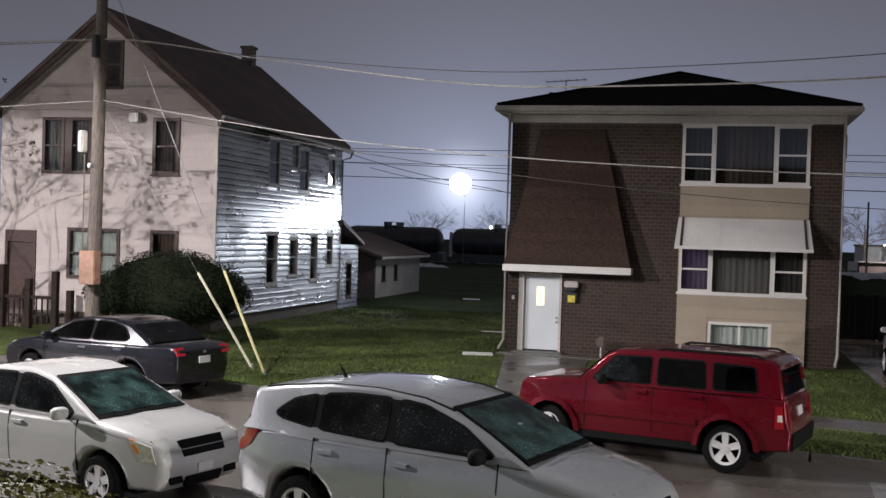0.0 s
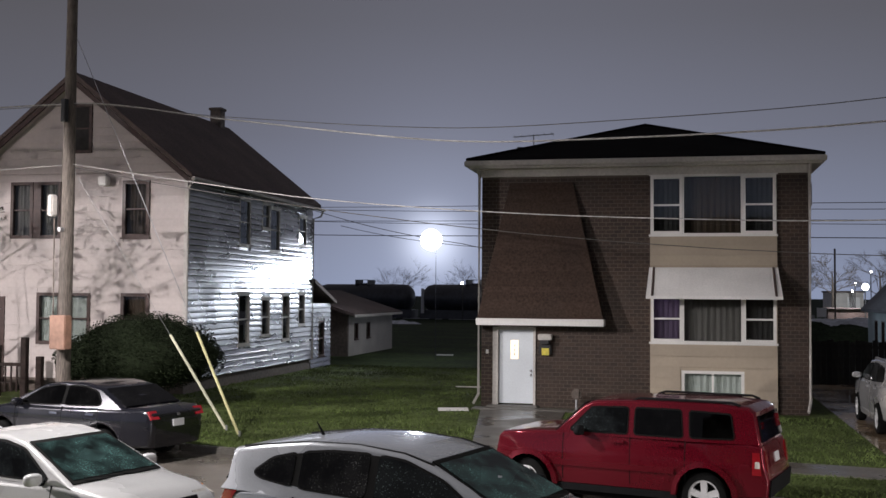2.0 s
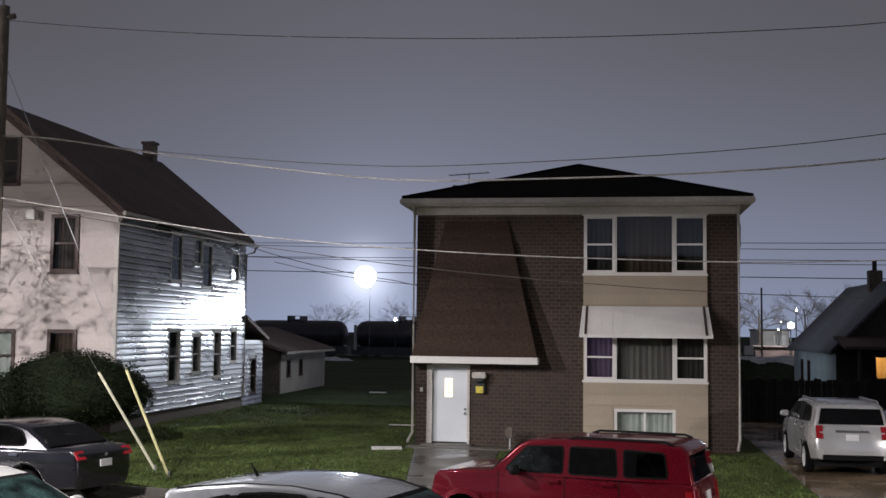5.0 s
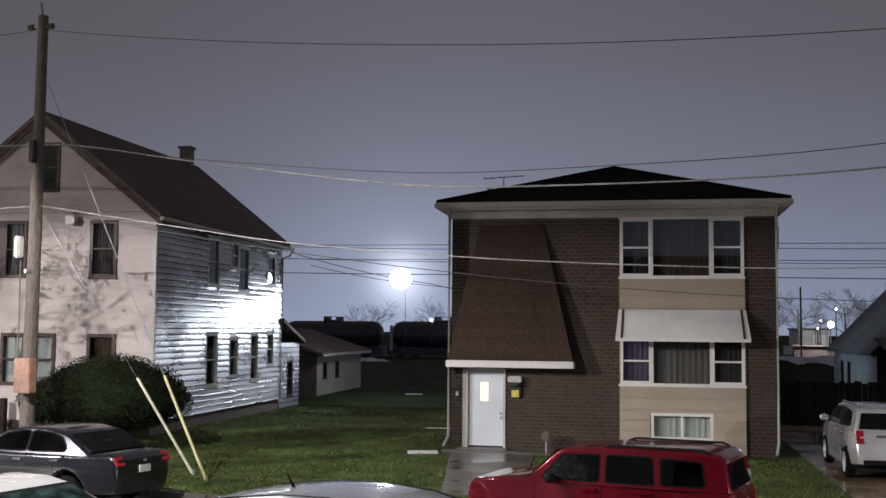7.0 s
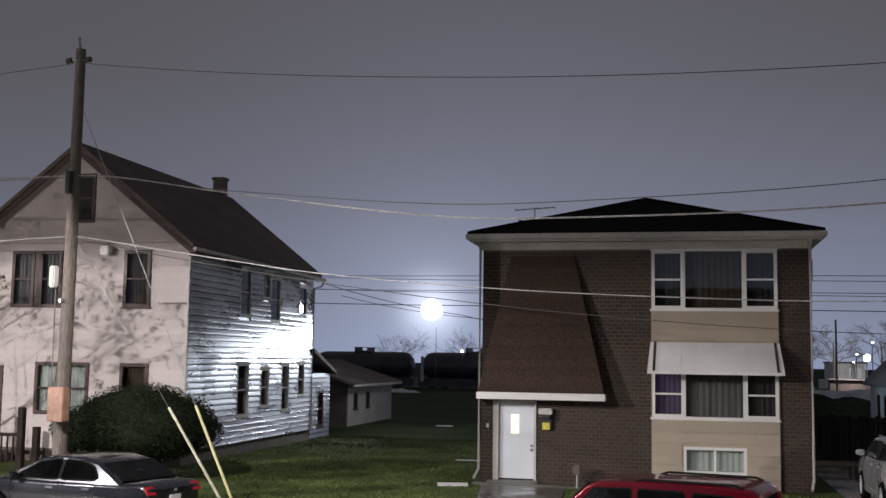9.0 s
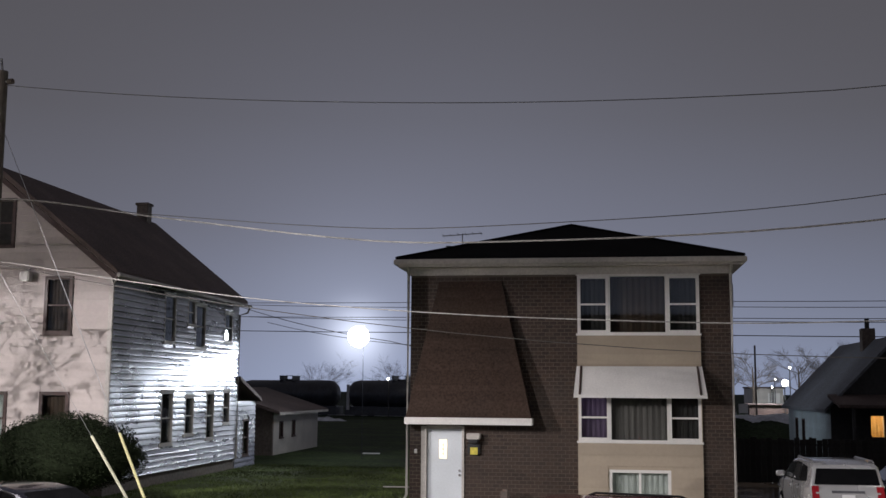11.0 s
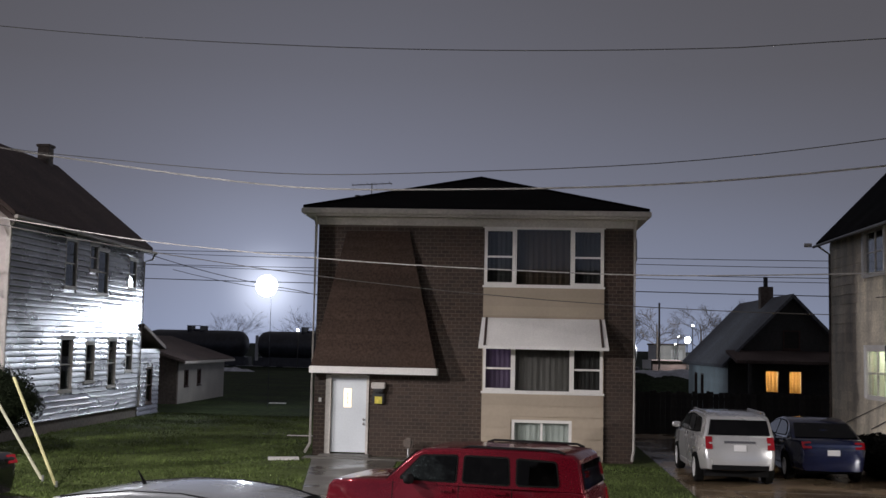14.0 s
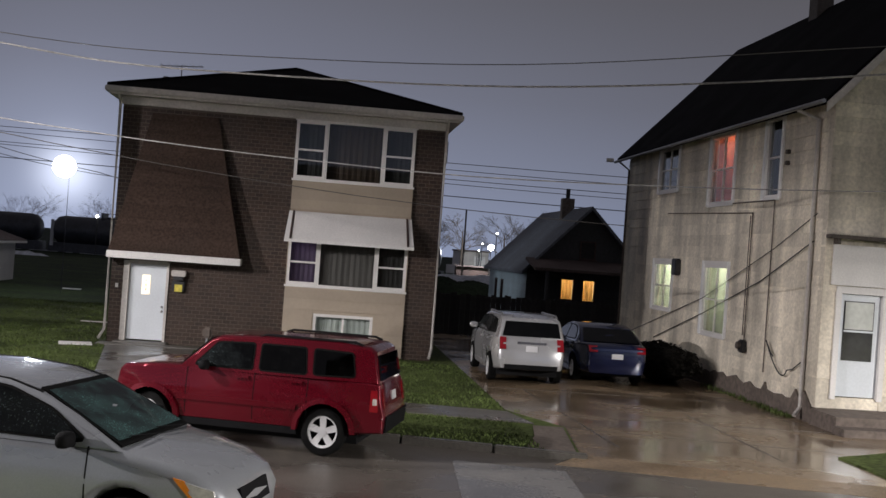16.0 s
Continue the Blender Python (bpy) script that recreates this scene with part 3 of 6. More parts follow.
def triple(z0, z1, mid, side, lamp_at={}):
    b = part("triple_window", bbox(bay0 - 0.03, bay1 + 0.03, -0.07, 0.02, z0 - 0.06, z0 - 0.002, 0.01), M_WHITE, brick_house)
    for a, c, style, curtain in ((bay0 + 0.01, bay0 + 0.86, "double", T_LILAC if lamp_at else side), (bay1 - 0.88, bay1 - 0.01, "double", side), (bay0 + 0.865, bay1 - 0.885, "fixed", mid)):
        window(b, a, c, z0, z1, M_WHITE, style, 0.085 if style == "double" else 0.03, curtain, lamp_at.get(round(a, 2)), sill=False, name="sash")
    part("head_trim", bbox(bay0 - 0.03, bay1 + 0.03, -0.05, 0.02, z1 + 0.002, z1 + 0.05), M_WHITE, b)


triple(4.84, 6.42, M_CURTAIN_D, M_DARK)
triple(1.96, 3.20, M_CURTAIN, M_DARK, {round(bay0 + 0.01, 2): ((0.72, 0.50, 1.0), 0.5)})
window(brick_house, 5.43, 7.05, 0.50, 1.21, M_WHITE, "slider", 0.08, M_BLIND, sill=True, name="basement_window")
# awning over the lower bay window
aw = part("awning", prism(bmesh.new(), [(bay0 - 0.02, 0), (bay1 + 0.02, 0), (bay1 + 0.09, -1), (bay0 - 0.09, -1)], 0, 0.02), M_WHITE, brick_house, "white ribbed aluminium window awning")
for v in aw.data.vertices:
    x, y, z = v.co
    v.co = (x, -0.06 + (0.62 * z) + y, 3.95 + 0.76 * z + y * 0.3)
for i in range(11):
    x = bay0 + 0.2 + i * (bay1 - bay0 - 0.4) / 10
    part("rib", tube(bmesh.new(), [(x, -0.065, 3.958), (x, -0.685, 3.198)], 0.0035, 5), M_WHITE, aw)
part("valance", bbox(bay0 - 0.09, bay1 + 0.09, -0.70, -0.68, 3.11, 3.19), M_WHITE, aw)
for x in (bay0 + 0.10, bay1 - 0.10):
    part("side_stripe", tube(bmesh.new(), [(x, -0.075, 3.95), (x * 1.0 + (0.03 if x > 6 else -0.03), -0.695, 3.20)], 0.03, 4), M_DARKWOOD, aw)
    part("arm", tube(bmesh.new(), [(x, -0.03, 3.1), (x, -0.66, 3.16)], 0.012, 5), M_METAL, aw)
# flared shingle skirt above the entrance
skirt_top, skirt_bot = 6.28, 2.55
skirt = part("shingle_skirt", bbox(0.85, 2.5, -0.004, 0.03, skirt_top - 0.02, skirt_top), M_SHINGLE, brick_house)
rows = 26
for r in range(rows):
    f0, f1 = r / rows, (r + 1) / rows
    def edge(f):
        return 0.80 - 0.82 * f, 2.53 + 0.86 * f, -0.02 - 0.50 * f, skirt_top + (skirt_bot - skirt_top) * f
    (a0, b0, y0, z0), (a1, b1, y1, z1) = edge(f0), edge(f1)
    bm = bmesh.new()
    t = 0.016
    v = [bm.verts.new(p) for p in ((a0, y0, z0), (b0, y0, z0), (b1, y1 - t, z1), (a1, y1 - t, z1), (a0, 0.03, z0), (b0, 0.03, z0), (b1, 0.03, z1), (a1, 0.03, z1))]
    for q in ((0, 1, 2, 3), (4, 7, 6, 5), (0, 3, 7, 4), (1, 5, 6, 2), (3, 2, 6, 7), (0, 4, 5, 1)):
        bm.faces.new([v[i] for i in q])
    part("shingle_course", bm, M_SHINGLE, skirt)
part("skirt_fascia", bbox(-0.05, 3.42, -0.58, 0.0, 2.36, 2.545, 0.012), M_WHITE, brick_house, "white fascia board under the shingle skirt")
# door
door = part("door", bbox(0.48, 1.45, 0.10, 0.15, 0.20, 2.22, 0.006), M_DOOR, brick_house, "white steel entry door with small lit pane")
bm = bmesh.new()
box(bm, 0.33, 0.475, -0.02, 0.16, 0.16, 2.30)
box(bm, 1.455, 1.52, -0.02, 0.16, 0.16, 2.30)
box(bm, 0.475, 1.455, -0.02, 0.16, 2.225, 2.32)
part("door_frame", bm, M_OFFWHITE, door)
G_PANE = glow("lit_door_pane", (1.0, 0.84, 0.64), 0.95)
part("door_pane", bbox(0.82, 1.03, 0.085, 0.099, 1.42, 1.93), G_PANE, door, "lit small door window")
for i in range(3):
    part("pane_motif", bbox(0.90, 0.95, 0.078, 0.084, 1.52 + i * 0.12, 1.58 + i * 0.12), M_WHITE, door)
for z in (0.98, 1.10):
    bm = bmesh.new()
    bmesh.ops.create_uvsphere(bm, u_segments=10, v_segments=6, radius=0.035)
    part("door_knob", bm, M_METAL, door, m=pose(1.38, 0.07, z))
part("step", bbox(0.22, 1.62, -0.45, 0.03, 0.05, 0.17, 0.015), M_CONC, brick_house)
part("stoop", bbox(-0.1, 3.0, -0.95, -0.45, 0.05, 0.145, 0.015), M_CONC, brick_house)
wl_lamp = part("wall_lantern", bbox(1.60, 1.98, -0.20, 0.03, 1.96, 2.12, 0.02), M_OFFWHITE, brick_house)
part("lamp_hood", bbox(1.66, 1.92, -0.24, 0.0, 1.86, 1.96, 0.02), M_BLACK, wl_lamp)
part("notice_box", bbox(1.62, 1.96, -0.10, 0.03, 1.56, 1.84, 0.02), M_BLACK, brick_house, "dark mailbox by the door")
part("notice", bbox(1.70, 1.90, -0.115, -0.10, 1.55, 1.74), material("yellow_card", (0.65, 0.55, 0.08), 0.6), brick_house, "yellow card on the mailbox")
part("doorbell_plate", bbox(0.14, 0.21, -0.02, 0.03, 1.56, 1.67), M_WHITE, brick_house)
# eaves and roof
bm = bmesh.new()
box(bm, -0.03, BW + 0.03, -0.06, 0.03, 6.45, 6.66)
part("frieze_board", bm, M_OFFWHITE, brick_house)
bm = bmesh.new()
box(bm, -0.31, BW + 0.31, -0.36, BD + 0.33, 6.66, 6.74)
part("soffit", bm, M_OFFWHITE, brick_house)
bm = bmesh.new()
box(bm, -0.42, BW + 0.42, -0.46, -0.362, 6.72, 6.87, 0.02)
box(bm, -0.42, -0.312, -0.36, BD + 0.33, 6.72, 6.87, 0.02)
box(bm, BW + 0.312, BW + 0.42, -0.36, BD + 0.33, 6.72, 6.87, 0.02)
part("gutter", bm, M_OFFWHITE, brick_house)
bm = bmesh.new()
def ring(x0, x1, y0, y1, z):
    return [bm.verts.new(p) for p in ((x0, y0, z), (x1, y0, z), (x1, y1, z), (x0, y1, z))]
r0, r1 = ring(-0.36, BW + 0.36, -0.40, BD + 0.36, 6.745), ring(-0.36, BW + 0.36, -0.40, BD + 0.36, 6.90)
for i in range(4):
    bm.faces.new((r0[i], r0[(i + 1) % 4], r1[(i + 1) % 4], r1[i]))
ridge = [bm.verts.new((BW / 2, y, 8.44)) for y in (4.2, BD - 4.2)]
bm.faces.new(r0[::-1])
bm.faces.new((r1[0], r1[1], ridge[0]))
bm.faces.new((r1[1], r1[2], ridge[1], ridge[0]))
bm.faces.new((r1[2], r1[3], ridge[1]))
bm.faces.new((r1[3], r1[0], ridge[0], ridge[1]))
roof = part("roof", bm, M_ROOF, brick_house)
for x in (-0.36, BW + 0.36):
    part("hip_cap", tube(bmesh.new(), [(x, -0.40, 6.91), (BW / 2, 4.2, 8.45)], 0.045, 5), M_ROOF, roof)
part("ridge_cap", tube(bmesh.new(), [(BW / 2, 4.2, 8.45), (BW / 2, BD - 4.2, 8.45)], 0.05, 5), M_ROOF, roof)
part("vent_pipe", tube(bmesh.new(), [(0.84, 1.5, 7.0), (0.84, 1.5, 7.48)], 0.085, 8), M_BLACK, roof)
for x in (-0.06, BW + 0.02):
    dp = part("downspout", tube(bmesh.new(), [(x, -0.36, 6.72), (x, -0.06, 6.45), (x, -0.05, 0.45), (x - 0.08, -0.35, 0.22)], 0.04, 6), M_OFFWHITE, brick_house)
part("meter_box", bbox(BW + 0.0, BW + 0.12, 0.3, 0.6, 5.6, 6.2), M_METAL, brick_house)
antenna = thing("roof_antenna", pose(-4.25, 31.0, 7.30), "thin metal television antenna on the roof", "antenna")
part("mast", tube(bmesh.new(), [(0, 0, 0), (0, 0, 0.62)], 0.016, 6), M_METAL, antenna)
part("boom", tube(bmesh.new(), [(-0.60, 0, 0.55), (0.60, 0, 0.62)], 0.014, 6), M_METAL, antenna)
for i in range(6):
    x = -0.55 + i * 0.22
    part("element", tube(bmesh.new(), [(x, -0.35, 0.56 + i * 0.012), (x, 0.35, 0.56 + i * 0.012)], 0.007, 5), M_METAL, antenna)

# ---- left frame house ----
LX, LY, LW, LD = -22.2, 29.84, 7.49, 11.6
frame_house = thing("frame_house", pose(LX, LY, 0.0), "old two-and-a-half-storey gabled frame house with white front and metal side siding", "house")
EZ, RZ = 6.88, 9.86


def gable_wall(w, z0, ze, zr, holes, thick):
    bm = wall_mesh(0, w, z0, ze, [h for h in holes if h[3] <= ze + 0.01], thick)
    prism(bm, [(0, ze), (w, ze), (w / 2, zr)], 0, thick)
    return bm


f_holes = [(1.50, 3.26, 4.84, 6.62), (5.36, 6.27, 4.86, 6.62), (2.48, 4.32, 1.55, 3.15), (5.36, 6.31, 1.55, 3.15), (0.25, 1.36, 0.35, 3.02)]
fw = part("wall_front", gable_wall(LW, 0.5, EZ, RZ, f_holes, 0.2), M_FRONT, frame_house, m=pose(0, 0.03, 0))
boards(fw, 0, LW, 0.5, EZ, f_holes, 0.235, M_FRONT, proud=0.028)
boards(fw, 0, LW, EZ, RZ - 0.25, [(3.42, 4.28, 7.5, 9.05)], 0.235, M_FRONT, proud=0.028, top=lambda z: (LW / 2 * (z - EZ) / (RZ - EZ), LW - LW / 2 * (z - EZ) / (RZ - EZ)))
for h, mid in (((1.50, 3.26, 4.84, 6.62), True), ((2.48, 4.32, 1.55, 3.15), True)):
    a, b, c, d = h
    t = part("twin_window", bbox((a + b) / 2 - 0.09, (a + b) / 2 + 0.09, -0.01, 0.12, c, d), M_DARKWOOD, frame_house)
    for p, q in ((a, (a + b) / 2 - 0.09), ((a + b) / 2 + 0.09, b)):
        window(t, p, q, c, d, M_DARKWOOD, "double", 0.10, M_CURTAIN if c > 4 else M_BLIND, sill=False, name="sash")
for h in ((5.36, 6.27, 4.86, 6.62), (5.36, 6.31, 1.55, 3.15)):
    window(frame_house, *h, M_DARKWOOD, "double", 0.11, M_CURTAIN_D, name="window")
window(frame_house, 3.42, 4.28, 7.50, 9.05, M_DARKWOOD, "double", 0.10, M_DARK, sill=False, name="attic_window", depth=0.02)
# wall is uncut here: a dark sheet stands in for the unlit attic
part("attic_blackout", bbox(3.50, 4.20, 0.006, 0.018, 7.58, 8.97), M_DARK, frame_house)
fd = part("front_door", bbox(0.36, 1.26, 0.06, 0.12, 0.36, 2.62, 0.006), M_DARKWOOD, frame_house, "dark red-brown front door")
bm = bmesh.new()
box(bm, 0.25, 0.355, -0.03, 0.14, 0.35, 3.02)
box(bm, 1.265, 1.36, -0.03, 0.14, 0.35, 3.02)
box(bm, 0.355, 1.265, -0.03, 0.14, 2.64, 3.02)
part("door_frame", bm, M_DARKWOOD, fd)
part("porch_step", bbox(0.0, 1.9, -1.1, -0.02, 0.05, 0.34, 0.02), M_FOUND, frame_house)
part("second_step", bbox(0.0, 1.9, -1.5, -1.1, 0.05, 0.2, 0.02), M_FOUND, frame_house)
s_holes = [(4.04, 5.03, 4.80, 6.42), (6.10, 6.83, 5.49, 6.42), (6.87, 7.88, 4.70, 6.30), (9.95, 10.84, 5.05, 6.20), (4.02, 5.05, 1.38, 3.15), (6.12, 6.97, 1.62, 2.98), (8.21, 9.04, 1.39, 3.12), (10.0, 10.76, 1.90, 3.16)]
sw = part("wall_side", wall_mesh(0.2, LD, 0.5, EZ, s_holes, 0.2), M_ALU, frame_house, m=pose(LW - 0.02, 0.03, 0, 0, 0, 90))
boards(sw, 0.03, LD, 0.5, EZ, s_holes, 0.188, M_ALU, proud=0.046, jitter=0.005, curved=True)
for h in s_holes:
    w = part("side_window", bbox(h[0] - 0.06, h[1] + 0.06, -0.06, -0.024, h[3], h[3] + 0.07), M_OFFWHITE, sw)
    window(w, *h, M_OFFWHITE, "double", 0.07, M_DARK, sill=True, name="sash")
bm = bmesh.new()
box(bm, 0, 0.2, 0.25, LD, 0.5, EZ)
box(bm, 0.2, LW - 0.25, LD - 0.2, LD, 0.5, EZ)
prism(bm, [(0, EZ), (LW, EZ), (LW / 2, RZ)], LD - 0.2, LD)
part("wall_back", bm, M_FRONT, frame_house)
part("foundation", bbox(-0.03, LW - 0.05, 0.05, LD, -0.05, 0.5), M_FOUND, frame_house)
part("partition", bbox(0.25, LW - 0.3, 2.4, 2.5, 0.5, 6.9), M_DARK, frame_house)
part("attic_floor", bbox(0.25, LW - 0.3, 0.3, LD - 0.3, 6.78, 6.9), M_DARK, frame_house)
part("corner_board", bbox(LW - 0.06, LW + 0.035, -0.03, 0.10, 0.5, 6.80), M_OFFWHITE, frame_house)
lroof = gable_roof("roof", frame_house, 0, LW, -0.35, LD + 0.12, EZ, RZ, M_ROOF2, 0.32)
k = (RZ - EZ) / (LW / 2)
for sgn in (-1, 1):
    bm = bmesh.new()
    pts = [(LW / 2, RZ - 0.03), (LW / 2 + sgn * (LW / 2 + 0.32), EZ - 0.32 * k - 0.03), (LW / 2 + sgn * (LW / 2 + 0.32), EZ - 0.32 * k - 0.22), (LW / 2, RZ - 0.22)]
    part("rake_board", prism(bm, pts, -0.33, -0.28), M_DARKWOOD, lroof)
part("gutter", tube(bmesh.new(), [(LW + 0.36, -0.35, 6.62), (LW + 0.36, 5.0, 6.60), (LW + 0.36, LD + 0.42, 6.56)], 0.065, 8), M_OFFWHITE, lroof)
part("downspout", tube(bmesh.new(), [(LW + 0.36, -0.25, 6.60), (LW + 0.08, -0.06, 6.35), (LW + 0.06, -0.06, 0.5)], 0.04, 6), M_OFFWHITE, frame_house)
part("downspout", tube(bmesh.new(), [(LW + 0.36, LD + 0.3, 6.55), (LW + 0.30, LD + 0.2, 6.3), (LW + 0.05, LD, 6.2), (LW + 0.05, LD, 0.5)], 0.04, 6), M_OFFWHITE, frame_house)
ch = part("chimney", bbox(LW / 2 - 0.22, LW / 2 + 0.24, 10.3, 10.75, 9.3, 10.55, 0.02), M_FOUND, frame_house)
part("chimney_cap", bbox(LW / 2 - 0.27, LW / 2 + 0.29, 10.25, 10.8, 10.55, 10.66, 0.02), M_FOUND, ch)
part("flashing", bbox(LW / 2 + 0.242, LW / 2 + 0.30, 10.28, 10.77, 9.45, 9.75), M_OFFWHITE, ch)
fl = part("flood_fixture", bbox(4.68, 4.98, -0.34, -0.06, 6.46, 6.74, 0.03), M_WHITE, frame_house, "white box-shaped floodlight under the gable")
part("bracket", tube(bmesh.new(), [(4.85, 0.0, 6.85), (4.85, -0.2, 6.76)], 0.02, 6), M_METAL, fl)
# rear lean-to
EXL = LD + 0.02
ext_holes = [(LD + 0.95, LD + 1.70, 0.55, 2.02)]
ew = part("lean_to_wall", wall_mesh(EXL, EXL + 2.5, 0.1, 2.75, ext_holes, 0.2), M_ALU, frame_house, m=pose(LW - 0.05, 0.03, 0, 0, 0, 90))
boards(ew, EXL, EXL + 2.5, 0.1, 2.75, ext_holes, 0.188, M_ALU, proud=0.046, jitter=0.005, curved=True)
window(ew, *ext_holes[0], M_DARKWOOD, "double", 0.07, M_DARK, name="sash")
part("lean_to_back", bbox(3.0, LW - 0.26, EXL + 2.3, EXL + 2.5, 0.1, 2.75), M_ALU, frame_house)
bm = bmesh.new()
prism(bm, [(0, 3.6), (2.85, 2.72), (2.85, 2.86), (0, 3.75)], 0, LW - 2.6)
part("lean_to_roof", bm, M_ROOF2, frame_house, m=pose(LW + 0.15, EXL, 0, 0, 0, 90))

# ---- right frame house ----
rag = random.Random(19)

RX, RY, RW_, RD = 10.7, 21.2, 7.6, 15.8
beige_house = thing("beige_house", pose(RX, RY, 0.0), "two-storey gabled house with stained beige shingle siding", "house")
REZ, RRZ = 7.15, 11.05
# local x of the side wall runs towards the street
r_holes = [(-12.06, -10.20, 5.52, 6.92), (-7.38, -5.58, 4.96, 6.90), (-3.52, -2.62, 4.98, 6.96), (-11.95, -10.12, 1.86, 3.34), (-7.32, -5.52, 1.42, 3.33)]
rs = part("wall_side", wall_mesh(-RD, -0.2, 0.42, REZ, r_holes, 0.2), M_BEIGE, beige_house, m=pose(0.03, 0, 0, 0, 0, -90))
boards(rs, -RD, -0.005, 0.42, REZ, r_holes, 0.31, M_BEIGE, name="siding_shingle", proud=0.032, split=1.22, jitter=0.004)
r_lit = [None, ((1.0, 0.55, 0.4), 26), None, ((1.0, 0.97, 0.8), 42), ((1.0, 0.97, 0.8), 30)]
r_cur = [M_CURTAIN, T_RED, M_DARK, T_WHITE, T_WHITE]
for h, lit, cur in zip(r_holes, r_lit, r_cur):
    w = part("side_window", bbox(h[0] - 0.1, h[1] + 0.1, -0.06, -0.022, h[3], h[3] + 0.10), M_WHITE, beige_house, m=pose(0.03, 0, 0, 0, 0, -90))
    window(w, *h, M_WHITE, "quad" if h[2] != 4.98 else "double", 0.09, cur, lit, name="sash")
    for ca, cb in ((h[0] - 0.12, h[0]), (h[1], h[1] + 0.12)):
        part("casing", bbox(ca, cb, -0.075, -0.02, h[2] - 0.02, h[3] + 0.10, 0.006), M_CASING, w)
rf_holes = [(0.34, 1.42, 0.66, 2.98), (2.4, 4.4, 4.9, 6.6), (2.6, 5.2, 1.4, 3.1)]
rf = part("wall_front", gable_wall(RW_, 0.42, REZ, RRZ, rf_holes, 0.2), M_BEIGE, beige_house, m=pose(0, 0.03, 0))
boards(rf, 0, RW_, 0.42, REZ, rf_holes, 0.31, M_BEIGE, name="siding_shingle", proud=0.032, split=1.22, jitter=0.004)
boards(rf, 0, RW_, REZ, RRZ - 0.3, [], 0.31, M_BEIGE, name="siding_shingle", proud=0.032, split=1.22, top=lambda z: (RW_ / 2 * (z - REZ) / (RRZ - REZ), RW_ - RW_ / 2 * (z - REZ) / (RRZ - REZ)))
for h in rf_holes[1:]:
    window(beige_house, *h, M_OFFWHITE, "double", 0.1, M_CURTAIN, name="window")
bm = bmesh.new()
box(bm, RW_ - 0.2, RW_, 0.25, RD, 0.42, REZ)
box(bm, 0.25, RW_ - 0.2, RD - 0.2, RD, 0.42, REZ)
prism(bm, [(0, REZ), (RW_, REZ), (RW_ / 2, RRZ)], RD - 0.2, RD)
part("wall_back", bm, M_BEIGE, beige_house)
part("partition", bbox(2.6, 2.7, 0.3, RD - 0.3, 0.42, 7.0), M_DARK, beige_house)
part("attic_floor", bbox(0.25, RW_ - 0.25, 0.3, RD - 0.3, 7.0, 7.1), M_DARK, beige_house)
part("foundation", bbox(0.05, RW_ - 0.03, 0.05, RD, -0.05, 0.42), M_FOUND, beige_house)
top_edge, y = [], 0.15
while y < RD - 0.3:
    top_edge.append((y, 0.44 + rag.choice((0.0, 0.02, 0.05, 0.16, 0.28)) * max(0.2, 1 - y / 9)))
    y += rag.uniform(0.12, 0.45)
bm = prism(bmesh.new(), [(0.15, 0.0)] + top_edge + [(top_edge[-1][0], 0.0)], -0.035, 0.045)
for v in bm.verts:
    v.co = Vector((v.co.y, v.co.x, v.co.z))
part("broken_render", bm, M_FOUND, beige_house, "crumbling grey-brown render along the wall base")
rroof = gable_roof("roof", beige_house, 0, RW_, -0.3, RD + 0.35, REZ, RRZ, M_ROOF, 0.35)
part("gutter", tube(bmesh.new(), [(-0.42, -0.32, 6.86), (-0.42, 7, 6.84), (-0.42, RD + 0.4, 6.80)], 0.048, 8), M_METAL, rroof)
kr = (RRZ - REZ) / (RW_ / 2)
part("rake_board", prism(bmesh.new(), [(RW_ / 2, RRZ + 0.08), (-0.35, REZ - 0.35 * kr + 0.05), (-0.35, REZ - 0.35 * kr - 0.16), (RW_ / 2, RRZ - 0.14)], -0.36, -0.30), M_OFFWHITE, rroof)
part("downspout", tube(bmesh.new(), [(-0.42, 0.95, 6.82), (-0.06, 0.64, 6.60), (-0.06, 0.60, 3.9), (-0.06, 0.57, 0.34), (-0.24, 0.45, 0.16)], 0.048, 6), M_OFFWHITE, beige_house)
part("downspout", tube(bmesh.new(), [(-0.42, RD - 0.1, 6.8), (-0.05, RD - 0.2, 6.5), (-0.05, RD - 0.2, 0.4)], 0.04, 6), M_FOUND, beige_house)
for pts, r in (([(4.03, 1.45), (4.03, 4.66)], 0.024), ([(4.03, 4.66), (10.8, 4.84)], 0.022), ([(2.73, 0.85), (2.75, 4.93)], 0.022), ([(2.75, 4.93), (5.4, 4.95)], 0.022), ([(4.16, 1.6), (4.16, 4.6)], 0.018)):
    part("conduit", tube(bmesh.new(), [(-0.04, y, z) for y, z in pts], r * 0.8, 6), M_FOUND, beige_house)
mt = part("meter", bbox(-0.14, 0.0, 3.90, 4.18, 1.18, 1.50, 0.03), M_BLACK, beige_house)
part("meter_dial", tube(bmesh.new(), [(-0.14, 4.04, 1.36), (-0.22, 4.04, 1.36)], 0.09, 12), M_CONDUIT, mt)
part("vent_hood", bbox(-0.18, 0.0, 9.34, 9.74, 2.95, 3.45, 0.03), M_BLACK, beige_house)
for z in (5.72, 5.98):
    part("cable_clamp", bbox(-0.09, 0.0, 2.12, 2.24, z, z + 0.10, 0.01), M_CONDUIT, beige_house)
rc = part("chimney", bbox(RW_ / 2 - 0.32, RW_ / 2 + 0.18, 9.0, 9.6, 10.4, 12.3, 0.02), M_CONDUIT, beige_house)
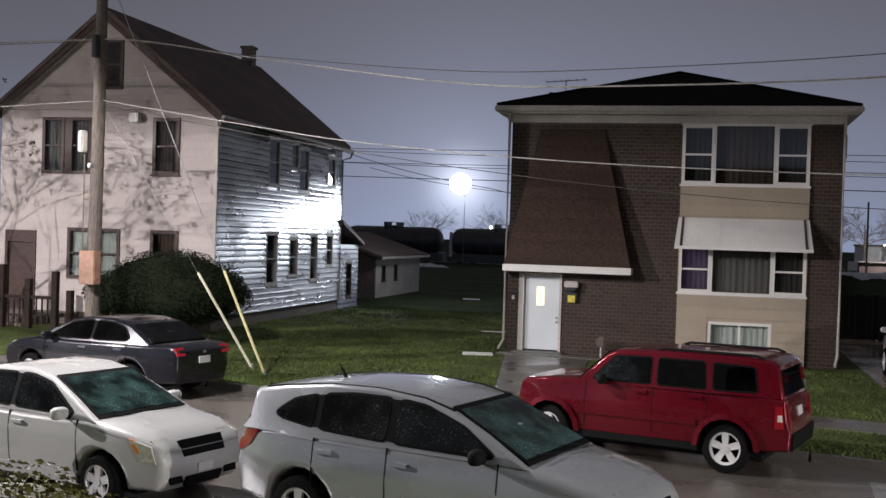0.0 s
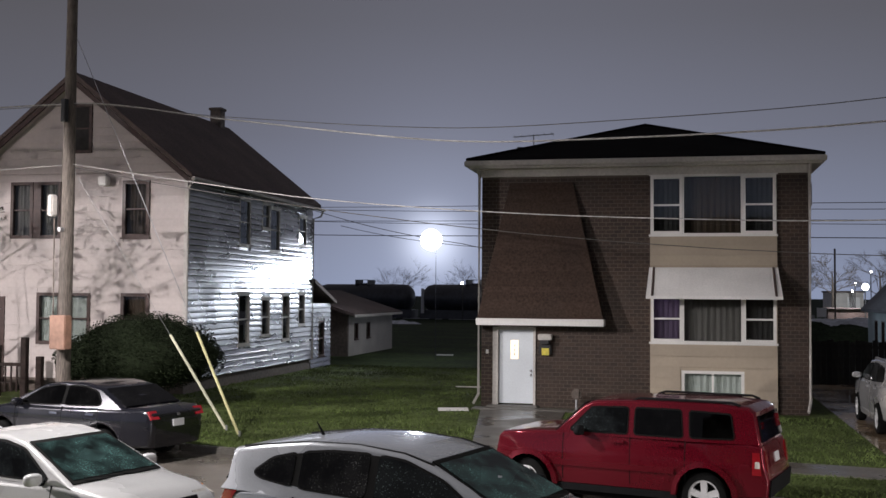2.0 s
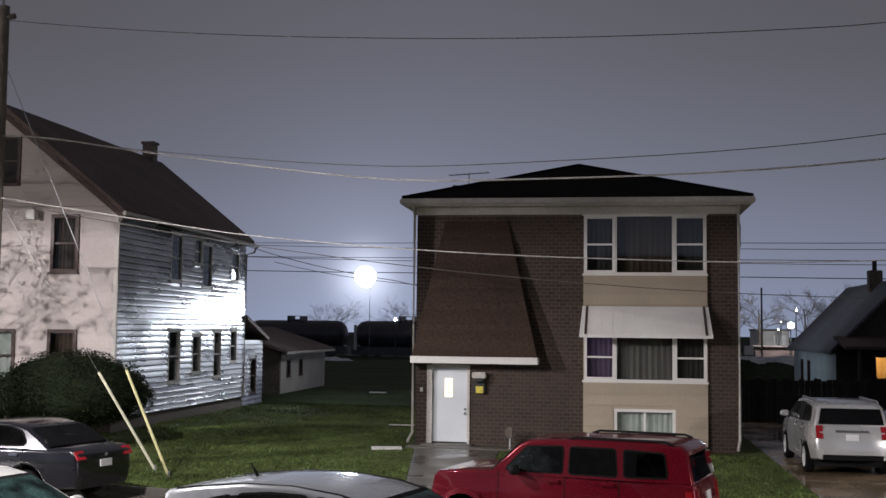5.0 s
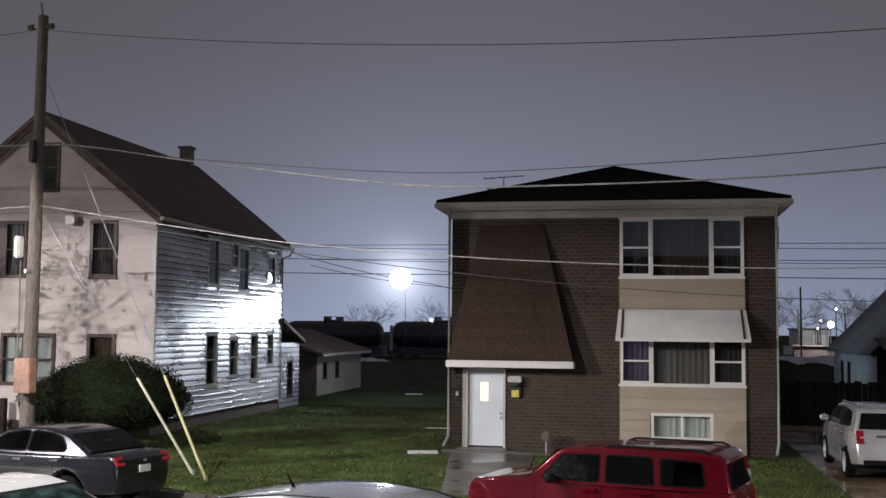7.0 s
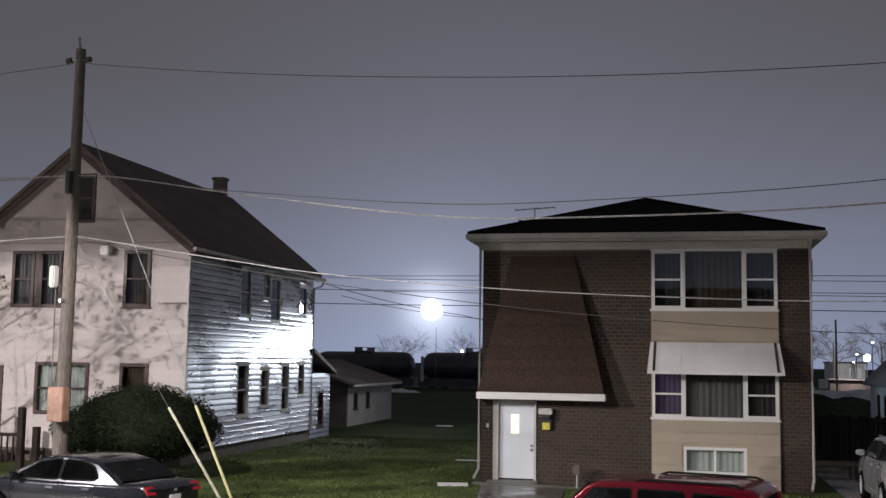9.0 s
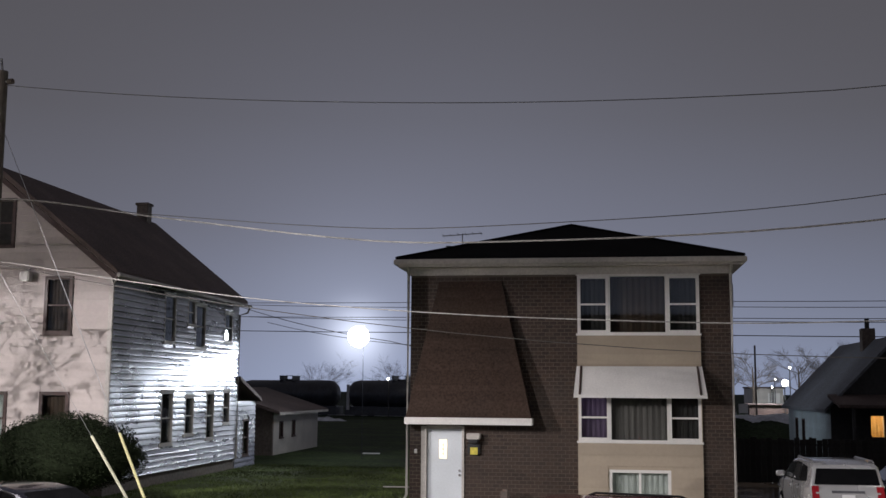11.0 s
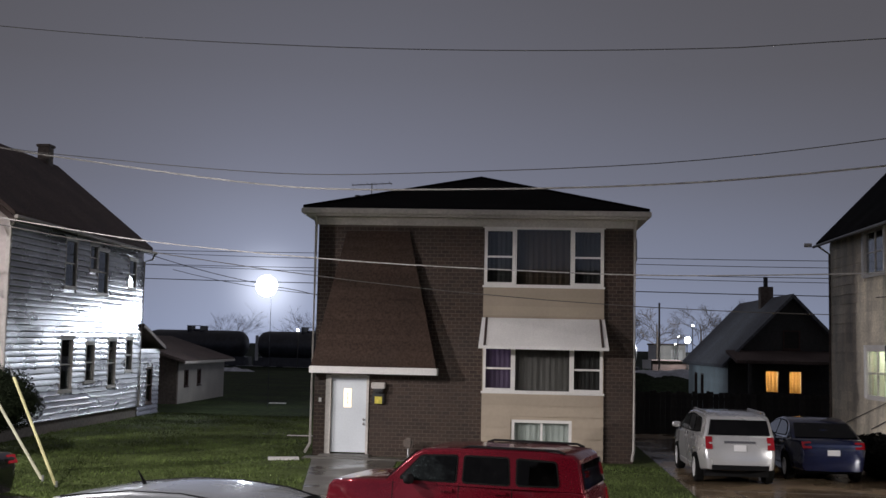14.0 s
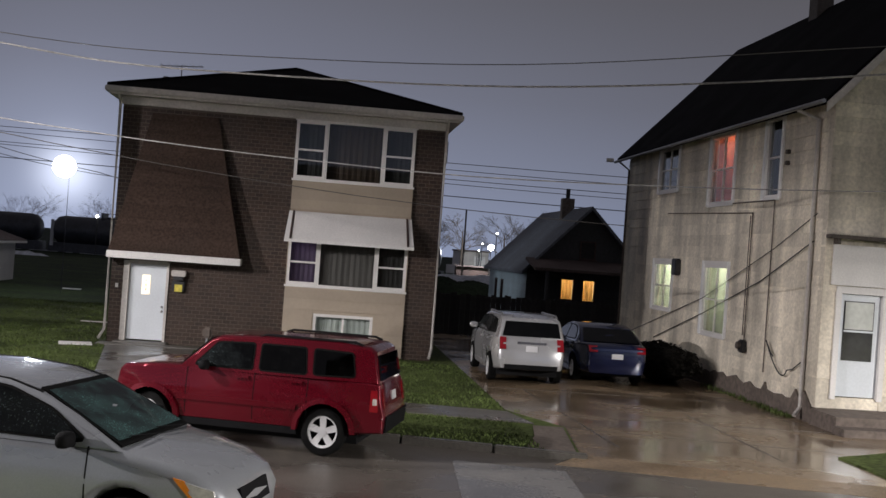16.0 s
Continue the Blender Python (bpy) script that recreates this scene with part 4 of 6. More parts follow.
rd = part("storm_door", bbox(0.42, 1.34, 0.06, 0.10, 0.68, 2.86, 0.006), M_DOOR, beige_house, "white storm door with tall glass")
bm = bmesh.new()
box(bm, 0.30, 0.415, -0.04, 0.14, 0.62, 3.02)
box(bm, 1.345, 1.46, -0.04, 0.14, 0.62, 3.02)
box(bm, 0.415, 1.345, -0.04, 0.14, 2.87, 3.02)
part("door_frame", bm, M_WHITE, rd)
p = part("door_glass", bbox(0.53, 1.20, 0.04, 0.055, 1.45, 2.72), M_DARK, rd, "dark glass of the storm door")
p.data.materials[0] = material("dark_glass", (0.05, 0.05, 0.05), 0.12, grain=0.1, bump=0)
part("glass_rail", bbox(0.53, 1.20, 0.02, 0.04, 2.06, 2.10), M_DOOR, rd)
part("shade", bbox(0.55, 1.18, 0.030, 0.038, 2.12, 2.70), M_BLIND, rd)
part("letter_box", bbox(1.52, 1.80, -0.14, 0.02, 1.95, 2.20, 0.02), M_BLACK, beige_house)
part("porch_slab", bbox(-0.12, 3.0, -1.2, 0.0, 0.05, 0.40, 0.02), M_FOUND, beige_house)
part("porch_step", bbox(-0.18, 3.0, -1.7, -1.2, 0.05, 0.22, 0.02), M_FOUND, beige_house)
# overhead cables' shadows modelled as two black tubes on the wall
part("wall_cable", tube(bmesh.new(), [(-0.05, 0.5, 3.95), (-0.05, 3.2, 3.0), (-0.05, 7.0, 2.0), (-0.05, 11.4, 0.95)], 0.015, 6), M_BLACK, beige_house, "black strand standing in for a cable's shadow on the wall")
part("wall_cable", tube(bmesh.new(), [(-0.05, 0.4, 4.55), (-0.05, 2.5, 3.80), (-0.05, 7.15, 2.40), (-0.05, 13.9, 0.97)], 0.012, 6), M_BLACK, beige_house)
part("hose_loop", tube(bmesh.new(), [(-0.05, 0.6, 1.35), (-0.05, 1.1, 1.10)] + [(-0.08, 1.95 - 0.62 * math.cos(a * 0.2), 1.12 - 0.28 * math.sin(a * 0.31) + 0.014 * a) for a in range(1, 23)], 0.016, 6), M_BLACK, beige_house, "looped black hose on the wall")
part("eave_lamp", tube(bmesh.new(), [(-0.75, RD + 0.35, 6.85), (-0.5, RD + 0.3, 6.85)], 0.07, 8), M_WHITE, beige_house, "small white eave spotlight")
part("transom_panel", bbox(0.16, 1.52, -0.045, 0.0, 3.04, 3.90, 0.008), M_WHITE, beige_house, "white painted panel above the storm door")
hood = part("door_hood", bbox(-0.02, 3.2, -0.30, 0.0, 4.02, 4.10, 0.01), M_CONDUIT, beige_house, "thin dark hood over the side entrance")
for x in (0.14, 1.42):
    part("hood_bracket", bbox(x, x + 0.07, -0.24, -0.035, 3.90, 4.018), M_CONDUIT, hood)

# ---- utility pole, guys and cables ----
PU, PV = -14.05, 0.55
util_pole = thing("utility_pole", st_pose(PU, PV, 0.08), "weathered wooden utility pole with service boxes", "utility pole")
part("shaft", tube(bmesh.new(), [(-0.06, 0, -0.02), (-0.03, 0, 2.5), (0, 0, 5.5), (0.02, 0, 10.25)], [0.165, 0.155, 0.14, 0.11], 14), M_POLE, util_pole, smooth=True)
part("top_pin", tube(bmesh.new(), [(0.0, 0, 10.2), (-0.06, 0, 10.55)], 0.03, 6), M_METAL, util_pole)
for x, z in ((-0.36, 10.02), (0.32, 9.98)):
    br = part("insulator_arm", tube(bmesh.new(), [(0.0, 0, z + 0.02), (x, -0.02, z)], 0.025, 6), M_METAL, util_pole)
    for i in range(3):
        part("insulator_disc", tube(bmesh.new(), [(x * (0.7 + i * 0.14), -0.02, z), (x * (0.78 + i * 0.14), -0.02, z)], 0.065, 10), M_FOUND, br)
part("meter_box", bbox(-0.36, -0.20, -0.28, -0.10, 4.80, 5.28, 0.03), M_OFFWHITE, util_pole, "white plastic cable box on the pole")
part("riser", tube(bmesh.new(), [(-0.24, -0.16, 4.75), (-0.22, -0.16, 2.4)], 0.015, 6), M_FOUND, util_pole)
part("terminal_box", bbox(-0.12, 0.36, -0.36, -0.15, 1.85, 2.60, 0.02), M_BOX, util_pole, "rusty red-brown terminal box")
part("splice_case", tube(bmesh.new(), [(0.05, -0.2, 6.9), (0.05, -0.2, 7.4)], 0.08, 8), M_BLACK, util_pole)
part("bolt", tube(bmesh.new(), [(0.0, -0.25, 4.5), (0.0, -0.12, 4.5)], 0.05, 8), M_METAL, util_pole)


def cable(name, pts, r, mat, label, sag=0.0, steps=10):
    """A cable through points of (u, v, z); sag drops each span's middle."""
    out = []
    p = [Vector(q) for q in pts]
    for k in range(len(p) - 1):
        a, b = p[k], p[k + 1]
        # slopes of the neighbouring spans keep the curve free of kinks
        ta = (b - p[k - 1]) / (b.x - p[k - 1].x) if k and not sag else (b - a) / (b.x - a.x)
        tb = (p[k + 2] - a) / (p[k + 2].x - a.x) if k + 2 < len(p) and not sag else (b - a) / (b.x - a.x)
        for i in range(steps):
            f = i / steps
            h = b.x - a.x
            q = a * (2 * f ** 3 - 3 * f ** 2 + 1) + ta * h * (f ** 3 - 2 * f ** 2 + f) + b * (3 * f ** 2 - 2 * f ** 3) + tb * h * (f ** 3 - f ** 2)
            out.append(st(q.x, q.y, q.z - sag * 4 * f * (1 - f)))
    out.append(st(*pts[-1]))
    return solo(name, tube(bmesh.new(), out, r * 0.8, 6), mat, label, "cable", group="overhead cables", smooth=True)


cable("overhead_cable", [(-40, PV, 7.9), (-14.05, PV, 7.42), (-9.53, PV, 6.75), (-4.69, PV, 6.04), (-1.93, PV, 5.89), (3.03, PV, 5.88), (8.12, PV, 6.28), (26, PV, 8.3)], 0.020, M_WIRE_L, "thick pale bundled overhead cable", steps=6)
cable("overhead_cable", [(-40, PV, 7.9), (-14.05, PV, 7.38), (-9.53, PV, 6.80), (-4.69, PV, 6.27), (-1.72, PV, 6.18), (3.04, PV, 6.24), (8.12, PV, 6.72), (26, PV, 8.5)], 0.010, M_WIRE, "thin dark overhead cable", steps=6)
cable("overhead_cable", [(-14.05, PV, 6.06), (-9.53, PV, 5.36), (-7.30, PV, 5.04), (-3.76, PV, 4.70), (-0.63, PV, 4.50), (3.02, PV, 4.38), (9.0, PV, 4.55), (26, PV, 5.6)], 0.013, M_WIRE_L, "pale sagging telephone cable", steps=6)
cable("overhead_cable", [(-40, PV, 10.6), (-14.05, PV, 10.02), (-4.97, PV, 8.70), (3.55, PV, 8.03), (26, PV, 8.2)], 0.010, M_WIRE, "thin dark power line at the pole top", sag=0.08)
cable("overhead_cable", [(-40, PV, 6.9), (-25, PV, 6.0), (-14.05, PV, 6.04)], 0.013, M_WIRE_L, "pale sagging telephone cable", steps=6)
# wires behind the houses along the back lane
for zz, vv, r in ((8.2, 36, 0.022), (7.4, 36, 0.022), (6.6, 36.4, 0.03), (9.6, 60, 0.03), (8.6, 60, 0.03)):
    cable("back_lane_wire", [(-60, vv, zz + 1.2), (-12, vv, zz - 0.4), (30, vv, zz - 0.8), (80, vv, zz)], r, M_WIRE, "dark wire behind the houses", sag=0.3)
cable("service_drop", [(-19.5, 17.2, 6.5), (-12, 16, 4.9), (-5.6, 13.5, 4.2)], 0.016, M_WIRE, "dark service drop between the houses", sag=0.15)
cable("service_drop", [(-19.5, 20, 5.9), (-6, 14.5, 4.6)], 0.014, M_WIRE, "dark service drop between the houses", sag=0.35)
cable("service_drop", [(PU, PV, 6.0), (5.0, 7.5, 4.0)], 0.012, M_WIRE, "dark service drop in front of the houses", sag=0.5)


def guy(au, av, top, mat, length, label, strand):
    a, b = st(au, av, 0.10), st(PU, PV, top)
    d = (b - a).normalized()
    g = thing("guy_wire", Matrix.Translation(a), label, "guy wire", group="guys of the pole")
    part("strand", tube(bmesh.new(), [(0, 0, -0.02), b - a], strand, 5), M_METAL, g)
    part("guard", tube(bmesh.new(), [d * 0.05, d * length], [0.033, 0.030], 8), mat, g, smooth=True)
    part("anchor_eye", tube(bmesh.new(), [(0, 0, -0.1), (0, 0, 0.12)], 0.03, 6), M_METAL, g)


guy(-10.20, 1.87, 9.2, M_YELLOW, 2.45, "guy wire with a yellow plastic guard", 0.008)
guy(-11.10, 2.55, 6.1, M_PALE, 2.5, "guy wire with a faded pale guard", 0.004)


# ---- bushes and bare shrubs ----
def bush(name, where, rx, ry, rz, count, leaf, label, seed, trunk=True, lift=0.9):
    rnd = random.Random(seed)
    b = thing(name, Matrix.Translation(where), label, "bush")
    vs, fs = [], []
    lumps = [(rnd.uniform(-0.6, 0.6) * rx, rnd.uniform(-0.5, 0.5) * ry, lift + rz + rnd.uniform(-0.3, 0.25) * rz, rnd.uniform(0.45, 0.75)) for _ in range(9)]
    lumps.append((0, 0, lift + rz, 1.0))
    while len(fs) < count:
        lx, ly, lz, ls = lumps[rnd.randrange(10)] if rnd.random() < 0.75 else lumps[-1]
        d = Vector((rnd.gauss(0, 1), rnd.gauss(0, 1), rnd.gauss(0, 1))).normalized()
        r = (0.80 + 0.20 * rnd.random()) * (1 + 0.10 * noise.noise(d * 3 + Vector((seed, 0, 0))))
        p = Vector((lx + d.x * rx * ls * r, ly + d.y * ry * ls * r, lz + d.z * rz * ls * r))
        if p.z < 0.35 or (p.x / (rx * 1.12)) ** 2 + (p.y / (ry * 1.12)) ** 2 + ((p.z - lift - rz) / (rz * 1.1)) ** 2 > 1:
            continue
        n = (d + Vector((rnd.uniform(-0.7, 0.7), rnd.uniform(-0.7, 0.7), rnd.uniform(-0.4, 0.8)))).normalized()
        t = n.cross(Vector((0.3, 0.2, 1))).normalized()
        s = n.cross(t)
        w = leaf * rnd.uniform(0.6, 1.3)
        i = len(vs)
        vs += [p - t * w, p + s * w * 0.5, p + t * w, p - s * w * 0.5 + n * w * 0.3]
        fs.append((i, i + 1, i + 2, i + 3))
    me = bpy.data.meshes.new("foliage")
    me.from_pydata(vs, [], fs)
    me.materials.append(M_LEAF)
    f = new("foliage", me)
    f.parent = b
    if trunk:
        for i in range(5):
            a = i * 1.3
            part("stem", tube(bmesh.new(), [(0.18 * math.cos(a), 0.18 * math.sin(a), -0.03), (0.5 * math.cos(a), 0.4 * math.sin(a), 0.8), (rx * 0.6 * math.cos(a), ry * 0.5 * math.sin(a), lift + rz)], [0.06, 0.05, 0.02], 6), M_BARK, b)
    bm = bmesh.new()
    bmesh.ops.create_icosphere(bm, subdivisions=3, radius=1)
    for v in bm.verts:
        k = 0.86 + 0.12 * noise.noise(v.co * 2.2 + Vector((seed, 1, 2)))
        v.co = Vector((v.co.x * rx * k, v.co.y * ry * k, lift + rz + v.co.z * rz * k))
    part("inner_mass", bm, M_LEAF, b, smooth=True)
    return b


bush("evergreen_bush", (-13.9, 25.8, 0.08), 2.0, 1.5, 1.08, 70000, 0.030, "wide clipped dark evergreen bush on short stems", 2, lift=0.42)
bush("evergreen_bush", (-16.2, 26.6, 0.08), 0.75, 0.7, 0.6, 14000, 0.030, "small dark evergreen bush beside the larger one", 5, lift=0.6)
bush("dark_shrub", (9.6, 28.4, 0.05), 0.80, 2.1, 0.58, 9000, 0.05, "dark overgrown shrub against the beige house", 7, trunk=False, lift=-0.1)
# near-black brown leaf colour for the shrub by the beige house
M_SHRUBLEAF = material("near_black_leaves", (0.014, 0.013, 0.011), 0.9, spec=0.1, grain=0.4, scale=8, bump=0, random_tint=0.4)
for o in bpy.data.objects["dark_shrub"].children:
    o.data.materials[0] = M_SHRUBLEAF

# low stoop posts and rail by the frame house door
rail = thing("porch_railing", pose(-21.6, 28.0, 0.08), "dark wooden porch railing posts", "railing")
for x, h in ((0, 1.7), (0.9, 1.9), (1.8, 1.5), (2.7, 1.75), (3.2, 1.2)):
    part("post", bbox(x - 0.09, x + 0.09, -0.09, 0.09, -0.02, h, 0.01), M_PORCH, rail)
part("rail", bbox(-0.1, 2.8, -0.04, 0.04, 0.9, 1.0), M_PORCH, rail)
for i in range(14):
    part("baluster", bbox(0.15 + i * 0.19, 0.19 + i * 0.19, -0.02, 0.02, 0.15, 0.9), M_PORCH, rail)

# ---- lawn clutter ----
solo("fallen_board", bbox(-0.40, 0.40, -0.13, 0.13, 0.0, 0.03, 0.004), M_WHITE, "white board lying on the wet lawn", "board", m=pose(-5.92, 27.6, 0.13, 9, 0, 16))
solo("fallen_board", bbox(-0.5, 0.5, -0.05, 0.05, 0.0, 0.03, 0.004), M_OFFWHITE, "pale board lying far back on the lawn", "board", m=pose(-6.8, 34.7, 0.115, 0, 0, 3))
# floodlight reflected in a puddle, put in as a white slab
solo("fallen_board", bbox(-0.42, 0.42, -0.12, 0.12, 0.0, 0.03, 0.004), M_WHITE, "white slab put in for a puddle's reflection in the rear yard", "board", m=pose(-11.6, 52.8, 0.095, 6, 0, 4))
hyd = thing("gas_meter", pose(-2.75, 28.55, 0.1), "small grey gas meter on a pipe by the wall", "meter")
part("pipe", tube(bmesh.new(), [(0, 0, -0.02), (0, 0, 0.35)], 0.03, 8), M_METAL, hyd)
part("meter_body", bbox(-0.12, 0.12, -0.1, 0.1, 0.30, 0.58, 0.05), M_FOUND, hyd)

# ---- behind: garage, fence, cottage, tank cars, flood light, far things ----
# shrub close below the viewpoint; leaf yellow stands in for warm porch light
yb = bush("garden_shrub", (-3.0, 3.35, 0.08), 0.75, 0.65, 0.62, 30000, 0.020, "garden shrub close to the viewpoint, leaves coloured for warm porch light", 11, lift=0.84)
M_YLEAF = material("porch_lit_leaves", (0.16, 0.15, 0.035), 0.7, grain=0.4, scale=8, bump=0, random_tint=0.4)
for o in yb.children:
    if o.name.startswith(("foliage", "inner")):
        o.data.materials[0] = M_YLEAF
garage = thing("garage", pose(-22.2, 50.2, -0.07), "old pale garage with a low dark gable roof behind the house", "garage")
part("front_wall", bbox(0, 6.3, 0, 0.2, 0, 2.2), M_FOUND, garage)
gs = part("side_wall", wall_mesh(0.2, 8.4, 0, 2.2, [(1.15, 1.75, 0.95, 1.75), (3.3, 3.9, 0.95, 1.75)], 0.2), M_OFFWHITE, garage, m=pose(6.3, 0, 0, 0, 0, 90))
for a in (1.15, 3.3):
    window(gs, a, a + 0.6, 0.95, 1.75, M_DARKWOOD, "fixed", 0.06, M_DARK, name="sash")
part("back_wall", bbox(0, 6.1, 8.2, 8.4, 0, 2.2), M_FOUND, garage)
part("gable", prism(bmesh.new(), [(0, 2.2), (6.3, 2.2), (3.15, 3.2)], 0.0, 0.2), M_FOUND, garage)
groof = gable_roof("roof", garage, 0, 6.3, -0.35, 8.8, 2.25, 3.22, M_ROOF2, 0.45)
part("eave_trim", bbox(6.70, 6.79, -0.35, 8.8, 2.08, 2.20), M_OFFWHITE, groof)

fence = thing("board_fence", pose(3.4, 41.5, -0.06), "tall dark wooden board fence behind the driveway", "fence")
for i in range(70):
    part("fence_board", bbox(0.005, 0.195, 0, 0.03, 0, 1.62 + 0.04 * math.sin(i * 2.3)), M_FENCE, fence, m=pose(i * 0.2, 0, 0))
for z in (0.4, 1.35):
    part("fence_rail", bbox(0, 14, 0.03, 0.09, z, z + 0.09), M_FENCE, fence)
for i in range(8):
    part("fence_post", bbox(i * 2 - 0.05, i * 2 + 0.05, 0.03, 0.13, 0, 1.68), M_FENCE, fence)

CXX, CYY = 8.92, 45.6
cottage = thing("cottage", pose(CXX, CYY, -0.04), "small single-storey cottage with dark gable, lit windows and porch", "house")
cw_holes = [(-6.6, -5.9, 1.0, 2.1), (-8.4, -7.7, 1.0, 2.1)]
cs = part("side_wall", wall_mesh(-10.4, -0.2, 0.0, 2.75, cw_holes, 0.2), M_BLUEGREY, cottage, m=pose(0, 0, 0, 0, 0, -90))
boards(cs, -10.4, -0.02, 0.0, 2.75, cw_holes, 0.22, M_BLUEGREY, proud=0.018)
for h in cw_holes:
    window(cs, *h, M_DARKWOOD, "fixed", 0.06, M_DARK, name="sash")
cf_holes = [(1.48, 2.12, 1.48, 2.44), (2.44, 3.06, 1.44, 2.44)]
# front siding and porch coloured much darker than the side walls
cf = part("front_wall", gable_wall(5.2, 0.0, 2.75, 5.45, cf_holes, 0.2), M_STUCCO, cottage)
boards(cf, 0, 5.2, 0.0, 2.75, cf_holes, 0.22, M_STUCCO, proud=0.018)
for h in cf_holes:
    window(cottage, *h, M_DARKWOOD, "fixed", 0.06, T_ORANGE, ((1.0, 0.66, 0.36), 14), name="window", sill=False)
window(cottage, 2.25, 2.95, 3.3, 4.1, M_DARKWOOD, "fixed", 0.06, M_DARK, name="attic_window", depth=0.0)
# dark sheet on the solid gable in place of an unlit attic
part("attic_blackout", bbox(2.30, 2.90, -0.012, -0.004, 3.35, 4.05), M_DARK, cottage)
bm = bmesh.new()
box(bm, 5.0, 5.2, 0.2, 10.4, 0, 2.75)
box(bm, 0.2, 5.0, 10.2, 10.4, 0, 2.75)
part("rear_walls", bm, M_BLUEGREY, cottage)
part("ceiling_board", bbox(0.2, 5.0, 0.2, 10.2, 2.65, 2.75), M_DARK, cottage)
gable_roof("roof", cottage, 0, 5.2, -0.4, 10.7, 2.80, 5.45, M_ROOF3, 0.3)
cc = part("chimney", bbox(2.1, 2.65, 3.4, 3.95, 4.6, 6.1, 0.02), M_FOUND, cottage)
part("flue", tube(bmesh.new(), [(2.37, 3.67, 6.05), (2.37, 3.67, 6.55)], 0.10, 8), M_BLACK, cc)
pr = part("porch_roof", prism(bmesh.new(), [(-2.3, 2.72), (0.0, 3.12), (0.0, 3.24), (-2.3, 2.84)], 0, 5.4), M_ROOF2, cottage, m=pose(5.3, 0, 0, 0, 0, 90))
for x in (0.45, 3.6, 5.1):
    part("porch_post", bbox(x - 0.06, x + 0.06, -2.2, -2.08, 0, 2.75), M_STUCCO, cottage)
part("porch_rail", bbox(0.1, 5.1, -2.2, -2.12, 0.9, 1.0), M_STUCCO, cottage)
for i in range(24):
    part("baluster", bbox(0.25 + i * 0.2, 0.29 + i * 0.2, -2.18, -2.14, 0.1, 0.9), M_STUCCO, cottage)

# railway tank cars
TV = 101.0
def tank_car(u0, length):
    t = thing("tank_car", st_pose(u0, TV, -0.50), "black railway tank car standing on the line", "rail car", group="train on the line")
    prof = [(0.0, 0.0), (0.06, 0.8), (0.28, 1.25), (0.65, 1.55), (1.15, 1.66), (length - 1.15, 1.66), (length - 0.65, 1.55), (length - 0.28, 1.25), (length - 0.06, 0.8), (length, 0.0)]
    bm = bmesh.new()
    tube(bm, [(x, 0, 3.05) for x, r in prof], [max(r, 0.02) for x, r in prof], 20)
    part("tank", bm, M_TANK, t, smooth=True)
    part("frame", bbox(-0.3, length + 0.3, -0.9, 0.9, 0.55, 1.6), M_TANK, t)
    part("dome", tube(bmesh.new(), [(length / 2, 0, 4.4), (length / 2, 0, 4.85)], 0.55, 12), M_TANK, t)
    bm = bmesh.new()
    for x in (-0.9, 0.9):
        box(bm, length / 2 + x - 0.03, length / 2 + x + 0.03, -0.9, 0.9, 4.5, 5.25)
    box(bm, length / 2 - 0.95, length / 2 + 0.95, -0.9, -0.84, 5.2, 5.27)
    part("railing", bm, M_TANK, t)
    for x in (1.4, 3.2, length - 3.2, length - 1.4):
        for y in (-0.75, 0.75):
            part("wheel", tube(bmesh.new(), [(x, y - 0.07, 0.5), (x, y + 0.07, 0.5)], 0.46, 14), M_TANK, t)
    part("ladder", bbox(0.2, 0.6, -1.45, -1.40, 1.2, 4.2), M_METAL, t)


for i, u0 in enumerate((-75.6, -60.0, -44.4, -28.4)):
    tank_car(u0, 13.8)
track = thing("railway_track", st_pose(-100, TV, -0.06), "railway track on low ballast", "track")
part("ballast", prism(bmesh.new(), [(0, 0.0), (200, 0.0), (200, 0.05), (0, 0.05)], -2, 2), M_SOIL, track)
for y in (-0.75, 0.75):
    part("rail", bbox(0, 200, y - 0.04, y + 0.04, 0.05, 0.14), M_METAL, track)

flood = thing("flood_light", pose(FLOOD.x, FLOOD.y, 0.0), "bright white floodlight on a slim post", "flood light")
part("post", tube(bmesh.new(), [(0.12, 0.5, -0.08), (0.12, 0.5, 5.6)], 0.013, 6), M_TANK, flood)
part("arm", tube(bmesh.new(), [(0.12, 0.5, 5.6), (0.05, 0.2, 5.68)], 0.03, 6), M_METAL, flood)
bm = bmesh.new()
bmesh.ops.create_uvsphere(bm, u_segments=20, v_segments=12, radius=0.50)
part("lens", bm, G_FLOOD, flood, "glaring white lens", m=pose(0, 0, 5.67))

for x, y, z, r in ((23.1, 149, 4.3, 0.42), (-25.0, 124, 4.35, 0.16), (-21.6, 124, 4.35, 0.16), (27.13, 170, 6.75, 0.15), (24.91, 170, 5.0, 0.11), (24.6, 171, 3.85, 0.11)):
    fl2 = thing("yard_lamp", pose(x, y, -0.06), "distant bright yard lamp on a pole", "lamp post", group="far yard lamps")
    part("post", tube(bmesh.new(), [(0, 0.3, 0), (0, 0.3, z + 0.1)], 0.07, 6), M_BLACK, fl2)
    bm = bmesh.new()
    bmesh.ops.create_icosphere(bm, subdivisions=2, radius=r)
    part("lens", bm, G_FAR, fl2, m=pose(0, 0, z + 0.06))


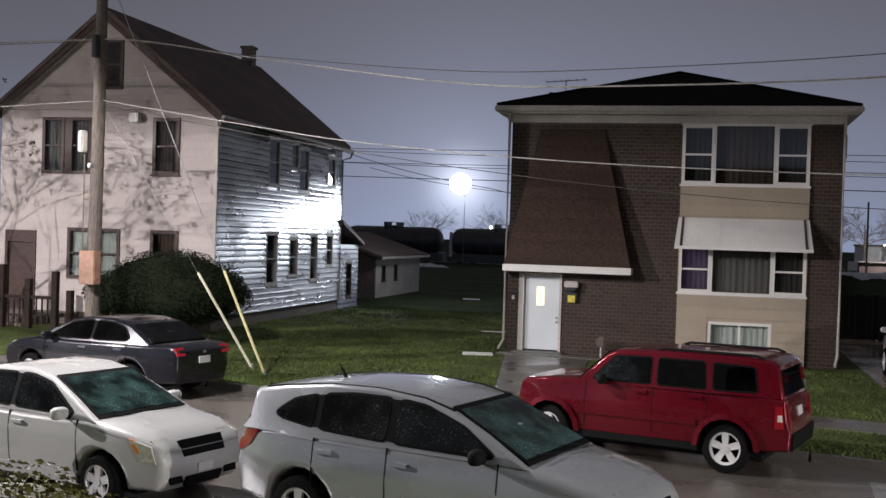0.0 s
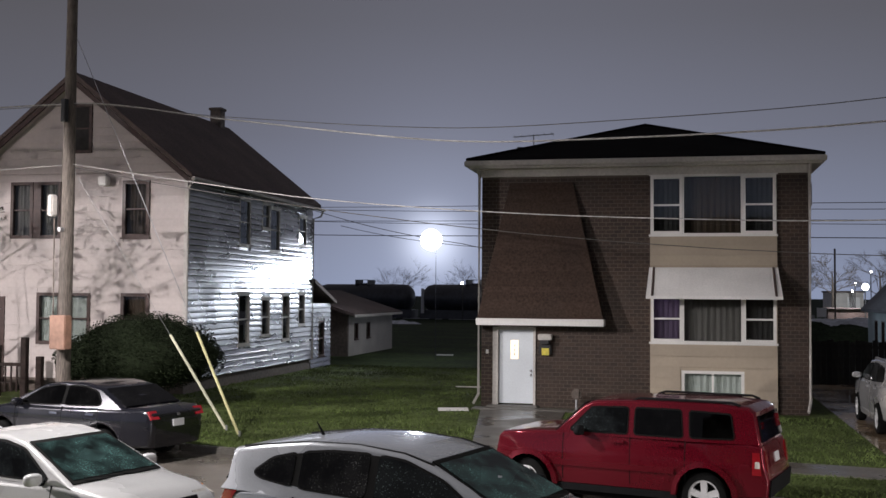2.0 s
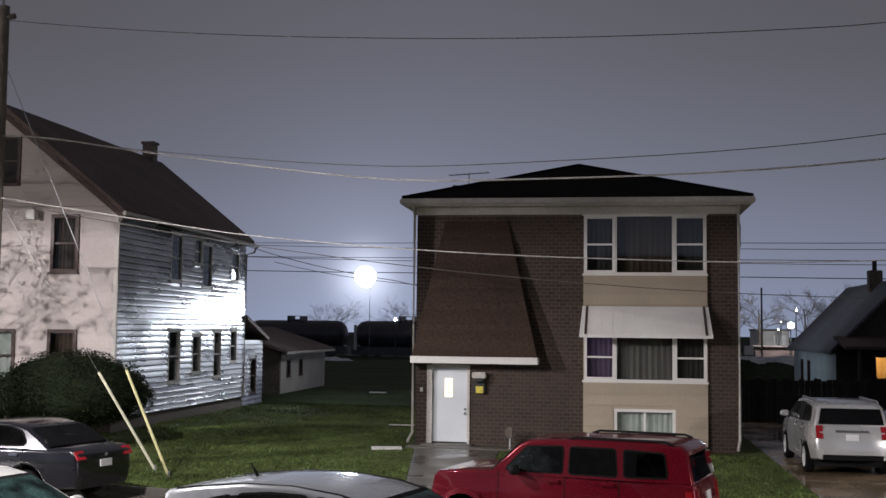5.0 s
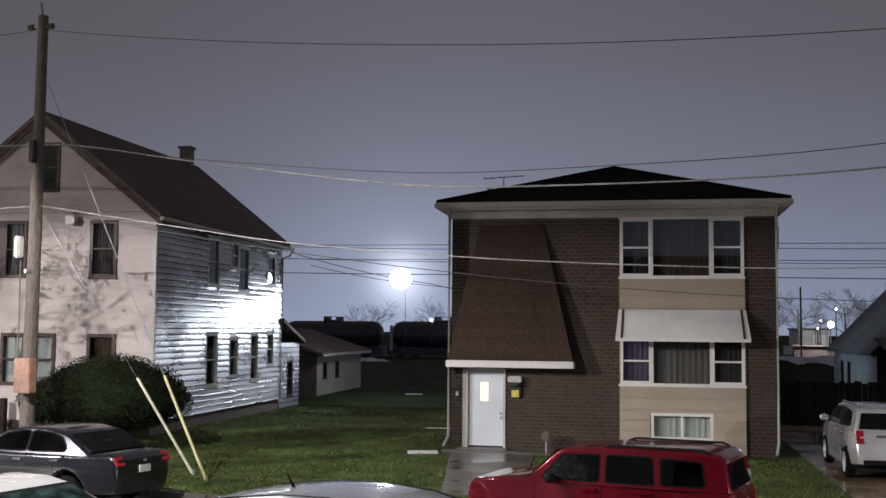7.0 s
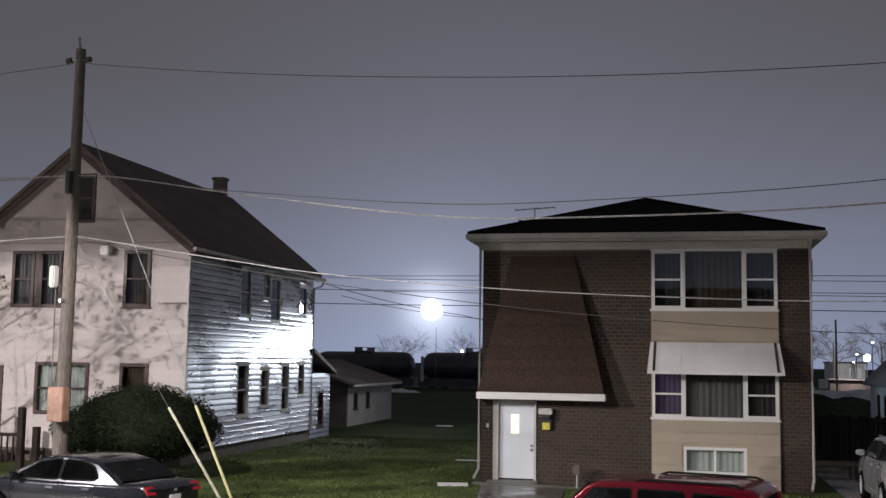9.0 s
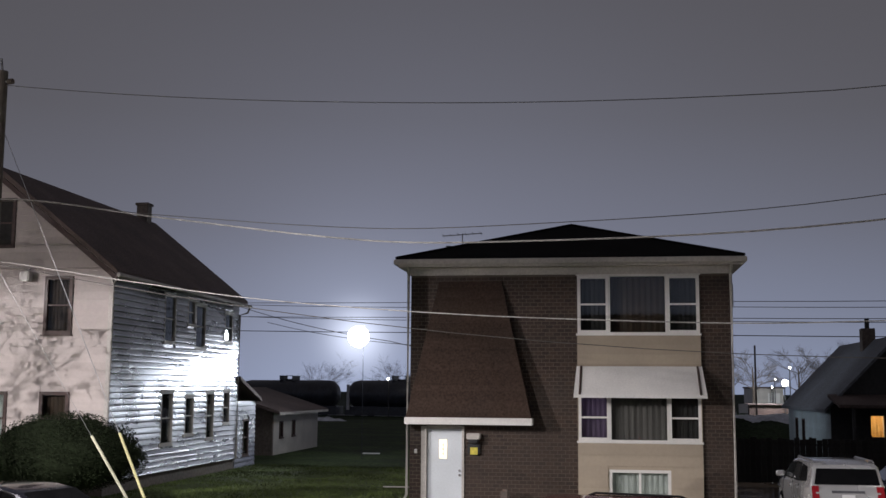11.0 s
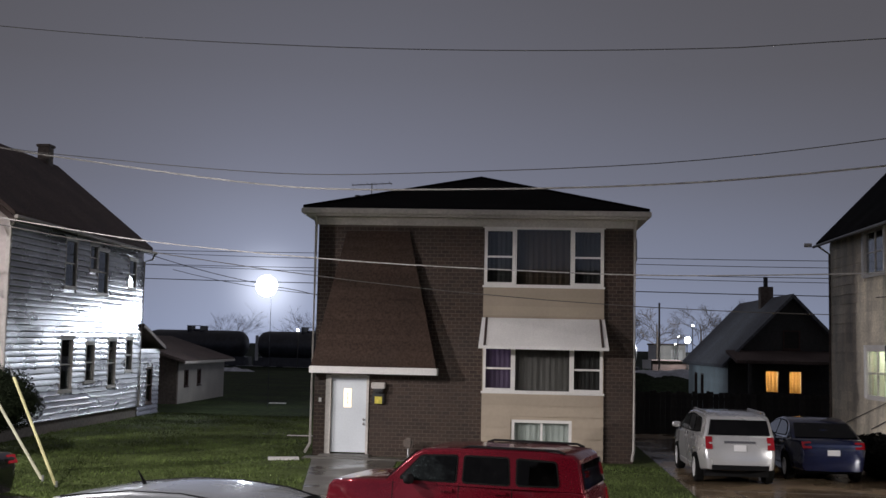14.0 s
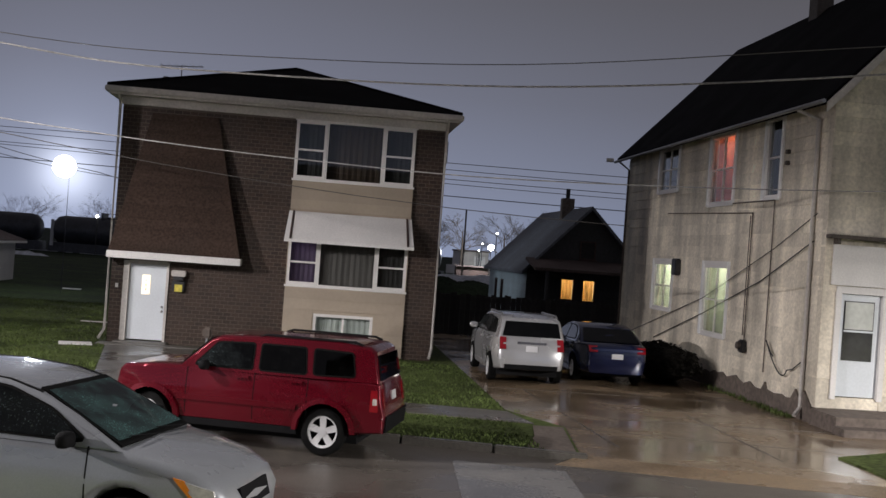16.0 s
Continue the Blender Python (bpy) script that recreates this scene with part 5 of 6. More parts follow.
def bare_tree(where, h, w, seed, thick=0.036, label="distant leafless tree against the night sky", limbs=9, leaves=0):
    """A bare winter tree: tapered trunk, limbs, fine twigs and a few withered leaves."""
    rnd = random.Random(seed)
    t = thing("bare_tree", Matrix.Translation(where), label, "tree", group="bare trees")
    k = thick / 0.036
    part("trunk", tube(bmesh.new(), [(0, 0, -0.1), (0.1, 0, h * 0.35), (0, 0.1, h * 0.7)], [0.2 * k, 0.14 * k, 0.05 * k], 7), M_BARK, t)
    vs, fs, tips = [], [], []

    def twig(p, q, ra, rb):
        d = (q - p).normalized()
        a = d.cross(Vector((0.31, 0.17, 0.94))).normalized()
        b = d.cross(a)
        i = len(vs)
        for c, r in ((p, ra), (q, rb)):
            vs.extend(c + (a * math.cos(g) + b * math.sin(g)) * r for g in (0.0, 2.094, 4.189))
        fs.extend((i + m, i + (m + 1) % 3, i + 3 + (m + 1) % 3, i + 3 + m) for m in range(3))

    def grow(p, d, length, r, depth):
        mid = p + d * length * 0.5 + Vector((rnd.uniform(-1, 1), rnd.uniform(-1, 1), rnd.uniform(-0.5, 0.5))) * length * 0.10
        q = p + d * length
        twig(p, mid, r, r * 0.8)
        twig(mid, q, r * 0.8, r * 0.55)
        if depth == 0:
            tips.append(q)
            return
        for _ in range(4 if depth > 1 else 6):
            nd = (d + Vector((rnd.gauss(0, 0.6), rnd.gauss(0, 0.6), rnd.gauss(0.10, 0.38)))).normalized()
            grow(p.lerp(q, rnd.uniform(0.5, 1.0)), nd, length * rnd.uniform(0.5, 0.75), r * 0.55, depth - 1)

    for i in range(limbs):
        a = i * 6.283 / limbs + rnd.uniform(-0.3, 0.3)
        grow(Vector((0, 0, h * rnd.uniform(0.3, 0.65))), Vector((math.cos(a), math.sin(a), rnd.uniform(0.4, 1.2))).normalized(), w * 0.40, thick, 3)
    me = bpy.data.meshes.new("crown")
    me.from_pydata(vs, [], fs)
    me.materials.append(M_BARK)
    new("crown", me).parent = t
    if leaves:
        lv, lf = [], []
        for p in rnd.sample(tips, min(leaves, len(tips))):
            for _ in range(4):
                c = p + Vector((rnd.uniform(-1, 1), rnd.uniform(-1, 1), rnd.uniform(-1, 0.6))) * 0.07
                a = Vector((rnd.gauss(0, 1), rnd.gauss(0, 1), rnd.gauss(0, 1))).normalized() * 0.055
                b = a.cross(Vector((rnd.gauss(0, 1), rnd.gauss(0, 1), rnd.gauss(0, 1))).normalized()) * 0.6
                i = len(lv)
                lv += [c - a, c + b, c + a, c - b]
                lf.append((i, i + 1, i + 2, i + 3))
        me = bpy.data.meshes.new("withered_leaves")
        me.from_pydata(lv, [], lf)
        me.materials.append(M_BARK)
        new("withered_leaves", me).parent = t
    return t


for i, (x, y, h, w) in enumerate(((20.4, 160, 9.5, 6), (17, 168, 8.5, 6), (27.5, 165, 9.5, 7), (31.5, 166, 9.0, 7), (36, 170, 9, 8), (-44, 168, 5.2, 8), (-33, 170, 5.0, 8))):
    bare_tree((x, y, -0.06), h, w, 30 + i, 0.05 if x > 0 else 0.03, limbs=11)
bare_tree((-23.9, 22.6, 0.08), 6.4, 8.2, 77, 0.022, "leafless street tree with a few withered leaves", 12, 700)
far = thing("far_building", pose(22.6, 175, -0.06), "pale low industrial building in the distance", "building")
part("wall", bbox(0, 4.2, 0, 14, 0, 3.7), M_OFFWHITE, far)
part("roof", bbox(-0.2, 4.4, -0.2, 14.2, 3.7, 3.95), M_ROOF2, far)
part("roller_door", bbox(1.9, 3.7, -0.06, 0.0, 0.1, 3.0), M_WHITE, far)
shed = thing("brick_shed", pose(18.6, 150, -0.06), "low red-brown shed beyond the railway", "shed")
part("wall", bbox(0, 9, 0, 4, 0, 1.5), M_REDBRICK, shed)
part("roof", bbox(-0.2, 9.2, -0.2, 4.2, 1.5, 1.65), M_ROOF2, shed)
board = thing("sign_board", pose(13.8, 120, -0.06), "blank white board on two posts by the yard", "sign")
part("panel", bbox(0, 0.95, -0.03, 0.03, 1.0, 1.95), M_WHITE, board)
for x in (0.1, 0.85):
    part("post", bbox(x - 0.04, x + 0.04, 0.03, 0.11, 0, 1.9), M_METAL, board)
for name, label, mat, x, y, sx, sy, h, seed in (("snow_bank", "heap of old ploughed snow by the railway", M_SNOW, 15.0, 104, 9, 5, 1.15, 0.0), ("snow_bank", "thin strip of old snow beside the track", M_SNOW, -27.5, 105, 2.6, 1.0, 0.5, 0.0), ("earth_mound", "low dark mound of earth behind the fence", M_SOIL, 9.4, 78, 6, 4, 1.25, 4.0)):
    bm = bmesh.new()
    bmesh.ops.create_grid(bm, x_segments=60, y_segments=24, size=1)
    for v in bm.verts:
        rise = h * (1 - v.co.x ** 2) * (1 - v.co.y ** 2)
        v.co = Vector((v.co.x * sx, v.co.y * sy, rise * (1.0 + 0.35 * noise.noise(v.co * 4 + Vector((seed, 0, 0))) + 0.15 * noise.noise(v.co * 13)) - 0.08))
    solo(name, bm, mat, label, "mound" if seed else "snow bank", m=pose(x, y, 0), smooth=True)
far_pole = solo("far_pole", tube(bmesh.new(), [(14.33, 110, -0.06), (14.33, 110, 7.7)], 0.09, 6), M_POLE, "distant utility pole beyond the railway", "utility pole")

# street lamps on the near side, out of view
for where in (LAMP_A, LAMP_B, LAMP_C):
    sl = thing("street_lamp", Matrix.Translation((where.x, where.y, 0.08)), "steel street lamp with a warm white head", "street lamp", group="street lamps")
    part("post", tube(bmesh.new(), [(-VX * 0.9, -VY * 0.9, -0.02), (-VX * 0.9, -VY * 0.9, where.z - 0.2), (-VX * 0.25, -VY * 0.25, where.z + 0.25)], 0.08, 8), M_METAL, sl)
    part("head", bbox(-0.3, 0.3, -0.14, 0.14, where.z + 0.12, where.z + 0.22, 0.03), M_METAL, sl)
    part("lens", bbox(-0.2, 0.2, -0.1, 0.1, where.z + 0.095, where.z + 0.115), G_STREET, sl)
# plain dark house front behind the camera
solo("wall_behind", bbox(-9, 9, -3.4, -3.1, -0.06, 7.5), M_BRICK, "plain dark brick house front behind the viewpoint", "house", kind="structure")


# ---- parked cars ----
def paint(name, colour, metal=0.4, rough=0.3):
    return material(name, colour, rough, metal=metal, grain=0.05, scale=60, bump=0.0, big=0.06, coat=0.8, wet=0.02)


P_RED = paint("red_metallic_paint", (0.155, 0.004, 0.014), 0.5, 0.28)
P_SILVER = paint("silver_grey_paint", (0.45, 0.47, 0.50), 0.45, 0.3)
P_WHITE = paint("white_car_paint", (0.54, 0.54, 0.54), 0.0, 0.3)
P_DARK = paint("dark_slate_paint", (0.010, 0.0105, 0.016), 0.4, 0.3)
P_PALE = paint("pale_silver_paint", (0.55, 0.55, 0.56), 0.5, 0.28)
P_BLUE = paint("deep_blue_paint", (0.003, 0.009, 0.050), 0.3, 0.26)
M_CARGLASS = glass("car_glass", (0.09, 0.10, 0.10), 0.03, 0.30, 0.03, (0.22, 0.27, 0.28))
M_WINDSHIELD = glass("windscreen_glass", (0.12, 0.16, 0.16), 0.04, 0.36, 0.10)
M_PRIVACY = glass("privacy_glass", (0.015, 0.015, 0.015), 0.03, 0.34, 0.035, (0.26, 0.26, 0.26))
M_TINT = glass("dark_tinted_glass", (0.010, 0.010, 0.010), 0.03, 0.06, 0.004, (0.2, 0.2, 0.2))
M_SEAM = material("black_window_rubber", (0.006, 0.006, 0.006), 0.8, spec=0.08, grain=0.1, bump=0)
M_RUBBER = material("tyre_rubber", (0.008, 0.008, 0.008), 0.9, spec=0.06, grain=0.2, bump=0.1)
M_RIM = material("alloy_rim", (0.78, 0.78, 0.79), 0.35, metal=0.35, grain=0.08, bump=0.02)
M_PLASTIC = material("black_plastic", (0.009, 0.009, 0.010), 0.75, spec=0.10, grain=0.15, bump=0.05)
M_TAIL = material("red_tail_lens", (0.24, 0.006, 0.012), 0.15, grain=0.1, bump=0, coat=1.0)
M_LENS = material("clear_headlight_lens", (0.62, 0.60, 0.55), 0.12, metal=0.2, grain=0.2, scale=20, bump=0.1, coat=1.0)
M_AMBER = material("amber_lens", (0.70, 0.22, 0.02), 0.2, grain=0.1, bump=0, coat=1.0)
M_PLATE = material("number_plate", (0.62, 0.62, 0.64), 0.4, grain=0.05, bump=0)
M_CHROME = material("chrome", (0.75, 0.75, 0.76), 0.12, metal=1.0, grain=0.03, bump=0)
M_SEAT = material("car_interior", (0.06, 0.055, 0.05), 0.9, grain=0.2, bump=0.05)


def offset_in(pts, d):
    """The closed outline moved inwards by d."""
    n, out = len(pts), []
    area = sum(pts[i][0] * pts[(i + 1) % n][1] - pts[(i + 1) % n][0] * pts[i][1] for i in range(n))
    sg = 1 if area > 0 else -1
    for i in range(n):
        a, b, c = Vector(pts[i - 1]), Vector(pts[i]), Vector(pts[(i + 1) % n])
        e0, e1 = (b - a).normalized(), (c - b).normalized()
        nn = Vector((-(e0.y + e1.y), e0.x + e1.x)) * sg
        nn = nn.normalized() if nn.length > 1e-6 else Vector((0, 0))
        out.append((b.x + nn.x * d, b.y + nn.y * d))
    return out


def rounded(pts, r):
    """The closed outline with its corners cut to short curves."""
    out = []
    for i in range(len(pts)):
        a, b, c = Vector(pts[i - 1]), Vector(pts[i]), Vector(pts[(i + 1) % len(pts)])
        k = min(r, (a - b).length * 0.4, (c - b).length * 0.4)
        p, q = b + (a - b).normalized() * k, b + (c - b).normalized() * k
        for f in (0.0, 0.33, 0.67, 1.0):
            w = p * (1 - f) ** 2 + b * 2 * f * (1 - f) + q * f * f
            out.append((w.x, w.y))
    return out


def loft(pts, hw, soft):
    """A closed side outline (x, z) widened to the half width hw(x, z), with rounded shoulders."""
    bm = bmesh.new()
    rings = []
    for f, d in ((-1.0, 1.0), (-0.985, 0.55), (-0.95, 0.2), (-0.88, 0.04), (-0.5, 0.0), (0.0, -0.12), (0.5, 0.0), (0.88, 0.04), (0.95, 0.2), (0.985, 0.55), (1.0, 1.0)):
        ring = [bm.verts.new((x, f, z)) for x, z in offset_in(pts, d * soft)]
        rings.append(ring)
    n = len(pts)
    for a, b in zip(rings, rings[1:]):
        for i in range(n):
            bm.faces.new((a[i], a[(i + 1) % n], b[(i + 1) % n], b[i]))
    edge = [(v.co.x, v.co.z) for v in rings[-1]]

    def span(x):
        hits = []
        for i in range(n):
            (xa, za), (xb, zb) = edge[i], edge[(i + 1) % n]
            if (xa <= x <= xb or xb <= x <= xa) and abs(xb - xa) > 1e-9:
                hits.append(za + (zb - za) * (x - xa) / (xb - xa))
            elif abs(x - xa) < 1e-9:
                hits.append(za)
        if not hits:
            near = min(edge, key=lambda p: abs(p[0] - x))
            hits = [near[1]]
        return min(hits), max(hits)

    exs = sorted({round(x, 5) for x, _ in edge})
    cols = exs + [exs[0] + (exs[-1] - exs[0]) * k / 44 for k in range(1, 44)]
    cols = sorted(cols)
    keep = [cols[0]]
    for x in cols[1:]:
        if x - keep[-1] > 0.004:
            keep.append(x)
    for f in (-1.0, 1.0):
        prev = None
        for x in keep:
            lo, hi = span(min(max(x, exs[0] + 1e-6), exs[-1] - 1e-6))
            col = [bm.verts.new((x, f, lo + (hi - lo) * k / 9)) for k in range(10)]
            if prev:
                for k in range(9):
                    bm.faces.new((prev[k], col[k], col[k + 1], prev[k + 1]))
            prev = col
    bmesh.ops.remove_doubles(bm, verts=bm.verts[:], dist=0.003)
    for v in bm.verts:
        v.co.y *= hw(v.co.x, v.co.z)
    return bm


def arch(cx, r, z0, steps=9):
    """Wheel arch points from the front foot to the rear foot, hub height z0."""
    return [(cx + r * math.cos(a), max(0.2, z0 + r * math.sin(a))) for a in [math.pi * (i / steps) for i in range(steps + 1)]]


def lerp_pts(pts, x):
    """Height of a polyline sorted by falling x."""
    for (xa, za), (xb, zb) in zip(pts, pts[1:]):
        if xb <= x <= xa:
            f = (x - xa) / (xb - xa) if xb != xa else 0
            return za + (zb - za) * f
    return pts[-1][1]


def wheel(parent, x, y, r, side, rim=M_RIM, spokes=5, steer=0.0):
    """side: +1 for the car's left."""
    bm = bmesh.new()
    w = 0.105
    prof = [(-w, r * 0.66), (-w, r * 0.90), (-w * 0.8, r * 0.98), (0, r), (w * 0.8, r * 0.98), (w, r * 0.90), (w, r * 0.66)]
    n = 24
    rows = [[bm.verts.new((math.cos(2 * math.pi * k / n) * rr, yy, math.sin(2 * math.pi * k / n) * rr)) for yy, rr in prof] for k in range(n)]
    for k in range(n):
        a, b = rows[k], rows[(k + 1) % n]
        for i in range(len(prof) - 1):
            bm.faces.new((a[i], a[i + 1], b[i + 1], b[i]))
    t = part("wheel", bm, M_RUBBER, parent, "black tyre", True, pose(x, y, r, 0, 0, steer))
    bm = bmesh.new()
    rows = [[bm.verts.new((math.cos(2 * math.pi * k / n) * rr, yy * side, math.sin(2 * math.pi * k / n) * rr)) for yy, rr in ((0.06, r * 0.56), (0.098, r * 0.60), (0.10, r * 0.67), (0.03, r * 0.66))] for k in range(n)]
    for k in range(n):
        a, b = rows[k], rows[(k + 1) % n]
        for i in range(3):
            bm.faces.new((a[i], a[i + 1], b[i + 1], b[i]))
    for k in range(spokes):
        a = 2 * math.pi * k / spokes + 0.3
        ca, sa = math.cos(a), math.sin(a)
        v = []
        for yy in (0.045, 0.085):
            for rr, hwid in ((r * 0.08, 0.040), (r * 0.60, 0.052)):
                for s in (-1, 1):
                    v.append(bm.verts.new((ca * rr - sa * hwid * s, (yy + (0.012 if rr > 0.1 else 0)) * side, sa * rr + ca * hwid * s)))
        for q in ((0, 1, 3, 2), (4, 6, 7, 5), (0, 4, 5, 1), (2, 3, 7, 6), (0, 2, 6, 4), (1, 5, 7, 3)):
            bm.faces.new([v[i] for i in q])
    tube(bm, [(0, 0.03 * side, 0), (0, 0.095 * side, 0)], r * 0.17, 12)
    part("rim", bm, rim, t, "silver alloy rim")
    # black disc put in for the shade behind the spokes
    part("brake_disc", tube(bmesh.new(), [(0, -0.02 * side, 0), (0, 0.015 * side, 0)], r * 0.62, 18), M_PLASTIC, t)


def car(label, category, m, spec):
    c = thing(spec["name"], m, label, category, group="parked cars")
    L, W = spec["L"], spec["W"]
    top, cab, r = spec["top"], spec["cabin"], spec["r"]
    xf, xr = spec["axles"]
    ra = r + 0.065
    low = spec.get("sill", 0.24)
    belt = spec["belt"]
    bottom = [(xr - ra - 0.02, low + 0.06)] + [(x, z) for x, z in reversed(arch(xr, ra, r))] + [(x, z) for x, z in reversed(arch(xf, ra, r))] + [(xf + ra + 0.02, low + 0.02)]
    outline = list(top) + bottom

    def hw_body(x, z):
        f = 0.915 + 0.085 * math.sin(min(1, max(0, (z - 0.15) / 0.75)) * math.pi * 0.55) if z < 0.8 else 1.0 - 0.05 * min(1, (z - 0.8) / 0.35)
        e = abs(x) / (L / 2)
        return W / 2 * f * (1 - spec.get("taper", 0.16) * max(0.0, e - 0.55) ** 2 / 0.2)

    def hw_cab(x, z):
        zt = max(p[1] for p in cab)
        f = max(0.0, (z - belt) / (zt - belt))
        e = abs(x) / (L / 2)
        return W / 2 * (0.945 - spec.get("tumble", 0.17) * f) * (1 - 0.10 * max(0.0, e - 0.45) ** 2 / 0.3)

    body = part("body", loft(outline, hw_body, spec.get("soft", 0.06)), spec["paint"], c, smooth=True)
    roof = part("cabin", loft(cab, hw_cab, 0.05), spec["paint"], c, smooth=True)
    # dark belly and wheel wells
    part("underbody", bbox(xr - 0.5, xf + 0.5, -W * 0.40, W * 0.40, 0.2, 0.62), M_PLASTIC, c)

    def on_side(pts, side, mat, name, label="", proud=0.007, hw=hw_cab, parent=roof):
        bm = bmesh.new()
        prism(bm, pts, 0, 1)
        xa, xb = min(p[0] for p in pts), max(p[0] for p in pts)
        za, zb = min(p[1] for p in pts), max(p[1] for p in pts)
        for k in range(1, int((xb - xa) / 0.11) + 1):
            bmesh.ops.bisect_plane(bm, geom=bm.verts[:] + bm.edges[:] + bm.faces[:], plane_co=(xa + k * 0.11, 0, 0), plane_no=(1, 0, 0))
        for k in range(1, int((zb - za) / 0.11) + 1):
            bmesh.ops.bisect_plane(bm, geom=bm.verts[:] + bm.edges[:] + bm.faces[:], plane_co=(0, 0, za + k * 0.11), plane_no=(0, 0, 1))
        for v in bm.verts:
            v.co.y = side * (hw(v.co.x, v.co.z) + (proud if v.co.y > 0.5 else -0.02))
        return part(name, bm, mat, parent, label)

    def across(p0, p1, half, mat, name, label="", proud=0.012, hw=hw_cab, parent=roof, y_from=None):
        """A pane or panel on the outline's slope between two side-view points."""
        bm = bmesh.new()
        (xa, za), (xb, zb) = p0, p1
        nx, nz = (zb - za), -(xb - xa)
        ln = math.hypot(nx, nz) or 1
        sg = 1 if (nx > 0) == (xa > 0) else -1
        if abs(nx) < 1e-6:
            sg = 1 if nz > 0 else -1
        nx, nz = nx / ln * sg, nz / ln * sg
        rows = []
        for k in range(5):
            f = k / 4
            x, z = xa + (xb - xa) * f, za + (zb - za) * f
            h = hw(x, z) * half
            y0, y1 = (-h, h) if y_from is None else (y_from[0] * hw(x, z), y_from[1] * hw(x, z))
            rows.append([[bm.verts.new((x + nx * d, y0 + (y1 - y0) * j / 6, z + nz * d)) for j in range(7)] for d in (-0.02, proud)])
        for lay in (0, 1):
            for a, b in zip(rows, rows[1:]):
                for j in range(6):
                    bm.faces.new((a[lay][j], a[lay][j + 1], b[lay][j + 1], b[lay][j]))
        for a, b in zip(rows, rows[1:]):
            for j in (0, 6):
                bm.faces.new((a[0][j], b[0][j], b[1][j], a[1][j]))
        for rr in (rows[0], rows[-1]):
            for j in range(6):
                bm.faces.new((rr[0][j], rr[0][j + 1], rr[1][j + 1], rr[1][j]))
        return part(name, bm, mat, parent, label)

    # no cabin inside: dark glossy panes on the shell stand in for its shade
    for side in (-1, 1):
        for i, g in enumerate(spec["glass"]):
            g = rounded(g, spec.get("corner", 0.06))
            on_side(offset_in(g, -spec.get("seal", 0.025)), side, M_SEAM, "window_seal", proud=0.009)
            on_side(g, side, spec["pane"][min(i, len(spec["pane"]) - 1)], "side_window", "dark rain-flecked side window", 0.015)
        for g, h in zip(spec["glass"], spec["glass"][1:]) if spec.get("band", True) else ():
            xa, xb = min(p[0] for p in g), max(p[0] for p in h)
            ra_, rb_ = [p[1] for p in g if p[0] < xa + 0.05], [p[1] for p in h if p[0] > xb - 0.05]
            on_side([(xa, min(ra_)), (xa, max(ra_)), (xb, max(rb_)), (xb, min(rb_))], side, M_SEAM, "pillar_trim", proud=0.011)
        for x in spec["seams"]:
            z0, z1 = low + 0.16, belt + 0.0
            on_side([(x - 0.006, z0), (x + 0.006, z0), (x + 0.006, z1), (x - 0.006, z1)], side, M_SEAM, "door_seam", proud=0.002, hw=hw_body, parent=body)
        for x, z in spec["handles"]:
            on_side([(x - 0.10, z - 0.018), (x + 0.10, z - 0.018), (x + 0.10, z + 0.02), (x - 0.10, z + 0.02)], side, spec.get("handle_mat", spec["paint"]), "door_handle", proud=0.035, hw=hw_body, parent=body)
        mx, mz = spec["mirror"]
        for pts, mat, nm in spec.get("side_lights", ()):
            on_side(pts, side, mat, nm, "red tail light lens" if mat is M_TAIL else "", 0.012, hw_body, body)
        bm = bmesh.new()
        bmesh.ops.create_icosphere(bm, subdivisions=3, radius=1)
        for v in bm.verts:
            q = [math.copysign(abs(k) ** 0.7, k) for k in v.co]
            v.co = Vector((q[0] * (0.085 if q[0] > 0 else 0.05), q[1] * 0.115, q[2] * 0.075))
        mi = part("mirror", bm, spec.get("mirror_mat", spec["paint"]), c, smooth=True, m=pose(mx, side * (hw_body(mx, mz) + 0.12), mz + 0.03))
        part("mirror_arm", tube(bmesh.new(), [(0, 0, -0.03), (0.02, -side * 0.19, -0.06)], [0.03, 0.04], 8), M_PLASTIC, mi)
        on_side([(xr - r, low + 0.0), (xf - ra, low + 0.0), (xf - ra, low + spec.get("clad_h", 0.13)), (xr + ra, low + spec.get("clad_h", 0.13)), (xr + ra, low)] [1:], side, M_PLASTIC if spec.get("cladding") else spec["paint"], "sill", proud=0.012, hw=hw_body, parent=body)
        if spec.get("flare"):
            for cx in (xf, xr):
                bm = bmesh.new()
                o, inn = arch(cx, ra + 0.075, r), arch(cx, ra, r)
                va = [[bm.verts.new((x, side * (hw_body(x, z) + d), z)) for x, z in pts] for pts, d in ((o, 0.0), (o, 0.045), (inn, 0.06), (inn, -0.05))]
                for p, q in zip(va, va[1:]):
                    for i in range(len(o) - 1):
                        bm.faces.new((p[i], p[i + 1], q[i + 1], q[i]))
                part("arch_flare", bm, spec["paint"], body, smooth=True)
        for x in (xf, xr):
            wheel(c, x, side * (W / 2 - 0.115), r, side, steer=spec.get("steer", 0) if x == xf else 0)
    across(*spec["windscreen"], 0.90, M_SEAM, "screen_seal", proud=0.006)
    (a, b) = spec["windscreen"]
    k = 0.07
    across((a[0] + (b[0] - a[0]) * k, a[1] + (b[1] - a[1]) * k), (b[0] - (b[0] - a[0]) * k, b[1] - (b[1] - a[1]) * k), 0.85, M_WINDSHIELD, "windscreen", "rain-speckled windscreen")
    (a, b) = spec["rear_glass"]
    across(a, b, 0.90, M_TINT, "rear_window", "dark rear window", 0.022)
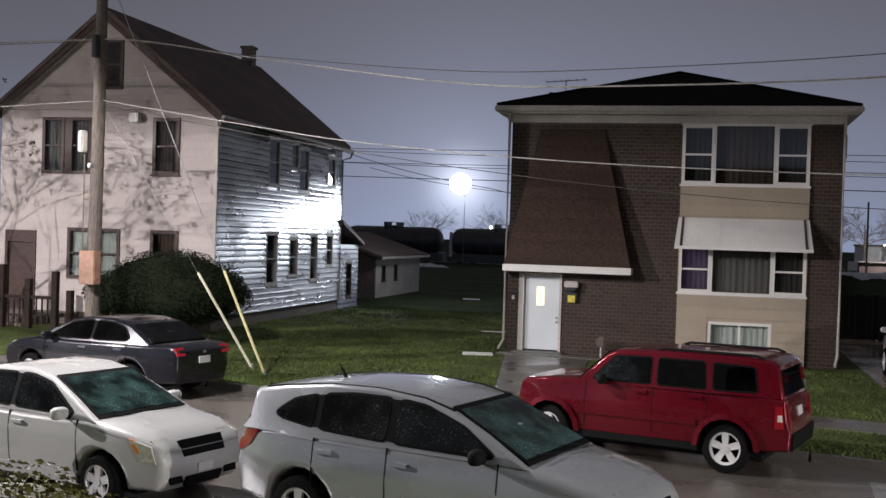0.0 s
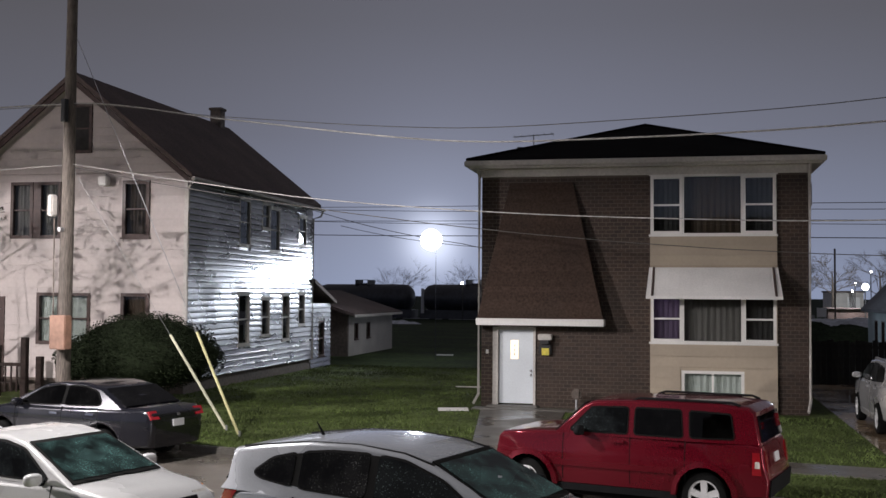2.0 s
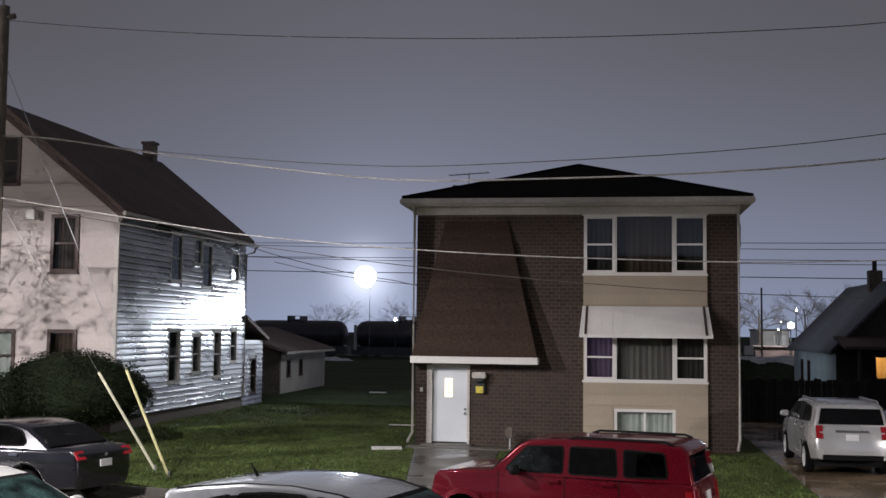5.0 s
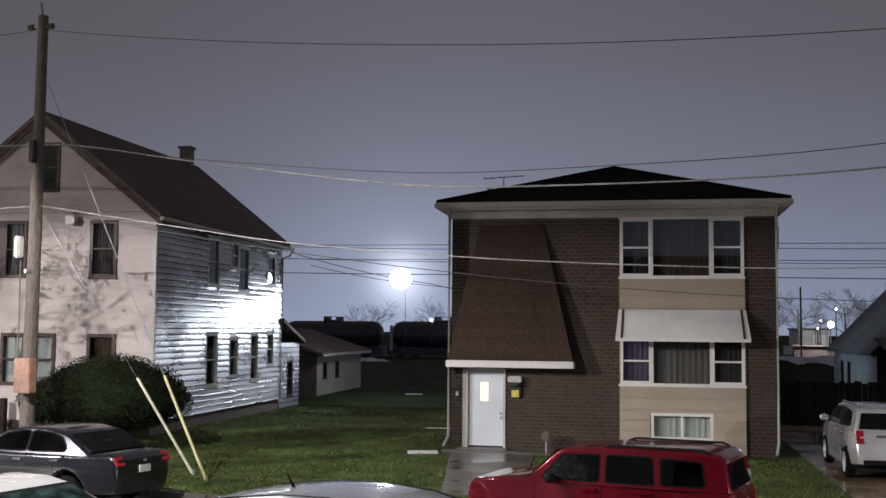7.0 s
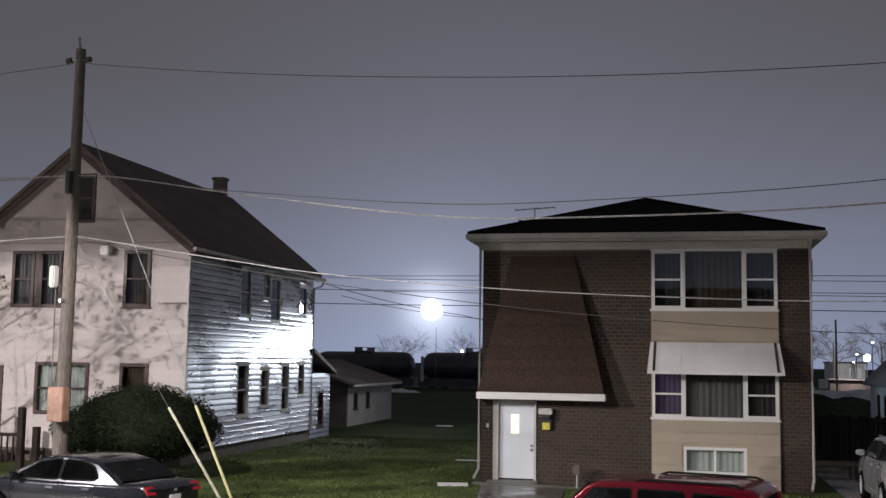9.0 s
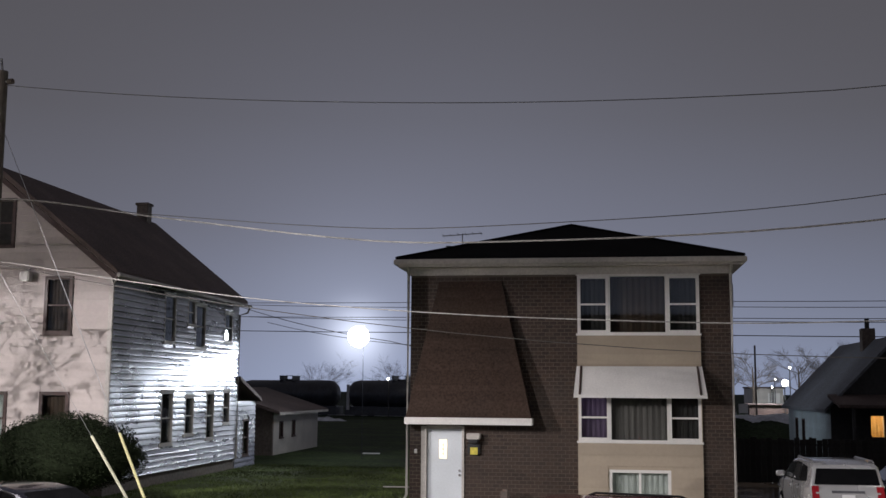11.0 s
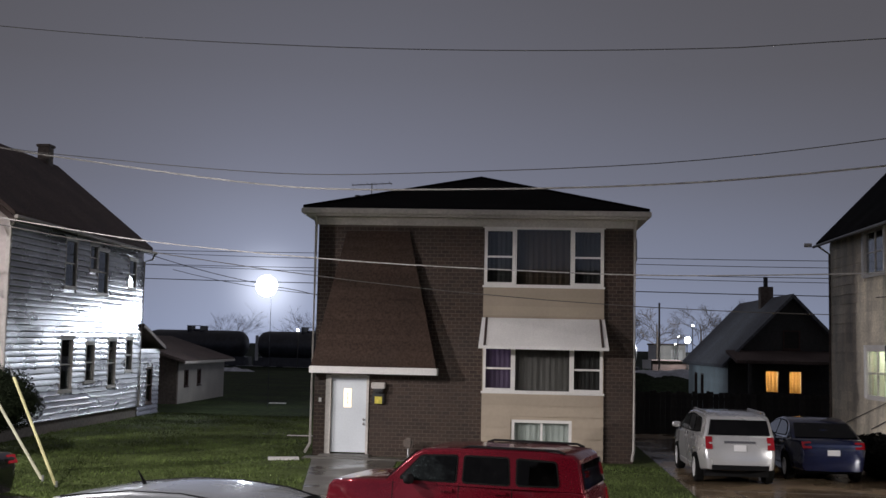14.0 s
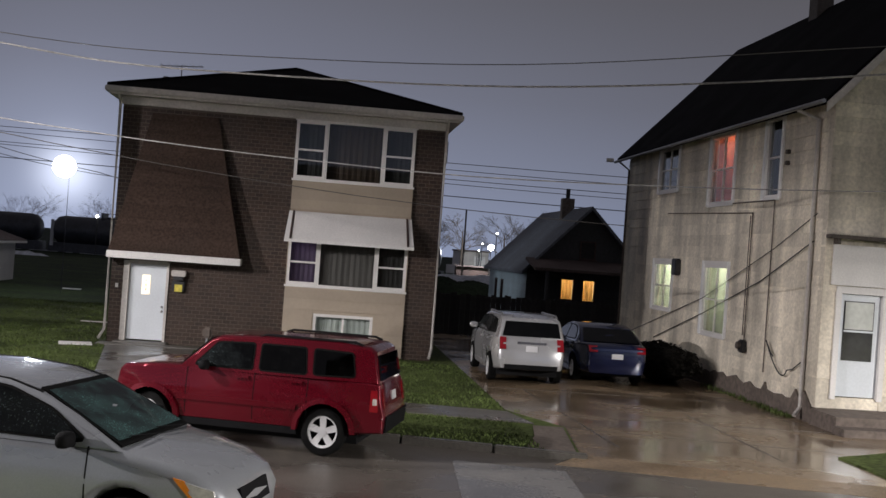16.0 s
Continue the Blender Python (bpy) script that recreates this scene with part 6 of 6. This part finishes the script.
    if spec.get("mould"):
        x0, x1, z0, z1 = spec["mould"]
        for side in (-1, 1):
            on_side([(x0, z0), (x1, z0), (x1, z1), (x0, z1)], side, spec["paint"], "side_moulding", proud=0.022, hw=hw_body, parent=body)
    for s in (-1, 1):
        for p0, p1, y0, y1, mat, nm in spec["lights"]:
            pa = sorted((s * y0, s * y1))
            across(p0, p1, 1, mat, nm, "red tail light lens" if mat is M_TAIL else "", 0.010, hw_body, body, pa)
    for p0, p1, half, mat, nm in spec["panels"]:
        across(p0, p1, half, mat, nm, "", 0.016, hw_body, body)
    if spec.get("rails"):
        x0, x1, z = spec["rails"]
        for s in (-1, 1):
            y = s * (hw_cab(0, z) - 0.06)
            part("roof_rail", tube(bmesh.new(), [(x0, y, z - 0.02), (x0 - 0.12, y, z + 0.022), (x1 + 0.12, y, z + 0.022), (x1, y, z - 0.02)], 0.02, 6), spec.get("rail_mat", M_PLASTIC), roof)
    for s in (-1, 1):
        (wx, wz), (tx, tz) = spec["windscreen"]
        part("wiper", tube(bmesh.new(), [(wx + 0.03, s * 0.3 + 0.26, wz + 0.02), (wx + (tx - wx) * 0.07 + 0.02, s * 0.3 - 0.22, wz + (tz - wz) * 0.07 + 0.025)], 0.006, 5), M_PLASTIC, roof)
    if spec.get("ditch"):
        for s in (-1, 1):
            pts = [(x, s * (hw_cab(x, z) * 0.93), z + 0.004) for x, z in spec["ditch"]]
            part("roof_ditch", tube(bmesh.new(), pts, 0.012, 5), M_PLASTIC, roof)
    if spec.get("antenna"):
        ax, az = spec["antenna"]
        part("antenna", tube(bmesh.new(), [(ax, 0, az - 0.02), (ax - 0.10, 0, az + 0.13)], [0.02, 0.006], 6), M_PLASTIC, roof)
    return c, body, hw_body


jeep = dict(name="red_suv", L=4.41, W=1.76, r=0.355, axles=(1.50, -1.305), belt=1.11, paint=P_RED, soft=0.045, taper=0.10, tumble=0.13, sill=0.28, cladding=True, flare=True, steer=-14,
    top=[(2.06, 0.34), (2.11, 0.50), (2.11, 0.78), (2.07, 1.00), (1.98, 1.08), (1.55, 1.12), (1.05, 1.14), (-1.95, 1.125), (-2.14, 1.10), (-2.18, 0.84), (-2.24, 0.64), (-2.21, 0.38)],
    cabin=[(1.12, 1.08), (0.62, 1.54), (0.46, 1.61), (-0.3, 1.65), (-1.5, 1.655), (-1.92, 1.62), (-2.02, 1.55), (-2.12, 1.08)],
    glass=[[(0.80, 1.17), (0.47, 1.50), (-0.10, 1.525), (-0.10, 1.17)], [(-0.24, 1.17), (-0.24, 1.525), (-0.92, 1.525), (-0.96, 1.17)], [(-1.10, 1.175), (-1.08, 1.52), (-1.66, 1.50), (-1.72, 1.185)]],
    pane=[M_CARGLASS, M_TINT, M_TINT], seams=(0.92, -0.17, -1.02), handles=((0.02, 1.04), (-0.84, 1.04)), mirror=(0.60, 1.15), mirror_mat=M_PLASTIC, corner=0.03,
    windscreen=((1.09, 1.13), (0.62, 1.56)), rear_glass=((-2.112, 1.14), (-2.04, 1.50)), clad_h=0.10,
    side_lights=[([(-2.00, 0.70), (-2.13, 0.70), (-2.10, 1.01), (-2.00, 1.01)], M_TAIL, "tail_light"), ([(-2.04, 0.80), (-2.11, 0.80), (-2.10, 0.89), (-2.04, 0.89)], M_LENS, "reversing_lens")],
    lights=[((-2.15, 1.04), (-2.20, 0.74), 0.82, 0.95, M_TAIL, "tail_light"), ((2.095, 0.95), (2.115, 0.78), 0.62, 0.86, M_LENS, "headlight")],
    panels=[((2.115, 0.58), (2.085, 0.38), 0.9, M_PLASTIC, "front_bumper"), ((2.10, 0.96), (2.115, 0.74), 0.5, M_PLASTIC, "grille"), ((-2.245, 0.64), (-2.225, 0.40), 0.94, M_PLASTIC, "rear_bumper"), ((-2.165, 0.95), (-2.185, 0.82), 0.18, M_PLATE, "number_plate")],
    rails=(-0.15, -1.80, 1.645), mould=(-0.86, 1.06, 0.64, 0.72), band=False)
rogue = dict(name="silver_crossover", seal=0.022, L=4.65, W=1.80, r=0.345, axles=(1.36, -1.33), belt=1.10, paint=P_SILVER, soft=0.10, taper=0.22, tumble=0.20, sill=0.25,
    top=[(2.20, 0.30), (2.30, 0.48), (2.31, 0.66), (2.20, 0.82), (1.95, 0.95), (1.55, 1.04), (1.12, 1.12), (0.0, 1.13), (-1.6, 1.18), (-2.10, 1.14), (-2.26, 1.0), (-2.32, 0.72), (-2.28, 0.36)],
    cabin=[(1.30, 1.07), (0.80, 1.34), (0.42, 1.51), (0.05, 1.605), (-0.50, 1.655), (-1.1, 1.645), (-1.65, 1.58), (-2.05, 1.52), (-2.10, 1.47), (-1.98, 1.36), (-2.20, 1.08)],
    glass=[[(0.93, 1.145), (0.55, 1.38), (0.10, 1.53), (-0.20, 1.56), (-0.20, 1.16)], [(-0.30, 1.165), (-0.30, 1.565), (-0.75, 1.565), (-1.12, 1.53), (-1.12, 1.20)], [(-1.20, 1.21), (-1.20, 1.52), (-1.50, 1.45), (-1.72, 1.30), (-1.62, 1.26)]],
    pane=[M_CARGLASS, M_PRIVACY, M_PRIVACY], seams=(0.98, -0.26, -1.16), handles=((-0.10, 0.96), (-1.02, 0.98)), mirror=(0.80, 1.13), mirror_mat=M_PLASTIC,
    windscreen=((1.26, 1.11), (0.36, 1.545)), rear_glass=((-2.14, 1.18), (-2.0, 1.42)),
    lights=[((-2.10, 1.14), (-2.28, 0.90), 0.72, 0.96, M_TAIL, "tail_light")],
    side_lights=[([(1.86, 0.88), (2.16, 0.80), (2.20, 0.66), (2.02, 0.70)], M_LENS, "headlight"), ([(1.80, 0.90), (1.90, 0.88), (2.02, 0.72), (1.95, 0.74)], M_AMBER, "turn_signal"), ([(-1.90, 1.13), (-2.10, 1.10), (-2.24, 0.90), (-2.22, 0.84), (-2.06, 0.92)], M_TAIL, "tail_light")],
    panels=[((2.26, 0.76), (2.32, 0.58), 0.52, M_PLASTIC, "grille"), ((2.31, 0.50), (2.24, 0.34), 0.62, M_PLASTIC, "lower_intake"), ((-2.30, 0.80), (-2.31, 0.68), 0.2, M_PLATE, "number_plate")],
    antenna=(-1.35, 1.63), rails=None, ditch=[(0.40, 1.51), (0.05, 1.595), (-0.50, 1.64), (-1.1, 1.63), (-1.65, 1.57), (-1.95, 1.53)])
aveo = dict(name="white_sedan", seal=0.025, L=4.30, W=1.71, r=0.30, axles=(1.25, -1.23), belt=0.98, paint=P_WHITE, soft=0.08, taper=0.20, tumble=0.19, sill=0.22,
    top=[(2.02, 0.25), (2.12, 0.42), (2.13, 0.60), (2.04, 0.76), (1.72, 0.90), (1.08, 1.0), (0.0, 1.0), (-1.45, 1.02), (-1.95, 1.02), (-2.10, 0.90), (-2.14, 0.6), (-2.08, 0.32)],
    cabin=[(1.20, 0.96), (0.70, 1.22), (0.28, 1.41), (-0.10, 1.485), (-0.65, 1.485), (-1.10, 1.41), (-1.45, 1.24), (-1.75, 0.98)],
    glass=[[(0.80, 1.03), (0.30, 1.34), (-0.02, 1.405), (-0.22, 1.41), (-0.22, 1.04)], [(-0.30, 1.04), (-0.30, 1.41), (-0.65, 1.40), (-1.0, 1.32), (-1.20, 1.08)]],
    pane=[M_CARGLASS, M_CARGLASS], seams=(0.90, -0.26, -1.12), handles=((-0.10, 0.86), (-0.98, 0.88)), mirror=(0.72, 1.02),
    windscreen=((1.14, 1.0), (0.28, 1.42)), rear_glass=((-1.70, 1.03), (-1.16, 1.395)),
    lights=[((1.90, 0.82), (2.08, 0.68), 0.56, 0.88, M_LENS, "headlight"), ((-2.06, 0.96), (-2.12, 0.76), 0.66, 0.98, M_TAIL, "tail_light"), ((2.10, 0.42), (2.13, 0.33), 0.55, 0.85, M_PLASTIC, "fog_recess")],
    side_lights=[([(1.70, 0.85), (1.98, 0.77), (2.04, 0.58), (1.86, 0.60)], M_LENS, "headlight"), ([(1.69, 0.85), (1.76, 0.84), (1.86, 0.68), (1.80, 0.70)], M_AMBER, "turn_signal")],
    panels=[((2.03, 0.80), (2.12, 0.62), 0.50, M_PLASTIC, "grille"), ((2.06, 0.722), (2.09, 0.690), 0.52, M_CHROME, "grille_bar"), ((2.13, 0.38), (2.08, 0.27), 0.45, M_PLASTIC, "lower_intake"), ((2.135, 0.52), (2.13, 0.42), 0.19, M_PLATE, "number_plate")],
    rails=None)
passat = dict(name="dark_sedan", seal=0.025, L=4.78, W=1.82, r=0.32, axles=(1.42, -1.29), belt=1.0, paint=P_DARK, soft=0.08, taper=0.20, tumble=0.20, sill=0.22,
    top=[(2.28, 0.27), (2.38, 0.45), (2.37, 0.62), (2.25, 0.76), (1.85, 0.90), (1.25, 0.99), (0, 1.0), (-1.6, 1.04), (-2.22, 1.04), (-2.36, 0.94), (-2.38, 0.62), (-2.32, 0.32)],
    cabin=[(1.34, 0.96), (0.80, 1.22), (0.35, 1.40), (-0.10, 1.47), (-0.70, 1.465), (-1.15, 1.38), (-1.48, 1.22), (-1.80, 1.0)],
    glass=[[(0.92, 1.03), (0.36, 1.32), (-0.05, 1.39), (-0.22, 1.395), (-0.22, 1.05)], [(-0.30, 1.05), (-0.30, 1.395), (-0.75, 1.385), (-1.05, 1.31), (-1.22, 1.12), (-1.16, 1.08)]],
    pane=[M_TINT, M_TINT], seams=(1.0, -0.26, -1.2), handles=((-0.08, 0.88), (-1.02, 0.90)), mirror=(0.82, 1.03), handle_mat=M_CHROME,
    windscreen=((1.28, 1.0), (0.36, 1.41)), rear_glass=((-1.74, 1.05), (-1.20, 1.36)),
    lights=[((-2.29, 1.0), (-2.38, 0.85), 0.70, 1.0, M_TAIL, "tail_light"), ((2.08, 0.83), (2.28, 0.70), 0.60, 0.90, M_LENS, "headlight")],
    panels=[((-2.385, 0.82), (-2.39, 0.69), 0.20, M_PLATE, "number_plate"), ((-2.37, 0.93), (-2.375, 0.88), 0.06, M_CHROME, "badge"), ((2.38, 0.62), (2.37, 0.5), 0.5, M_PLASTIC, "grille")],
    rails=None)
equinox = dict(name="silver_suv", seal=0.03, L=4.77, W=1.84, r=0.36, axles=(1.43, -1.43), belt=1.10, paint=P_PALE, soft=0.08, taper=0.15, tumble=0.16, sill=0.27,
    top=[(2.28, 0.32), (2.37, 0.50), (2.37, 0.75), (2.25, 0.95), (1.9, 1.03), (1.15, 1.12), (0, 1.13), (-1.7, 1.16), (-2.20, 1.14), (-2.32, 1.0), (-2.35, 0.80), (-2.39, 0.64), (-2.36, 0.40)],
    cabin=[(1.22, 1.08), (0.55, 1.48), (0.20, 1.61), (-0.4, 1.67), (-1.5, 1.655), (-2.05, 1.60), (-2.12, 1.53), (-2.22, 1.08)],
    glass=[[(0.88, 1.16), (0.40, 1.47), (-0.25, 1.545), (-0.25, 1.17)], [(-0.34, 1.175), (-0.34, 1.55), (-1.0, 1.55), (-1.08, 1.19)], [(-1.18, 1.20), (-1.14, 1.54), (-1.65, 1.50), (-1.82, 1.24)]],
    pane=[M_CARGLASS, M_PRIVACY, M_PRIVACY], seams=(1.0, -0.30, -1.14), handles=((-0.12, 1.0), (-1.02, 1.02)), mirror=(0.80, 1.17),
    windscreen=((1.18, 1.12), (0.50, 1.51)), rear_glass=((-2.215, 1.17), (-2.135, 1.52)),
    lights=[((-2.24, 1.14), (-2.36, 0.86), 0.80, 1.0, M_TAIL, "tail_light"), ((1.95, 1.0), (2.35, 0.82), 0.60, 0.95, M_LENS, "headlight")],
    panels=[((-2.30, 1.04), (-2.335, 0.99), 0.46, M_CHROME, "chrome_strip"), ((-2.34, 0.96), (-2.355, 0.82), 0.18, M_PLATE, "number_plate"), ((-2.395, 0.50), (-2.36, 0.40), 0.85, M_PLASTIC, "rear_bumper"), ((2.38, 0.85), (2.38, 0.62), 0.5, M_PLASTIC, "grille")],
    rails=(0.1, -1.85, 1.655), rail_mat=M_METAL)
corolla = dict(passat, name="blue_sedan", paint=P_BLUE, panels=passat["panels"][:1] + passat["panels"][2:])

car("dark red boxy compact SUV parked at the kerb", "car", st_pose(-0.50, -0.66, 0.0, 180) @ Matrix.Diagonal((0.965, 1.0, 1.015, 1.0)), jeep)
car("wet silver-grey crossover parked at the near kerb", "car", st_pose(-0.72, -6.95, 0.0) @ Matrix.Diagonal((1.0, 1.0, 1.02, 1.0)), rogue)
car("white compact sedan parked behind the crossover", "car", st_pose(-6.02, -7.18, 0.0), aveo)
car("dark slate sedan parked under the utility pole", "car", st_pose(-11.78, -1.0, 0.0, 180), passat)
car("pale silver SUV parked on the driveway", "car", pose(5.27, 27.2, 0.07, 0, 0, 90), equinox)
car("deep blue sedan parked on the driveway", "car", pose(7.65, 28.2, 0.07, 0, 0, 90), corolla)


# ---- brick courses of the two-flat's front ----
BRICK_L, BRICK_H, JOINT = 0.194, 0.088, 0.0145
b_holes = [(0.33, 1.50, 0.0, 2.33), (bay0 + 0.005, bay1 - 0.005, 0.0, 6.6)]


def brick_mesh(length):
    bm = bbox(-length / 2, length / 2, -0.007, 0.0, -BRICK_H / 2, BRICK_H / 2)
    me = bpy.data.meshes.new("brick")
    bm.to_mesh(me)
    bm.free()
    me.materials.append(M_BRICK)
    return me


BRICK = brick_mesh(BRICK_L)
single, rest = [], []
z, row = 0.10, 0
while z < 6.44:
    cuts = list(b_holes)
    if skirt_bot < z < skirt_top - 0.2:
        f = (skirt_top - z) / (skirt_top - skirt_bot)
        cuts.append((max(0.0, 0.80 - 0.82 * f) + 0.2, 2.53 + 0.86 * f - 0.2, z - 0.1, z + 0.1))
    for xa, xb in free_runs(0.004, BW - 0.004, z - 0.03, z + 0.03, cuts):
        pitch = BRICK_L + JOINT
        x = math.floor(xa / pitch) * pitch - (pitch / 2 if row % 2 else 0.0)
        while x < xb:
            p, q = max(x, xa), min(x + BRICK_L, xb)
            if q - p > 0.02:
                whole = q - p > BRICK_L - 0.001
                (single if whole and z < 2.3 and 1.5 < x < 4.6 and len(single) < 298 else rest).append(((p + q) / 2, z, (q - p) / 2))
            x += pitch
    z, row = z + BRICK_H + JOINT, row + 1
for x, z, h in single:
    ob = new("brick", BRICK)
    ob.parent = wall
    ob.matrix_local = pose(x, random.uniform(-0.0015, 0.0015), z)
vs, fs = [], []
for x, z, h in rest:
    i, d = len(vs), random.uniform(-0.0015, 0.0015)
    vs += [(x + sx * h, y + d, z + sz * BRICK_H / 2) for sz in (-1, 1) for y in (-0.007, 0.0) for sx in (-1, 1)]
    fs += [(i, i + 1, i + 5, i + 4), (i + 4, i + 5, i + 7, i + 6), (i, i + 2, i + 3, i + 1), (i, i + 4, i + 6, i + 2), (i + 1, i + 3, i + 7, i + 5)]
me = bpy.data.meshes.new("brickwork")
me.from_pydata(vs, [], fs)
me.materials.append(M_BRICK)
bw = tagged(new("brickwork", me), kind="stuff")
bw.parent = wall
